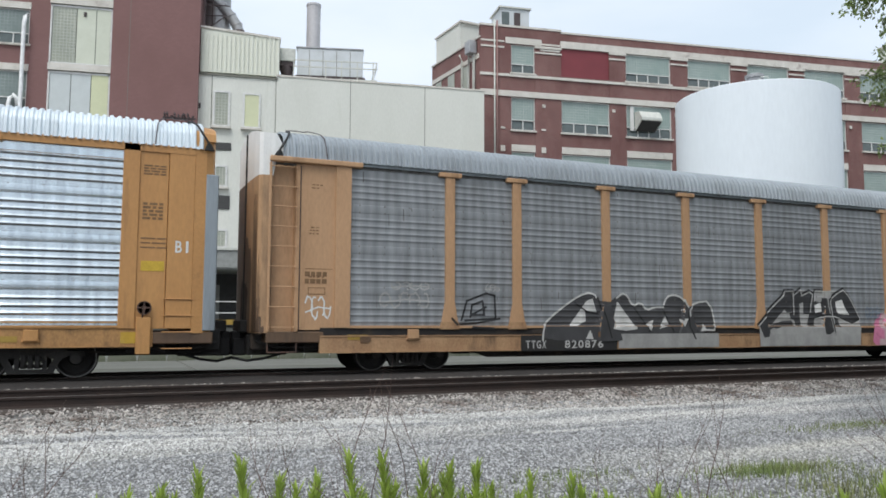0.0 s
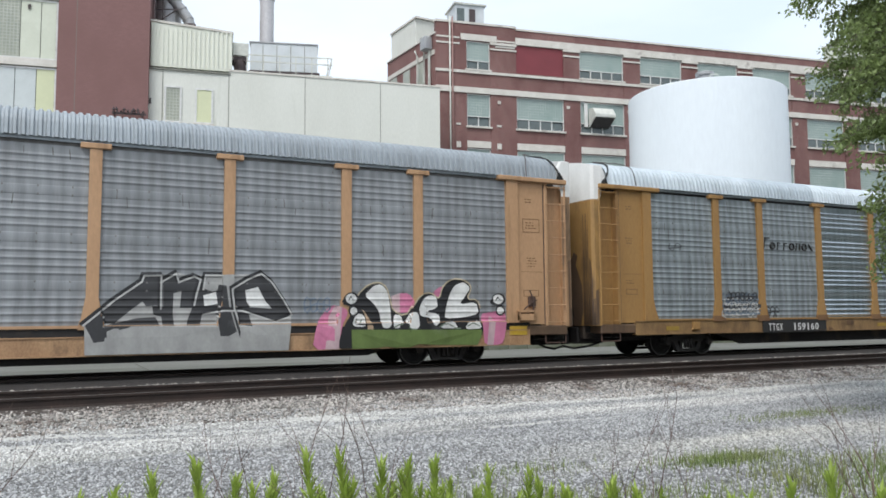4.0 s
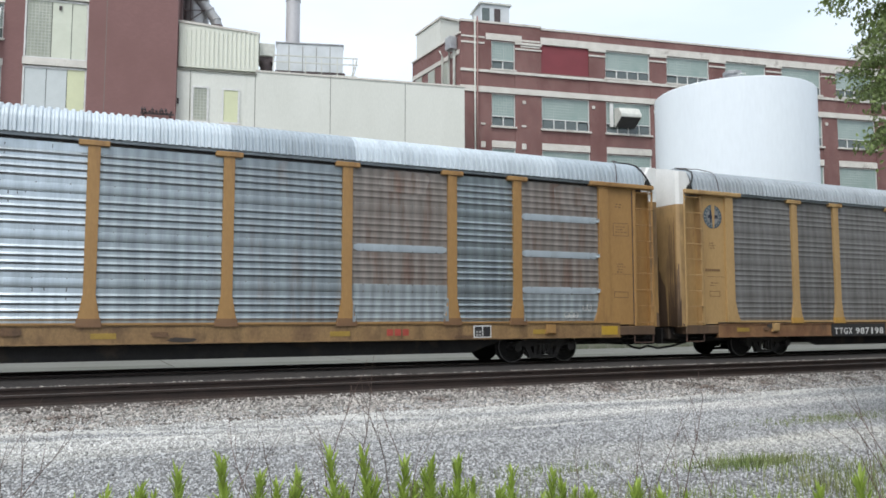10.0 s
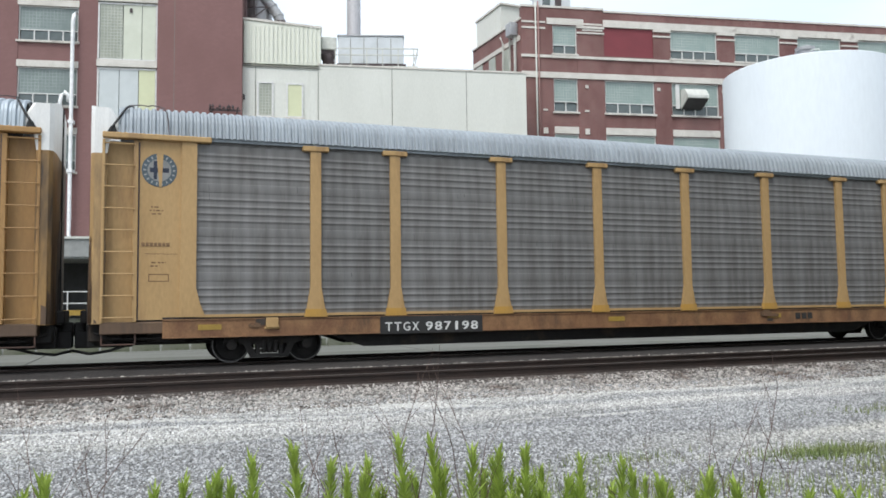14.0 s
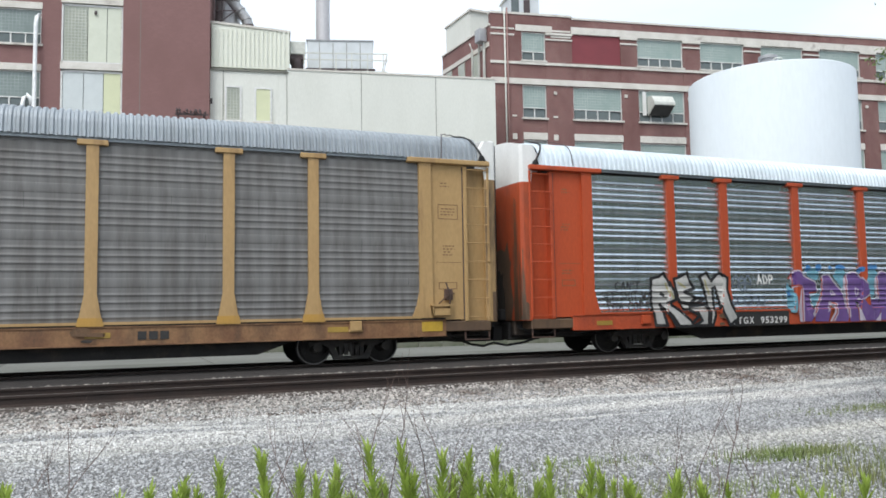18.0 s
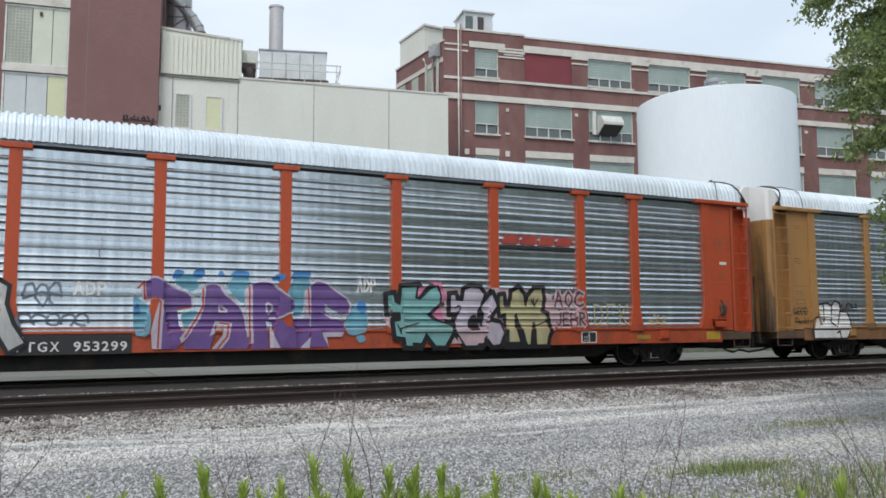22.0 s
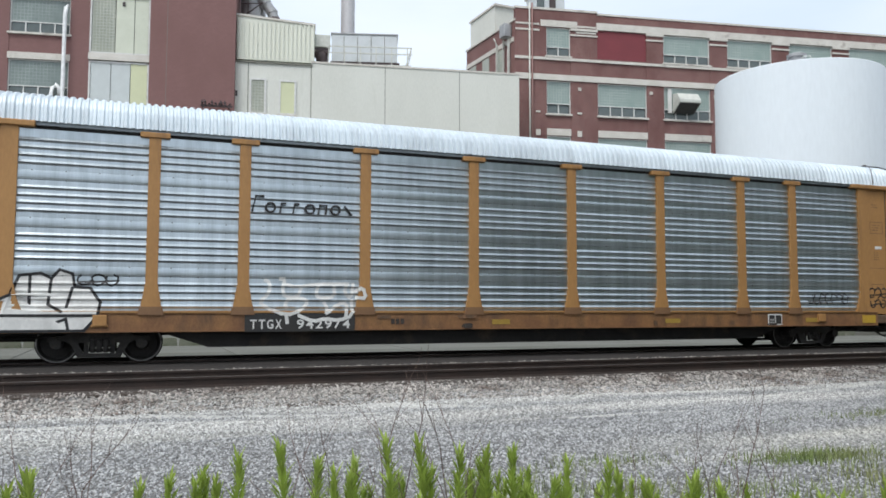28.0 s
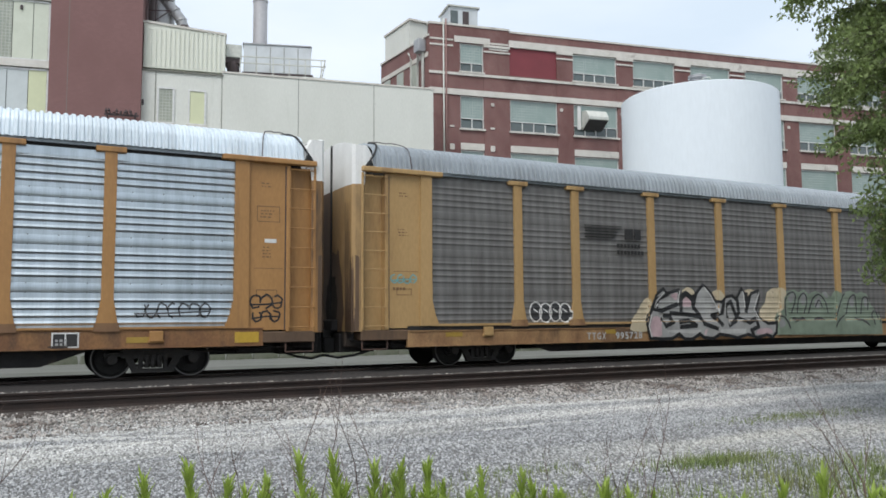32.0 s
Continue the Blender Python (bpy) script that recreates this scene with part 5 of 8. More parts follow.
# ---- stones, weeds and the tree ----
def stone_field(name, n, x_range, y_range, size, mat, label, seed):
    """Loose broken stones: small jittered octahedra laid on the ground."""
    rng = np.random.default_rng(seed)
    xs, ys = [], []
    while len(xs) < n:
        y = rng.uniform(*y_range)
        x = rng.uniform(x_range[0], x_range[1])
        if -2.2 - 0.03 * y < x < 1.75 * y + 1.5:
            xs.append(x), ys.append(y)
    cx, cy = np.array(xs), np.array(ys)
    cz = np.array([ground_height(x, y) for x, y in zip(xs, ys)])
    r = rng.uniform(size[0], size[1], n)
    base = np.array([(1, 0, 0), (-1, 0, 0), (0, 1, 0), (0, -1, 0), (0, 0, 1), (0, 0, -1)], float)
    v = base[None] * rng.uniform(0.6, 1.25, (n, 6, 1)) + rng.normal(0, 0.22, (n, 6, 3))
    a = rng.uniform(0, math.tau, n)
    ca, sa = np.cos(a)[:, None], np.sin(a)[:, None]
    v = np.stack([v[..., 0] * ca - v[..., 1] * sa, v[..., 0] * sa + v[..., 1] * ca, v[..., 2] * 0.7], -1) * r[:, None, None]
    v += np.stack([cx, cy, cz + r * 0.25], -1)[:, None]
    tri = np.array([(0, 2, 4), (2, 1, 4), (1, 3, 4), (3, 0, 4), (2, 0, 5), (1, 2, 5), (3, 1, 5), (0, 3, 5)])
    faces = (tri[None] + (np.arange(n) * 6)[:, None, None]).reshape(-1)
    data = bpy.data.meshes.new(name)
    data.vertices.add(n * 6)
    data.vertices.foreach_set("co", v.reshape(-1))
    data.loops.add(len(faces))
    data.loops.foreach_set("vertex_index", faces)
    data.polygons.add(n * 8)
    data.polygons.foreach_set("loop_start", np.arange(0, len(faces), 3))
    data.update(calc_edges=True)
    data.materials.append(mat)
    return tagged(part(name, data, mat), label, "gravel", kind="stuff")


STONE_GREY = surface("gravel_stone", (0.385, 0.388, 0.39), (0.315, 0.316, 0.32), 0.5, (0.4, 1, 1), rough=0.9, fine=60, fine_amount=0.15, bump=0.0,
                     third=(0.48, 0.47, 0.435), third_scale=0.22, third_stretch=(0.16, 1.6, 1), third_lo=0.52, third_hi=0.66, island=0.55, streaks=((11.5, 0.4), (12.6, 0.3)), streak_tone=(0.64, 0.625, 0.595))
STONE_BALLAST = surface("ballast_stone", (0.38, 0.352, 0.325), (0.28, 0.258, 0.236), 0.8, rough=0.9, fine=60, fine_amount=0.15, bump=0.0, third=(0.13, 0.10, 0.085), third_scale=1.4, third_lo=0.5, third_hi=0.66, island=0.75)
stone_field("gravel", 175000, (-3, 24), (5.0, 13.3), (0.009, 0.024), STONE_GREY, "loose grey crushed gravel", 3)
stone_field("ballast", 24000, (-3, 28), (12.7, 14.25), (0.016, 0.037), STONE_BALLAST, "coarse broken ballast stones beside the rail", 5)
stone_field("ballast", 8000, (-3, 32), (16.2, 17.1), (0.022, 0.045), STONE_BALLAST, "coarse ballast stones between the tracks", 6)

DUST = surface("pale_road_dust", (0.52, 0.505, 0.465), (0.45, 0.44, 0.41), 1.5, (0.3, 1, 1), rough=0.95, fine=40, fine_amount=0.2, bump=0.5, third=(0.40, 0.395, 0.38), third_scale=2.5, third_lo=0.5, third_hi=0.7)


def dust_drift(x0, x1, line, wide, seed):
    """A thin ragged drift of road dust that half buries the stones along a wheel track."""
    bm = bmesh.new()
    cols, n = [], round((x1 - x0) / 0.06)
    for i in range(n + 1):
        x = x0 + (x1 - x0) * i / n
        y = line(x) + 0.05 * noise.noise((x * 0.8, seed, 0))
        ends = min(1.0, 4 * i / n, 4 * (n - i) / n)
        w = wide * ends * (0.55 + 0.8 * noise.noise((x * 0.6, seed, 5)) + 0.5 * noise.noise((x * 3.1, seed, 9)))
        w = max(w, 0.004)
        rag = 0.06 * noise.noise((x * 6, seed, 2))
        cols.append([bm.verts.new((x, y + k * w + rag * k, ground_height(x, y + k * w) + (0.009 if abs(k) < 0.9 else -0.004))) for k in (-1, -0.6, 0, 0.6, 1)])
    for a, b in zip(cols, cols[1:]):
        for j in range(4):
            bm.faces.new((a[j], b[j], b[j + 1], a[j + 1])).smooth = True
    return tagged(part("dust_drift", bm, DUST), "pale sandy dust along a wheel track", "dust", kind="stuff")


dust_drift(-3.0, 4.6, lambda x: 12.5 - 0.22 * x + 0.035 * (x - 1) ** 2, 0.20, 1)
dust_drift(2.6, 6.6, lambda x: 12.75 - 0.34 * (x - 3.4), 0.22, 2)
dust_drift(5.0, 8.6, lambda x: 10.72 - 0.05 * (x - 6), 0.16, 3)
dust_drift(7.6, 17.0, lambda x: 11.45 + 0.17 * (x - 8.5), 0.22, 4)
dust_drift(-2.6, 2.6, lambda x: 11.95 - 0.16 * x, 0.14, 5)
dust_drift(6.0, 15.0, lambda x: 12.5 + 0.04 * (x - 6), 0.12, 6)

LEAF = leafy("fresh_weed_leaf", (0.34, 0.435, 0.085), (0.26, 0.355, 0.065), 6, 0.25, 0.35)
STALK = surface("dead_stalk", (0.15, 0.095, 0.08), (0.10, 0.068, 0.06), 8, rough=0.9, bump=0.0)
GRASS = surface("grass_blade", (0.15, 0.21, 0.055), (0.20, 0.21, 0.09), 1.5, rough=0.6, bump=0.0, island=0.35)
TREE_LEAF = leafy("tree_leaf", (0.255, 0.325, 0.125), (0.18, 0.24, 0.085), 0.8, 0.45, 0.5)
BARK = surface("tree_bark", (0.13, 0.11, 0.09), (0.08, 0.07, 0.06), 3, (1, 1, 0.3), rough=0.95, bump=0.6)


def blade(bm, base, tip, width, side, sag=0.0):
    """A folded leaf of six points from base to tip."""
    base, tip = Vector(base), Vector(tip)
    d = tip - base
    w = d.cross(Vector(side)).normalized() * width
    up = w.cross(d).normalized() * width * 0.35
    mid, low = base + d * 0.5 - Vector((0, 0, sag * 0.4)), tip - Vector((0, 0, sag))
    a, b, c, e, f = (bm.verts.new(p) for p in (base, mid + w + up, mid - w + up, low, mid))
    bm.faces.new((a, b, f)), bm.faces.new((a, f, c)), bm.faces.new((f, b, e)), bm.faces.new((c, f, e))


def weed(seed):
    rng = random.Random(seed)
    w = thing("weed", "fresh green leafy weed growing at the gravel edge", "weed", "weeds along the gravel")
    bend = rng.uniform(-0.05, 0.05)
    bm = bmesh.new()
    tube(bm, [(bend * (k / 5) ** 2, 0, k / 5 * 0.97) for k in range(6)], 0.007, 5, 0.002)
    part("stem", bm, LEAF, w)
    bm = bmesh.new()
    for k in range(150):
        z = 0.18 + 0.8 * (k / 149) ** 0.85
        a = k * 2.4 + rng.uniform(-0.3, 0.3)
        ln = rng.uniform(0.10, 0.185) * (1.2 - 0.5 * z)
        x0 = bend * z * z
        rise = rng.uniform(0.9, 2.4) + 4.0 * max(0, z - 0.75)
        v = Vector((math.cos(a), math.sin(a), rise)).normalized() * ln
        blade(bm, (x0, 0, z), (x0 + v.x, v.y, z + v.z), ln * 0.075, (0, 0, 1), 0.012)
    part("foliage", bm, LEAF, w)
    return w


def dead_stalk(seed):
    rng = random.Random(seed)
    s = thing("dead_stalk", "thin brown dead weed stalk with bare twigs", "stalk", "dead stalks along the gravel")

    def grow(p, d, ln, r, depth):
        pts = [Vector(p)]
        for _ in range(4):
            d = (d + Vector((rng.uniform(-0.16, 0.16), rng.uniform(-0.16, 0.16), 0.04))).normalized()
            pts.append(pts[-1] + d * ln / 4)
        bm = bmesh.new()
        tube(bm, pts, r, 4, r * 0.5)
        part("stem" if depth == 2 else "twig", bm, STALK, s)
        if depth:
            for k in range(3):
                q = pts[1 + k % 3 + 1]
                grow(q, (d + Vector((rng.uniform(-0.7, 0.7), rng.uniform(-0.6, 0.6), 0.1))).normalized(), ln * 0.5, r * 0.55, depth - 1)

    grow((0, 0, 0), Vector((rng.uniform(-0.12, 0.12), 0, 1)).normalized(), 0.82, 0.0048, 2)
    return s


def stand(bearing, dist):
    a = math.radians(bearing)
    x, y = dist * math.sin(a), dist * math.cos(a)
    return x, y, ground_height(x, y)


kinds = [weed(k) for k in range(5)]
spots = ((-7.6, 0.96), (-6.5, 1.01), (-5.9, 1.01), (-0.3, 0.94), (1.8, 0.96), (3.1, 0.98), (4, 0.92), (4.8, 0.9), (6.5, 0.92), (7.2, 1.03), (10.6, 1.09), (11.9, 0.99), (13.2, 0.96), (14.2, 0.92), (15, 0.96), (18.5, 1.08), (19.8, 0.92), (21, 1.08), (22, 1.03), (24.3, 1), (26.4, 1.02), (28.2, 0.89), (29.8, 0.96), (32.6, 0.99), (34.2, 0.97), (35, 0.95), (36.7, 0.92), (38.4, 0.98), (39.1, 1), (41, 0.98), (44.6, 0.94), (47.1, 0.97), (48.7, 0.97), (49.8, 1.05), (53.5, 1.12), (54.4, 1.05), (55.7, 1.04))
rng = random.Random(11)
for k, (bearing, high) in enumerate(spots):
    x, y, z = stand(bearing, 4.2)
    m = pose(x, y, z, rng.uniform(-5, 5), rng.uniform(-5, 5), rng.uniform(0, 360))
    ob = kinds[k] if k < 5 else copy_thing(kinds[k % 5], m)
    ob.matrix_basis = m
    ob.scale = (high * (0.95 if bearing < 33 else 0.9),) * 3
# lower shoots that fill in between
for k in range(150):
    bearing, dist = rng.uniform(-8, 62) if k % 3 else rng.uniform(14, 40), rng.uniform(3.8, 4.9)
    x, y, z = stand(bearing, dist)
    ob = copy_thing(kinds[k % 5], pose(x, y, z, rng.uniform(-9, 9), rng.uniform(-9, 9), rng.uniform(0, 360)))
    ob.scale = (rng.uniform(0.42, 0.8),) * 3
stalks = [dead_stalk(k) for k in range(4)]
for k, (bearing, high) in enumerate(((-5.7, 1.1), (-4.3, 1.19), (-3.6, 1.21), (-2.8, 1.16), (12.7, 1.16), (12.4, 1.15), (16.7, 1.28), (18.1, 1.31), (8.7, 1.11), (22.5, 1.24), (23.5, 1.21), (40.5, 1.29), (39.9, 1.23), (42.2, 1.16), (38.1, 1.08), (34.9, 0.98), (55, 1.37), (56.4, 1.32), (55.6, 1.31))):
    x, y, z = stand(bearing, 4.4)
    m = pose(x, y, z, rng.uniform(-6, 6), rng.uniform(-10, 10), rng.uniform(0, 360))
    ob = stalks[k] if k < 4 else copy_thing(stalks[k % 4], m)
    ob.matrix_basis = m
    ob.scale = (high / 1.18,) * 3


def grass_patch(name, n, place, seed, label, tall=(0.06, 0.16)):
    rng = random.Random(seed)
    bm = bmesh.new()
    for _ in range(n):
        x, y = place(rng)
        z = ground_height(x, y)
        a, h = rng.uniform(0, math.tau), rng.uniform(*tall)
        lean = rng.uniform(0.1, 0.7) * h
        tip = (x + lean * math.cos(a), y + lean * math.sin(a), z + h)
        w = 0.004 + 0.02 * h
        v = [bm.verts.new(p) for p in ((x - w * math.sin(a), y + w * math.cos(a), z - 0.01), (x + w * math.sin(a), y - w * math.cos(a), z - 0.01), tip)]
        bm.faces.new(v)
    return tagged(part(name, bm, GRASS), label, "grass", kind="stuff")


grass_patch("grass", 1700, lambda r: (r.gauss(7.3, 0.5), r.gauss(6.95, 0.2)), 1, "short green grass tuft on the gravel", (0.03, 0.13))
grass_patch("grass", 3600, lambda r: (r.uniform(6.6, 12.5), r.gauss(5.6, 0.45)), 2, "rough green grass at the gravel edge", (0.05, 0.18))
grass_patch("grass", 1500, lambda r: (lambda x: (x, 8.15 - 0.42 * x + r.gauss(0, 0.35)))(r.uniform(2.8, 9.0)), 7, "rough green grass between the weeds", (0.05, 0.16))
grass_patch("grass", 350, lambda r: (r.gauss(4.8, 0.5), r.gauss(7.5, 0.2)), 4, "thin grass on the gravel", (0.04, 0.11))
grass_patch("grass", 700, lambda r: (r.gauss(11.5, 1.0), r.gauss(9.2, 0.2)), 5, "thin grass on the gravel", (0.05, 0.12))


def leaf_mesh(leaves):
    """Small folded leaves, each a kite folded along its midrib."""
    r = np.random.default_rng(8)
    s = np.array([tuple(p) for p, _ in leaves])
    d = np.array([tuple(v) for _, v in leaves])
    size = np.linalg.norm(d, axis=1, keepdims=True)
    w = np.cross(d, r.normal(0, 1, d.shape))
    w *= 0.24 * size / np.linalg.norm(w, axis=1, keepdims=True)
    up = np.cross(w, d)
    up *= 0.12 * size / np.linalg.norm(up, axis=1, keepdims=True)
    mid = s + d * 0.5
    v = np.stack([s, mid + w + up, mid - w + up, s + d], 1)
    n = len(s)
    tri = np.array([(0, 1, 3), (0, 3, 2)])
    faces = (tri[None] + (np.arange(n) * 4)[:, None, None]).reshape(-1)
    data = bpy.data.meshes.new("crown")
    data.vertices.add(n * 4)
    data.vertices.foreach_set("co", v.reshape(-1))
    data.loops.add(len(faces))
    data.loops.foreach_set("vertex_index", faces)
    data.polygons.add(n * 2)
    data.polygons.foreach_set("loop_start", np.arange(0, len(faces), 3))
    data.update(calc_edges=True)
    return data


def tree():
    rng = random.Random(4)
    t = thing("tree", "leafy green cottonwood tree with drooping twigs", "tree", m=pose(15.0, 5.75, -0.5))
    bm = bmesh.new()
    trunk = [(0, 0, 0), (0.1, 0.05, 1.4), (-0.1, 0.1, 3.0), (0.05, 0.05, 5.0), (0, 0, 7.5), (0.1, 0, 10)]
    tube(bm, trunk, 0.28, 12, 0.06)
    part("trunk", bm, BARK, t)
    limbs, leaves = bmesh.new(), []

    def twig(p, d, ln):
        pts = [p]
        for k in range(5):
            d = (d + Vector((rng.uniform(-0.25, 0.25), rng.uniform(-0.25, 0.25), rng.uniform(-0.28, 0.12)))).normalized()
            pts.append(pts[-1] + d * ln / 5)
        tube(limbs, pts, 0.012, 4, 0.003, False)
        for q in pts[1:]:
            for _ in range(rng.randint(14, 18)):
                a = Vector((rng.gauss(0, 0.8), rng.gauss(0, 0.8), rng.gauss(-0.9, 0.6))).normalized()
                s = q + Vector((rng.gauss(0, 0.07), rng.gauss(0, 0.07), rng.gauss(0, 0.07)))
                leaves.append((s, a * rng.uniform(0.07, 0.118)))

    for k in range(210):
        h = rng.uniform(2.3, 8.3)
        az = k * 2.399 + rng.uniform(-0.4, 0.4)
        reach = float(np.interp(h, (2.2, 3.2, 4.0, 5.0, 5.7, 6.3, 7.4, 9.2), (3.2, 3.6, 3.75, 3.8, 3.95, 4.45, 4.95, 4.6))) * rng.uniform(0.7, 1.03)
        base = Vector((0, 0, h))
        d = Vector((math.cos(az), math.sin(az), rng.uniform(0.1, 0.5)))
        pts = [base]
        for _ in range(6):
            d = (d + Vector((rng.uniform(-0.18, 0.18), rng.uniform(-0.18, 0.18), rng.uniform(-0.2, 0.08)))).normalized()
            pts.append(pts[-1] + d * reach / 6)
        lb = bmesh.new()
        tube(lb, pts, 0.07, 6, 0.015, False)
        part("limb", lb, BARK, t)
        for q in pts[2:]:
            for _ in range(6):
                twig(q, (d + Vector((rng.uniform(-1, 1), rng.uniform(-1, 1), rng.uniform(-0.5, 0.5)))).normalized(), rng.uniform(0.5, 1.0))
    part("twig", limbs, BARK, t)["kind"] = "stuff"
    part("crown", leaf_mesh(leaves), TREE_LEAF, t)


tree()

# ---- paint and lettering on the cars ----
LETTERS = {
    "A": "0,0 .35,1 .7,0|.15,.38 .56,.38", "B": "0,0 0,1 .5,.95 .55,.6 .1,.52 .6,.42 .6,.05 0,0", "C": ".65,.85 .3,1 0,.6 0,.3 .3,0 .65,.15",
    "D": "0,0 0,1 .45,.9 .65,.5 .45,.1 0,0", "E": ".6,1 0,1 0,0 .62,0|0,.52 .5,.52", "F": ".6,1 0,1 0,0|0,.52 .5,.52", "H": "0,0 0,1|.6,0 .6,1|0,.5 .6,.5",
    "I": ".1,0 .1,1", "J": ".5,1 .5,.2 .25,0 0,.2", "K": "0,0 0,1|.62,1 .05,.48 .65,0", "L": "0,1 0,0 .55,0", "M": "0,0 .08,1 .4,.4 .72,1 .8,0", "N": "0,0 .05,1 .55,0 .6,1",
    "O": ".3,0 0,.3 0,.7 .3,1 .6,.7 .6,.3 .3,0", "P": "0,0 0,1 .5,.95 .58,.7 .45,.5 0,.45", "R": "0,0 0,1 .5,.95 .55,.62 .1,.5 .65,0",
    "S": ".6,.88 .3,1 .02,.78 .3,.52 .58,.28 .3,0 0,.1", "T": "0,1 .7,1|.35,1 .35,0", "U": "0,1 0,.25 .3,0 .6,.25 .6,1", "V": "0,1 .3,0 .6,1", "W": "0,1 .2,0 .4,.7 .6,0 .8,1",
    "X": "0,0 .6,1|0,1 .6,0", "Y": "0,1 .3,.5 .6,1|.3,.5 .3,0",
    "'": ".1,1 .05,.7", "/": "0,0 .4,1",
    "1": ".1,1 .9,.9 .8,.5 .2,.45 .3,0", "2": "0,.2 .25,.8 .5,.1 .7,.9 .9,.2 1.1,.7", "3": "0,.9 .2,.2 .5,.95 .4,.1 .9,.5", "4": "0,.5 .4,.95 .8,.5 .4,.05 0,.5 1,.6",
}


def band(bm, pts, w):
    """A flat stroke of width w along a line in x, z; each stretch lies a hair above the one before."""
    p = [Vector((x, 0, z)) for x, z in pts]
    for i, (q, r) in enumerate(zip(p, p[1:])):
        d = r - q
        if d.length < 1e-4:
            continue
        d.normalize()
        n, e, up = Vector((-d.z, 0, d.x)) * w / 2, d * w * 0.38, Vector((0, -0.00012 * i, 0))
        bm.faces.new([bm.verts.new(v + up) for v in (q - e + n, q - e - n, r + e - n, r + e + n)])


def blob(bm, pts):
    bm.faces.new([bm.verts.new((x, 0, z)) for x, z in pts]).normal_update()


def lay(bm, lift, depth=1.0):
    """Folds flat paint over ledges, posts and sill of a car's near side."""
    zs = [z for _, z in RIBS if z < 5]
    xs = [x + o for x in POSTS for o in (-0.26, -0.22, -0.17, -0.127, -0.125, 0.125, 0.127, 0.17, 0.22, 0.26)]
    los = [min(v.co[i] for v in bm.verts) for i in (0, 2)]
    his = [max(v.co[i] for v in bm.verts) for i in (0, 2)]
    for axis, cuts in ((0, xs), (2, zs + [1.06, 1.16])):
        i = 0 if axis == 0 else 1
        for c in cuts:
            if los[i] < c < his[i]:
                co = [0, 0, 0]
                co[axis] = c
                no = [0, 0, 0]
                no[axis] = 1
                bmesh.ops.bisect_plane(bm, geom=list(bm.verts) + list(bm.edges) + list(bm.faces), dist=1e-5, plane_co=co, plane_no=no)
    for v in bm.verts:
        x, z = v.co.x, v.co.z
        half = float(np.interp(z, (1.07, 1.3, 1.72), (0.265, 0.215, 0.1255)))
        on_post = any(abs(x - q) < half for q in POSTS) or 11.72 < abs(x) < 12.03
        if on_post and z < 1.7:
            y = -1.517
        elif on_post:
            y = -1.502
        elif abs(x) > 12.02:
            y = -1.472 if abs(x) > 12.93 else -1.442
        elif z < 1.125:
            y = -1.492
        else:
            y = SKIN - sheet_depth(z) * depth - 0.001
        v.co.y = y - lift + v.co.y
    return bm


def rounded(line, times=2):
    """Cuts the corners of a line, keeping its ends."""
    for _ in range(times):
        out = [line[0]]
        for (ax, az), (bx, bz) in zip(line, line[1:]):
            out += [(ax * 0.75 + bx * 0.25, az * 0.75 + bz * 0.25), (ax * 0.25 + bx * 0.75, az * 0.25 + bz * 0.75)]
        line = out + [line[-1]]
    return line


def letters(text, x0, x1, z0, z1, slant=0.0, wave=0.0):
    """Strokes of the letters, fitted to a box."""
    total = 0.0
    out = []
    for k, ch in enumerate(text):
        if ch == " ":
            total += 0.5
            continue
        strokes = [[tuple(float(v) for v in p.split(",")) for p in s.split()] for s in LETTERS[ch].split("|")]
        wide = max(p[0] for s in strokes for p in s)
        out.append((total, k, strokes))
        total += wide + 0.34
    total -= 0.34
    res = []
    for off, k, strokes in out:
        dz = wave * math.sin(k * 2.1)
        for s in strokes:
            res.append([(x0 + (x1 - x0) * ((off + x) / total) + slant * z * (z1 - z0), z0 + (z1 - z0) * (z * (1 - abs(dz)) + max(0, dz))) for x, z in s])
    return res


def sheet_relief(car):
    return SHALLOW if car in (CARS[1], CARS[2], CARS[3], CARS[6]) else 1.0


def paint_layer(car, name, strokes, w, mat, lift, shift=(0, 0), label=""):
    """Sprayed strokes, each a mesh of its own."""
    for i, s in enumerate(strokes):
        bm = bmesh.new()
        band(bm, [(x + shift[0], z + shift[1]) for x, z in s], w)
        ob = part(name, lay(bm, lift + 0.0003 * i, sheet_relief(car)), mat, car, None, label)
        if name == "graffiti_tag":
            ob["kind"] = "stuff"


def blob_layer(car, name, shapes, mat, lift, label="", depth=None):
    for i, s in enumerate(shapes):
        bm = bmesh.new()
        blob(bm, s)
        bmesh.ops.triangulate(bm, faces=list(bm.faces))
        part(name, lay(bm, lift + 0.0003 * i, depth or sheet_relief(car)), mat, car, None, label)


def spray(name, c, k=0.75):
    return surface(name, c, tuple(v * k for v in c), 2.5, (1, 1, 0.6), rough=0.5, fine=20, fine_amount=0.12, bump=0.03, third=tuple(v * 0.6 + 0.08 for v in c), third_scale=1.4, third_lo=0.6, third_hi=0.8)


def rough_outline(x0, x1, z0, z1, n, amp, seed):
    r = random.Random(seed)
    pts = []
    for k in range(n):
        a = math.tau * k / n
        c, s = math.cos(a), math.sin(a)
        c, s = math.copysign(abs(c) ** 0.5, c), math.copysign(abs(s) ** 0.6, s)
        pts.append(((x0 + x1) / 2 + (x1 - x0) / 2 * c * r.uniform(1 - amp, 1), (z0 + z1) / 2 + (z1 - z0) / 2 * s * r.uniform(1 - amp, 1)))
    return pts


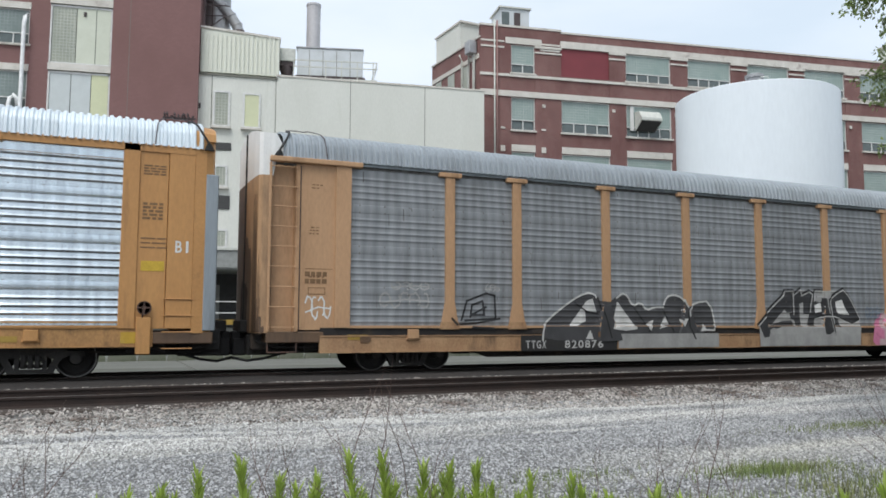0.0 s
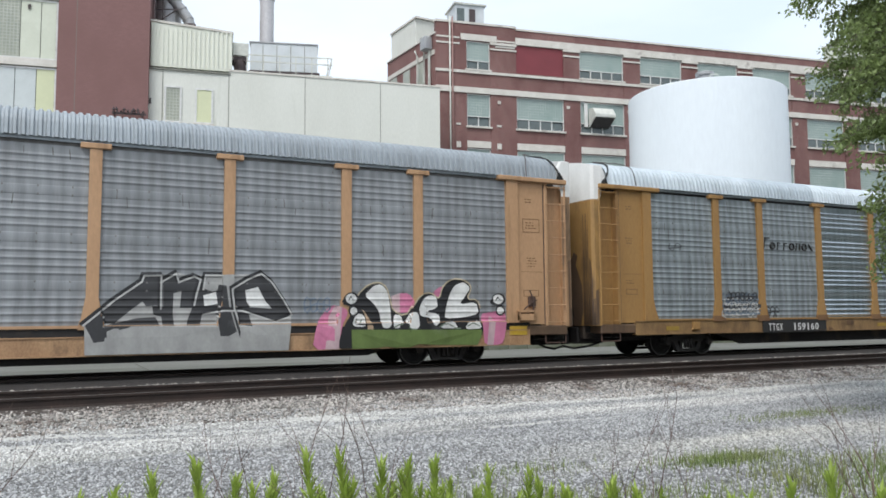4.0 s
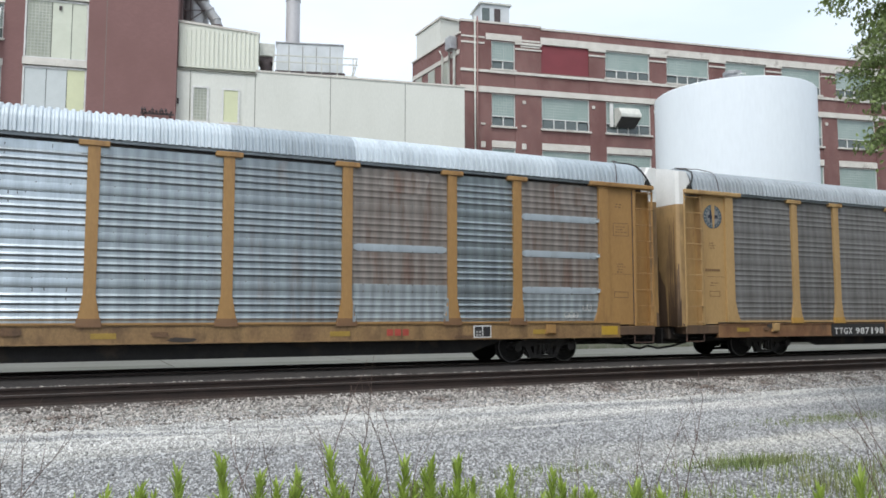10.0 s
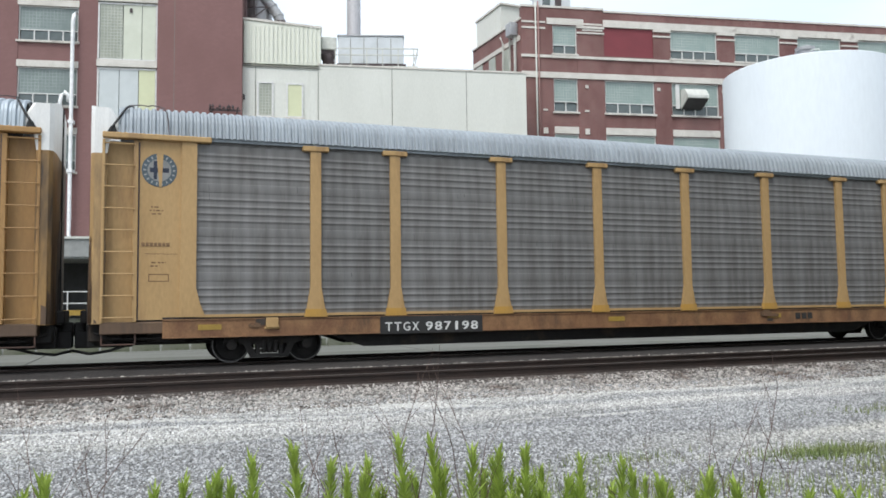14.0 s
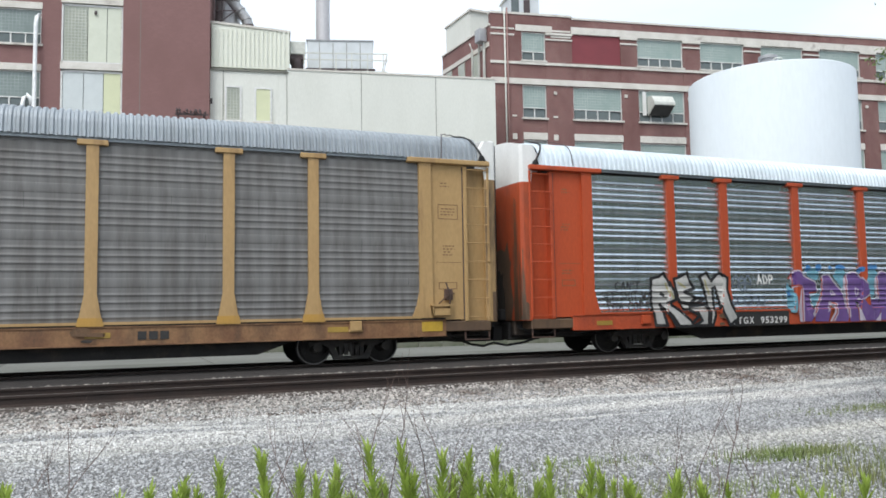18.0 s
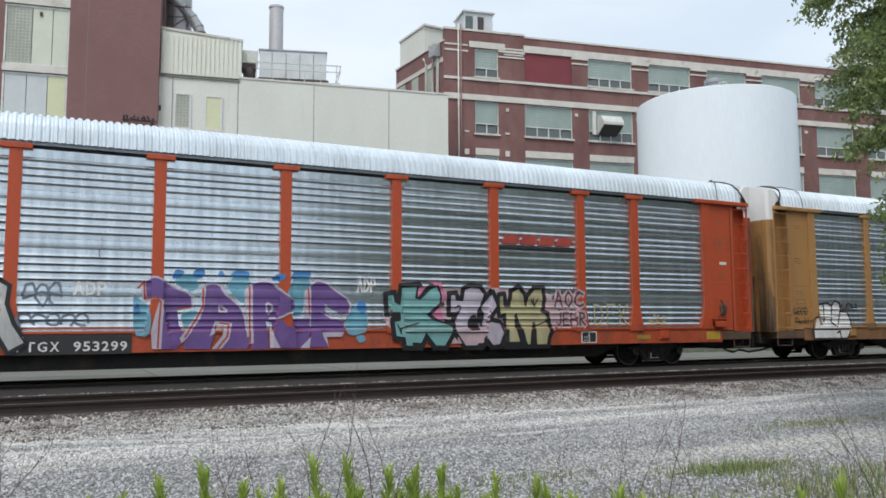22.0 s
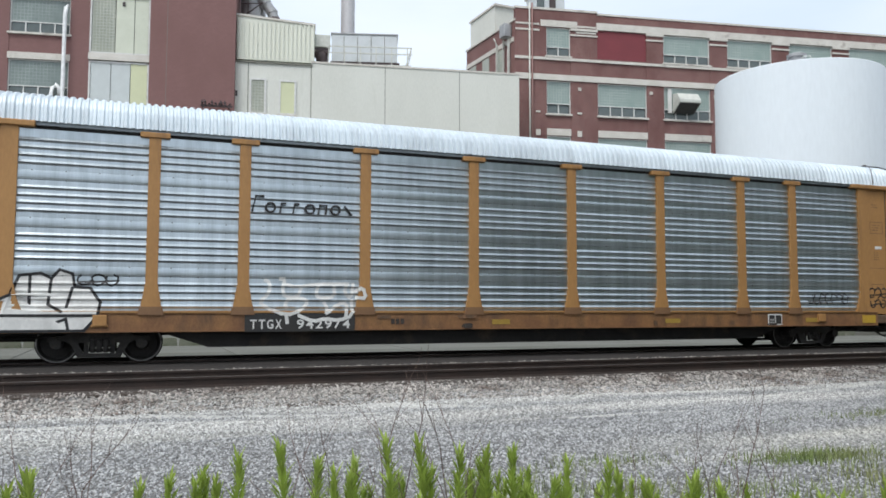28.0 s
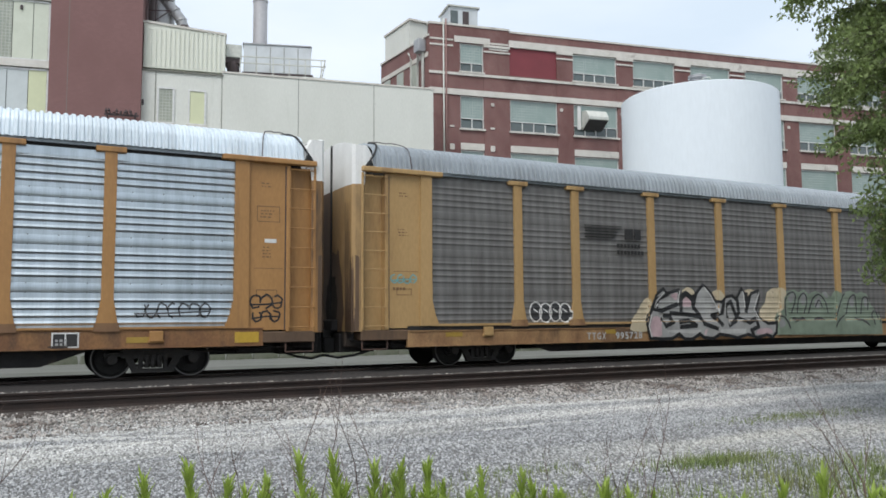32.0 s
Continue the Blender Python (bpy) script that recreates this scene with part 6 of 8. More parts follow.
INK = {n: spray("spray_" + n, c) for n, c in {
    "black": (0.018, 0.018, 0.02), "char": (0.04, 0.04, 0.043), "maroon": (0.11, 0.045, 0.055), "slate": (0.066, 0.066, 0.07), "smoke": (0.60, 0.60, 0.585), "red": (0.42, 0.07, 0.05), "cream": (0.55, 0.47, 0.33), "moss": (0.20, 0.25, 0.19), "ash": (0.25, 0.255, 0.25), "white": (0.74, 0.74, 0.72), "grey": (0.36, 0.36, 0.35), "silver": (0.50, 0.50, 0.485), "purple": (0.15, 0.08, 0.26), "cyan": (0.15, 0.36, 0.46), "blue": (0.05, 0.20, 0.45), "pink": (0.60, 0.20, 0.33), "green": (0.14, 0.20, 0.06),
    "teal": (0.20, 0.42, 0.41), "lilac": (0.50, 0.45, 0.53), "khaki": (0.44, 0.40, 0.23), "rose": (0.55, 0.40, 0.42), "peach": (0.50, 0.36, 0.24), "steel": (0.15, 0.19, 0.24), "yellow": (0.55, 0.35, 0.04)}.items()}


def piece(car, text, box4, fill, w, line=None, halo=None, slant=0.0, wave=0.0, base=0.0, label="", glow=0.1, shade=None, round_off=0):
    """Layered sprayed letters: halo, dark outline, coloured fill."""
    s = [rounded(q, round_off) for q in letters(text, *box4, slant=slant, wave=wave)]
    if halo:
        paint_layer(car, "graffiti_halo", s, w + 2.4 * glow, INK[halo], base + 0.001)
    if shade:
        paint_layer(car, "graffiti_shade", s, w + glow, INK[shade], base + 0.0025, (0.07, -0.06))
    if line:
        paint_layer(car, "graffiti_outline", s, w + glow, INK[line], base + 0.005)
    paint_layer(car, "graffiti_fill", s, w, INK[fill], base + 0.009, (0, 0), label)


def scribble(car, x0, x1, z0, z1, ink, w, seed, label="", lift=0.002, loops=5):
    """A looping hand-drawn tag of no letters."""
    r = random.Random(seed)
    lines = []
    for k in range(loops):
        cx, cz = x0 + (x1 - x0) * (k + 0.5) / loops, (z0 + z1) / 2
        rx, rz = (x1 - x0) / loops * 0.6, (z1 - z0) / 2
        a0, turns = r.uniform(0, 6), r.uniform(3.2, 6.0)
        lines.append([(cx + rx * math.cos(a0 + turns * i / 9) * r.uniform(0.7, 1), cz + rz * math.sin(a0 + turns * i / 9) * r.uniform(0.75, 1)) for i in range(10)])
    lines.append([(x0, z0 + (z1 - z0) * 0.3), ((x0 + x1) / 2, z0 + (z1 - z0) * r.uniform(0.3, 0.6)), (x1, z0 + (z1 - z0) * 0.45)])
    paint_layer(car, "graffiti_tag", lines, w, INK[ink], lift, (0, 0), label)


def ring_of(x, z, rx, rz, n=16):
    return [(x + rx * math.cos(math.tau * k / n), z + rz * math.sin(math.tau * k / n)) for k in range(n)]


def soft(shape):
    """A closed outline with its corners cut once."""
    s = shape + shape[:1]
    return [q for (ax, az), (bx, bz) in zip(s, s[1:]) for q in ((ax * 0.8 + bx * 0.2, az * 0.8 + bz * 0.2), (ax * 0.2 + bx * 0.8, az * 0.2 + bz * 0.8))]


@functools.lru_cache(None)
def glyph(ch):
    """One letter or figure, half a metre tall, drawn narrow."""
    cu = bpy.data.curves.new("letter", "FONT")
    cu.body, cu.size, cu.extrude, cu.resolution_u, cu.offset = ch, 0.5, 0.003, 3, 0.008
    tmp = new("letter_source", cu)
    bpy.context.view_layer.update()
    data = bpy.data.meshes.new_from_object(tmp.evaluated_get(bpy.context.evaluated_depsgraph_get()))
    bpy.data.objects.remove(tmp)
    data.materials.clear()
    xs, zs = [v.co.x for v in data.vertices], [v.co.y for v in data.vertices]
    return data, min(xs), max(xs), min(zs), max(zs)


def lettering(car, text, x0, x1, z, high, mat, y):
    """Stencilled characters, one to a cell between x0 and x1."""
    cell = (x1 - x0) / len(text)
    for k, ch in enumerate(text):
        data, a, b, c, d = glyph(ch)
        wide = cell * (0.3 if ch in "1I" else 0.78)
        sx, sz = wide / (b - a), high / (d - c)
        m = pose(x0 + (k + 0.5) * cell - wide / 2, y, z, 90) @ Matrix(((sx, 0, 0, -a * sx), (0, sz, 0, -c * sz), (0, 0, 1, 0), (0, 0, 0, 1)))
        part("letter", data, mat, car, m)


def bars(car, name, x, z, y, widths, gap, h, mat, lines=1, pitch=0.1):
    bm = bmesh.new()
    for ln in range(lines):
        q = x
        for w in widths[ln % len(widths):] + widths[:ln % len(widths)]:
            box(bm, q, q + w, y - 0.003, y + 0.002, z - ln * pitch, z - ln * pitch + h)
            q += w + gap
    ob = part(name, bm, mat, car)
    ob["kind"] = "stuff"
    return ob


def sill_patch(car, x0, x1, mark, number, high=0.23, mat=None, drop=0.0):
    """mark, number: the characters with the x at which they begin and end."""
    part("number_patch", boxes((x0, x1, -1.494, -1.47, 0.645 - drop, 1.06 - drop)), BLACK_PATCH, car, None, "black painted number patch")
    for text, a, b in (mark, number):
        lettering(car, text, a, b, 0.71 - drop, high, mat or STENCIL_WHITE, -1.498)


def reflectors(car, seed, mat=None):
    r = random.Random(seed)
    for k in range(5):
        x = -11.5 + k * 5.2 + r.uniform(-0.3, 0.3)
        part("reflector", boxes((x, x + 0.5, -1.479, -1.468, 0.78, 0.90)), mat or YELLOW_TAPE, car)
    part("warning_plate", boxes((11.75, 12.3, -1.482, -1.47, 0.74, 0.98)), INK["yellow"], car)


def small_print(car, x, z, y, wide, lines, mat, r):
    """Faded lines of small stencilling, as plain bars."""
    bm = bmesh.new()
    for ln in range(lines):
        q, end = x + r.uniform(0, 0.06), x + wide * r.uniform(0.6, 1.0)
        while q < end:
            w = r.uniform(0.03, 0.09)
            box(bm, q, min(q + w, end), y - 0.003, y + 0.002, z - ln * 0.075, z - ln * 0.075 + 0.03)
            q += w + r.uniform(0.02, 0.05)
    part("stencil", bm, mat, car)["kind"] = "stuff"


def print_frame(car, x, z, y, w, h, mat):
    t = 0.018
    part("stencil_frame", boxes((x, x + w, y - 0.003, y + 0.002, z, z + t), (x, x + w, y - 0.003, y + 0.002, z + h, z + h + t), (x, x + t, y - 0.003, y + 0.002, z + t, z + h), (x + w - t, x + w, y - 0.003, y + 0.002, z + t, z + h)), mat, car)


def panel_marks(car, sx, mat, seed):
    r = random.Random(seed)
    x, y = (12.15 if sx > 0 else -12.8), -1.441
    small_print(car, x + 0.15, 4.45, y, 0.3, 2, mat, r)
    if sx > 0:
        print_frame(car, x + 0.08, 3.55, y, 0.55, 0.36, mat)
        small_print(car, x + 0.14, 3.8, y, 0.42, 3, mat, r)
        small_print(car, x + 0.18, 2.8 + r.uniform(-0.2, 0.15), y, 0.36, 4, mat, r)
        print_frame(car, x + 0.08, 1.78, y, 0.5, 0.16, mat)
    else:
        small_print(car, x + 0.1, 3.45 + r.uniform(-0.2, 0.2), y, 0.35, 3, mat, r)
        small_print(car, x + 0.1, 2.25, y, 0.4, 2, mat, r)
        print_frame(car, x + 0.1, 1.85, y, 0.42, 0.15, mat)
    part("panel_crease", boxes((x + 0.02, x + 0.7, y - 0.002, y + 0.002, 2.45, 2.462)), mat, car)


for n, c in enumerate(CARS):
    reflectors(c, n)
    for sx in (-1, 1):
        if not (n == 0 and sx == 1):
            panel_marks(c, sx, STENCIL_DARK, n * 2 + sx)

# grime on the sills and lower ends, in patches of its own shape
GRIME = surface("brown_grime", (0.15, 0.085, 0.045), (0.10, 0.06, 0.035), 3, rough=0.8, fine=25, fine_amount=0.3, third=(0.24, 0.11, 0.045), third_scale=2.5)
SOOT = surface("black_soot", (0.06, 0.048, 0.04), (0.04, 0.033, 0.029), 3, rough=0.9, fine=25, fine_amount=0.3)
for n, c in enumerate(CARS[1:]):
    r = random.Random(70 + n)
    for k in range(6):
        x, w, h = r.uniform(-12.2, 11.2), r.uniform(0.15, 0.7), r.uniform(0.06, 0.2)
        z = r.choice((0.68, 1.04 - h, 0.8))
        blob_layer(c, "sill_stain", [rough_outline(x, x + w, z, z + h, 14, 0.35, 100 * n + k)], GRIME if k % 3 else SOOT, 0.0004 + 0.0001 * k)

DRIP = surface("dark_drip", (0.135, 0.132, 0.13), (0.10, 0.097, 0.094), 4, rough=0.8, fine_amount=0.2)


def drips(car, x0, x1, n, seed):
    """Thin dark runs below the rivets of the side sheets."""
    r = random.Random(seed)
    bm = bmesh.new()
    for k in range(n):
        x = x0 + (x1 - x0) * (k + r.uniform(0.1, 0.9)) / n
        if min(abs(x - p) for p in POSTS) < 0.3:
            continue
        z = r.choice((1.86, 2.03, 2.86, 3.03, 3.86, 4.03, 4.85)) + r.uniform(-0.03, 0.03)
        band(bm, [(x, z), (x + r.uniform(-0.02, 0.02), z - r.uniform(0.06, 0.34))], r.uniform(0.012, 0.026))
    part("drip_stains", lay(bm, 0.0006, sheet_relief(car)), DRIP, car, None, "thin dark runs of dirt")["kind"] = "stuff"


for car_number, x0, x1, n in ((1, -11.5, 11.5, 70), (2, -11.5, -1.6, 60), (3, -11.5, 11.5, 60), (6, -11.5, 11.5, 50), (4, -11.5, 11.5, 24)):
    drips(CARS[car_number], x0, x1, n, 300 + car_number)


def door_soot(car, sx, seed):
    """Brake dust and soot caught beside the seam of a car's end doors."""
    for k, (wide, tall, mat) in enumerate(((0.9, 2.4, DARK_BROWN), (0.5, 1.5, SOOT))):
        pts = rough_outline(-wide * 1.15, wide * 0.95, 0.95 - tall * 0.6, 0.95 + tall, 26, 0.3, seed + k)
        bm = bmesh.new()
        bm.faces.new([bm.verts.new((sx * (13.934 + 0.002 * k), max(-1.0, y), max(0.96, z))) for y, z in pts])
        bmesh.ops.dissolve_degenerate(bm, dist=1e-4, edges=bm.edges)
        part("soot_stain", bm, mat, car, None, "dark soot on the end doors")
    r = random.Random(seed)
    edge = ((13.665, 1.465), (13.815, 1.462), (13.892, 1.374), (13.921, 1.0))
    ys = [v[1] for v in edge[::-1]]
    xs = [v[0] for v in edge[::-1]]
    bm = bmesh.new()
    for k in range(150):
        y = 1.0 + 0.462 * r.random()
        w, top = r.uniform(0.006, 0.02), 0.97 + min(2.6, r.expovariate(1.3)) * (1.25 if y < 1.3 else 0.7)
        row = [(sx * (float(np.interp(v, ys, xs)) + 0.003), -v) for v in (y, min(1.464, y + w))]
        bm.faces.new([bm.verts.new((x, v, z)) for (x, v), z in zip((row[0], row[1], row[1], row[0]), (0.965, 0.965, top, top + r.uniform(-0.1, 0.1)))])
    part("soot_film", bm, DARK_BROWN, car, None, "brown soot runs on the door's curved edge")["kind"] = "stuff"


for n, c in enumerate(CARS[1:]):
    for sx in (-1, 1):
        door_soot(c, sx, 500 + 7 * n + sx)

NAVY = plain("navy_paint", (0.014, 0.022, 0.045), 0.5)
C0, C1, C2, C3, C4, C5, C6 = CARS

# grey car with three large pieces
sill_patch(C1, -7.0, -3.95, ("TTGX", -6.88, -6.22), ("820876", -5.68, -4.4), 0.21, INK["silver"], 0.19)
blob_layer(C1, "sill_overspray", [[(-3.9, 0.5), (-0.3, 0.5), (-0.3, 0.9), (-3.9, 0.9)], [(1.3, 0.5), (5.66, 0.5), (5.68, 0.86), (1.3, 0.86)]], INK["grey"], 0.0035, "greyed sill under the graffiti")
body = [(-6.34, 0.74), (-6.32, 1.04), (-6.17, 1.27), (-5.44, 1.78), (-4.93, 2.03), (-4.64, 1.99), (-4.59, 1.85), (-4.3, 1.78), (-4.11, 1.79), (-3.87, 1.97), (-3.72, 2.04), (-3.54, 1.97), (-3.36, 1.66), (-3.09, 1.79), (-2.88, 1.55), (-2.6, 1.65), (-2.28, 1.65), (-2.23, 1.88), (-1.92, 2.03), (-1.59, 1.94), (-1.43, 1.66), (-1.1, 1.8), (-0.55, 1.86), (-0.35, 0.98), (-0.77, 0.98), (-1.04, 0.83), (-1.2, 0.69), (-1.53, 0.69), (-1.8, 0.76), (-2.06, 0.69), (-2.48, 0.69), (-2.69, 0.76), (-2.84, 0.69), (-3.44, 0.69), (-3.65, 0.74), (-4.08, 0.69)]
blob_layer(C1, "graffiti_body", [soft(body)], INK["slate"], 0.003, "charcoal sprayed letters with white outlines")
edges = [[(-6.34, 0.74), (-6.32, 1.04), (-6.17, 1.27), (-5.44, 1.78), (-4.93, 2.03), (-4.64, 1.99), (-4.59, 1.89)], [(-3.91, 1.89), (-3.72, 2.03), (-3.54, 1.97), (-3.36, 1.66), (-3.09, 1.79), (-2.88, 1.55), (-2.6, 1.65), (-2.28, 1.65)], [(-2.26, 1.73), (-2.16, 1.95), (-1.92, 2.02), (-1.59, 1.94), (-1.43, 1.66)], [(-1.37, 1.41), (-1.38, 1.61), (-1.1, 1.8), (-0.55, 1.86), (-0.35, 0.98), (-0.88, 1.01)]]
paint_layer(C1, "graffiti_outline", [rounded(e, 1) for e in edges], 0.05, INK["smoke"], 0.007)
fills = [[(-4.71, 1.87), (-4.92, 1.79), (-5.49, 1.11), (-5.24, 1.11), (-4.94, 1.25), (-4.96, 1.51), (-4.58, 1.47)], [(-4.99, 0.76), (-4.84, 1.01), (-4.73, 0.76)], [(-4.09, 1.03), (-3.89, 1.8), (-3.23, 1.03), (-3.65, 0.98)], [(-2.97, 1.15), (-2.64, 1.3), (-2.77, 0.98)], [(-2.48, 1.03), (-2.23, 1.4), (-2.09, 1.13)], [(-1.72, 1.31), (-1.45, 1.33), (-1.59, 1.08)], [(-0.99, 0.96), (-0.85, 1.19), (-0.77, 0.98)]]
blob_layer(C1, "graffiti_fill", fills, INK["smoke"], 0.006)
paint_layer(C1, "graffiti_line", [[(-4.55, 1.9), (-4.3, 1.3), (-4.15, 0.8)], [(-3.3, 1.6), (-2.95, 1.2), (-2.75, 0.8)], [(-2.3, 1.6), (-2.15, 1.3), (-1.9, 0.8)], [(-1.45, 1.5), (-1.4, 1.1), (-1.2, 0.75)], [(-5.3, 1.75), (-4.9, 1.5), (-4.55, 1.45)]], 0.05, INK["black"], 0.008)
scribble(C1, -1.75, -1.55, 1.4, 1.6, "white", 0.025, 5, loops=2)
blob_layer(C1, "graffiti_fill", [[(1.28, 1.14), (2.39, 2.08), (2.46, 2.18), (2.78, 2.19), (3.16, 2.27), (3.5, 2.17), (3.71, 2.23), (4.12, 2.24), (4.99, 2.27), (5.33, 2.03), (5.75, 1.33), (5.71, 0.94), (5.66, 0.49), (1.3, 0.56)]], INK["grey"], 0.002, "greyed ground under the black letters")
strokes = [[(1.28, 1.13), (1.86, 1.65), (2.4, 2.05), (2.44, 2.23), (2.85, 2.24), (2.85, 1.55), (2.5, 1.53), (2.43, 1.63), (2.22, 1.47), (1.87, 1.16), (2.32, 1.27), (2.7, 1.29), (2.8, 1.1), (2.89, 0.92), (2.67, 0.84), (2.38, 0.95), (1.87, 0.81), (1.47, 0.76), (1.37, 0.97)], [(2.85, 2.08), (3.12, 2.27), (3.19, 2.06), (3.47, 2.2), (3.6, 2.11), (3.53, 1.77), (3.48, 1.49), (3.21, 1.49), (3.24, 1.87), (3.07, 1.81), (3.06, 1.37), (3.12, 0.9), (2.88, 0.92), (2.82, 1.3), (2.66, 1.34), (2.63, 1.53), (2.86, 1.53)]]
strokes += [[(3.67, 2.2), (3.79, 2.18), (3.71, 1.93), (3.91, 1.85), (4.02, 1.88), (4.05, 2.02), (4.21, 1.99), (4.27, 1.53), (4.45, 0.95), (4.28, 0.85), (4.09, 0.85), (4.0, 1.36), (3.69, 1.34), (3.6, 0.87), (3.31, 0.89), (3.38, 1.23), (3.5, 1.57)], [(4.36, 1.91), (4.62, 2.16), (5.02, 2.28), (5.26, 2.12), (5.54, 1.73), (5.74, 1.36), (5.6, 1.22), (5.36, 1.16), (4.86, 1.31), (4.74, 1.33), (4.89, 0.81), (4.71, 0.76), (4.52, 0.81), (4.36, 1.36), (4.3, 1.64)]]
blob_layer(C1, "graffiti_body", strokes, INK["char"], 0.004, "charcoal sprayed angular letters with white outlines")
blob_layer(C1, "graffiti_fill", [[(4.65, 1.89), (4.94, 1.97), (5.12, 1.64), (5.27, 1.47), (4.77, 1.5), (4.68, 1.64)], [(3.71, 1.77), (3.99, 1.85), (4.03, 1.58), (3.74, 1.53)]], INK["white"], 0.007)
edges = [[(1.26, 1.12), (1.86, 1.65), (2.41, 2.06), (2.45, 2.19), (2.81, 2.2), (2.81, 1.47)], [(2.8, 2.05), (3.12, 2.25), (3.18, 2.06), (3.51, 2.19), (3.65, 2.12), (3.56, 1.77), (3.52, 1.55)], [(3.71, 1.9), (3.76, 2.22), (4.12, 2.22)], [(4.57, 0.92), (4.39, 1.47), (4.34, 1.91), (4.71, 2.14), (5.02, 2.28), (5.26, 2.09), (5.57, 1.64), (5.75, 1.33)], [(3.72, 1.34), (4.13, 1.42), (4.59, 1.42), (5.0, 1.28), (5.36, 1.16), (5.69, 1.27)]]
paint_layer(C1, "graffiti_shade", edges, 0.085, INK["black"], 0.0075, (-0.03, 0.04))
paint_layer(C1, "graffiti_outline", edges, 0.04, INK["silver"], 0.010)
clouds = [[(6.24, 0.49), (6.34, 1.07), (6.5, 1.33), (6.74, 1.56), (7.07, 1.47), (7.13, 1.35), (6.97, 1.04), (6.9, 0.49)], [(8.31, 1.77), (8.61, 1.86), (8.82, 1.83), (8.93, 1.65), (8.82, 1.35), (8.5, 1.35), (8.34, 1.41)], [(9.42, 1.84), (9.61, 1.99), (9.76, 2.03), (9.71, 1.75), (9.6, 1.65)], [(10.86, 1.31), (11.24, 1.37), (11.56, 1.4), (11.67, 1.24), (11.58, 0.7), (11.49, 0.49), (10.95, 0.49), (10.93, 0.87)]]
blob_layer(C1, "graffiti_cloud", [soft(q) for q in clouds], INK["pink"], 0.002, "pink sprayed cloud")
blob_layer(C1, "graffiti_cloud", [[(6.56, 0.49), (6.66, 1.27), (6.81, 1.53), (6.97, 1.5), (6.94, 1.01), (6.9, 0.49)], [(8.31, 1.77), (8.54, 1.85), (8.54, 1.35), (8.34, 1.41)], [(11.03, 0.49), (11.12, 1.25), (11.31, 1.15), (11.22, 0.49)]], INK["rose"], 0.004)
body = [(6.9, 0.49), (6.9, 0.72), (7.03, 1.06), (7.2, 1.32), (7.14, 1.53), (7.33, 1.65), (7.47, 1.88), (7.69, 2.06), (7.97, 2.13), (8.17, 2.01), (8.27, 1.71), (8.34, 1.41), (8.67, 1.26), (8.89, 1.53), (9.0, 1.71), (9.18, 1.84), (9.42, 1.87), (9.6, 1.72), (9.68, 1.78), (9.72, 1.99), (9.91, 2.18), (10.17, 2.25), (10.5, 2.16), (10.61, 2.0), (10.45, 1.69), (10.79, 1.69), (10.86, 1.47), (10.82, 1.19), (10.93, 0.9), (10.85, 0.71), (7.16, 0.49)]
blob_layer(C1, "graffiti_body", [soft(body)], INK["black"], 0.006, "white bubble letters with black edges over a green base")
paint_layer(C1, "graffiti_outline", [rounded(body[4:27], 1)], 0.035, INK["cream"], 0.008)
fills = [[(7.57, 1.79), (7.83, 2.03), (8.03, 2.07), (8.2, 1.89), (8.27, 1.53), (8.3, 1.08), (8.2, 0.96), (8.02, 1.0), (7.99, 1.35), (7.83, 1.59)], [(7.23, 1.03), (7.3, 1.3), (7.46, 1.35), (7.6, 1.26), (7.6, 1.0)], [(8.37, 1.32), (8.57, 1.29), (8.64, 0.99), (8.33, 0.96)], [(8.67, 1.14), (8.85, 1.38), (9.01, 1.35), (9.06, 0.95), (8.71, 0.96)]]
fills += [[(9.03, 1.47), (9.14, 1.68), (9.39, 1.81), (9.57, 1.75), (9.6, 1.47), (9.25, 1.38), (9.63, 1.32), (9.67, 1.13), (9.48, 0.98), (9.41, 1.22), (9.06, 1.26)], [(9.82, 1.41), (9.94, 1.81), (10.09, 2.06), (10.38, 2.16), (10.57, 2.0), (10.41, 1.78), (10.23, 1.56), (10.75, 1.63), (10.82, 1.31), (10.33, 1.22), (9.81, 1.19)], [(9.63, 0.95), (9.78, 1.1), (10.04, 1.13), (10.18, 0.94)], [(10.36, 0.91), (10.48, 1.12), (10.78, 1.15), (10.89, 0.93)]]
blob_layer(C1, "graffiti_fill", [soft(q) for q in fills], INK["white"], 0.010)
blob_layer(C1, "graffiti_fill", [soft([(7.5, 1.47), (7.62, 1.35), (7.79, 1.06), (7.79, 0.85), (7.65, 0.85), (7.62, 1.26)])], INK["peach"], 0.010)
blob_layer(C1, "graffiti_base", [[(7.21, 0.95), (10.87, 0.9), (10.85, 0.71), (10.73, 0.5), (9.62, 0.52), (9.02, 0.56), (8.77, 0.49), (8.36, 0.49), (8.12, 0.52), (7.92, 0.49), (7.23, 0.49)]], INK["green"], 0.013, "dark green sprayed lower edge")
drops = [[(x - 0.09, 0.95), (x - 0.07, 0.82), (x, 0.76), (x + 0.06, 0.84), (x + 0.07, 0.95)] for x in (7.72, 8.72, 9.48, 10.3)]
blob_layer(C1, "graffiti_drop", [soft(q) for q in drops], INK["black"], 0.016)
wave = [(x, 1.0 + 0.07 * math.sin(9 * x)) for x in (8.36, 8.48, 8.6, 8.72, 8.84, 8.96)]
paint_layer(C1, "graffiti_line", [wave, [(x + 1.27, z) for x, z in wave], [(10.45, 1.0), (10.6, 1.08), (10.8, 1.0)], [(7.3, 1.12), (7.36, 1.2)], [(7.44, 1.1), (7.5, 1.18)]], 0.03, INK["moss"], 0.016)
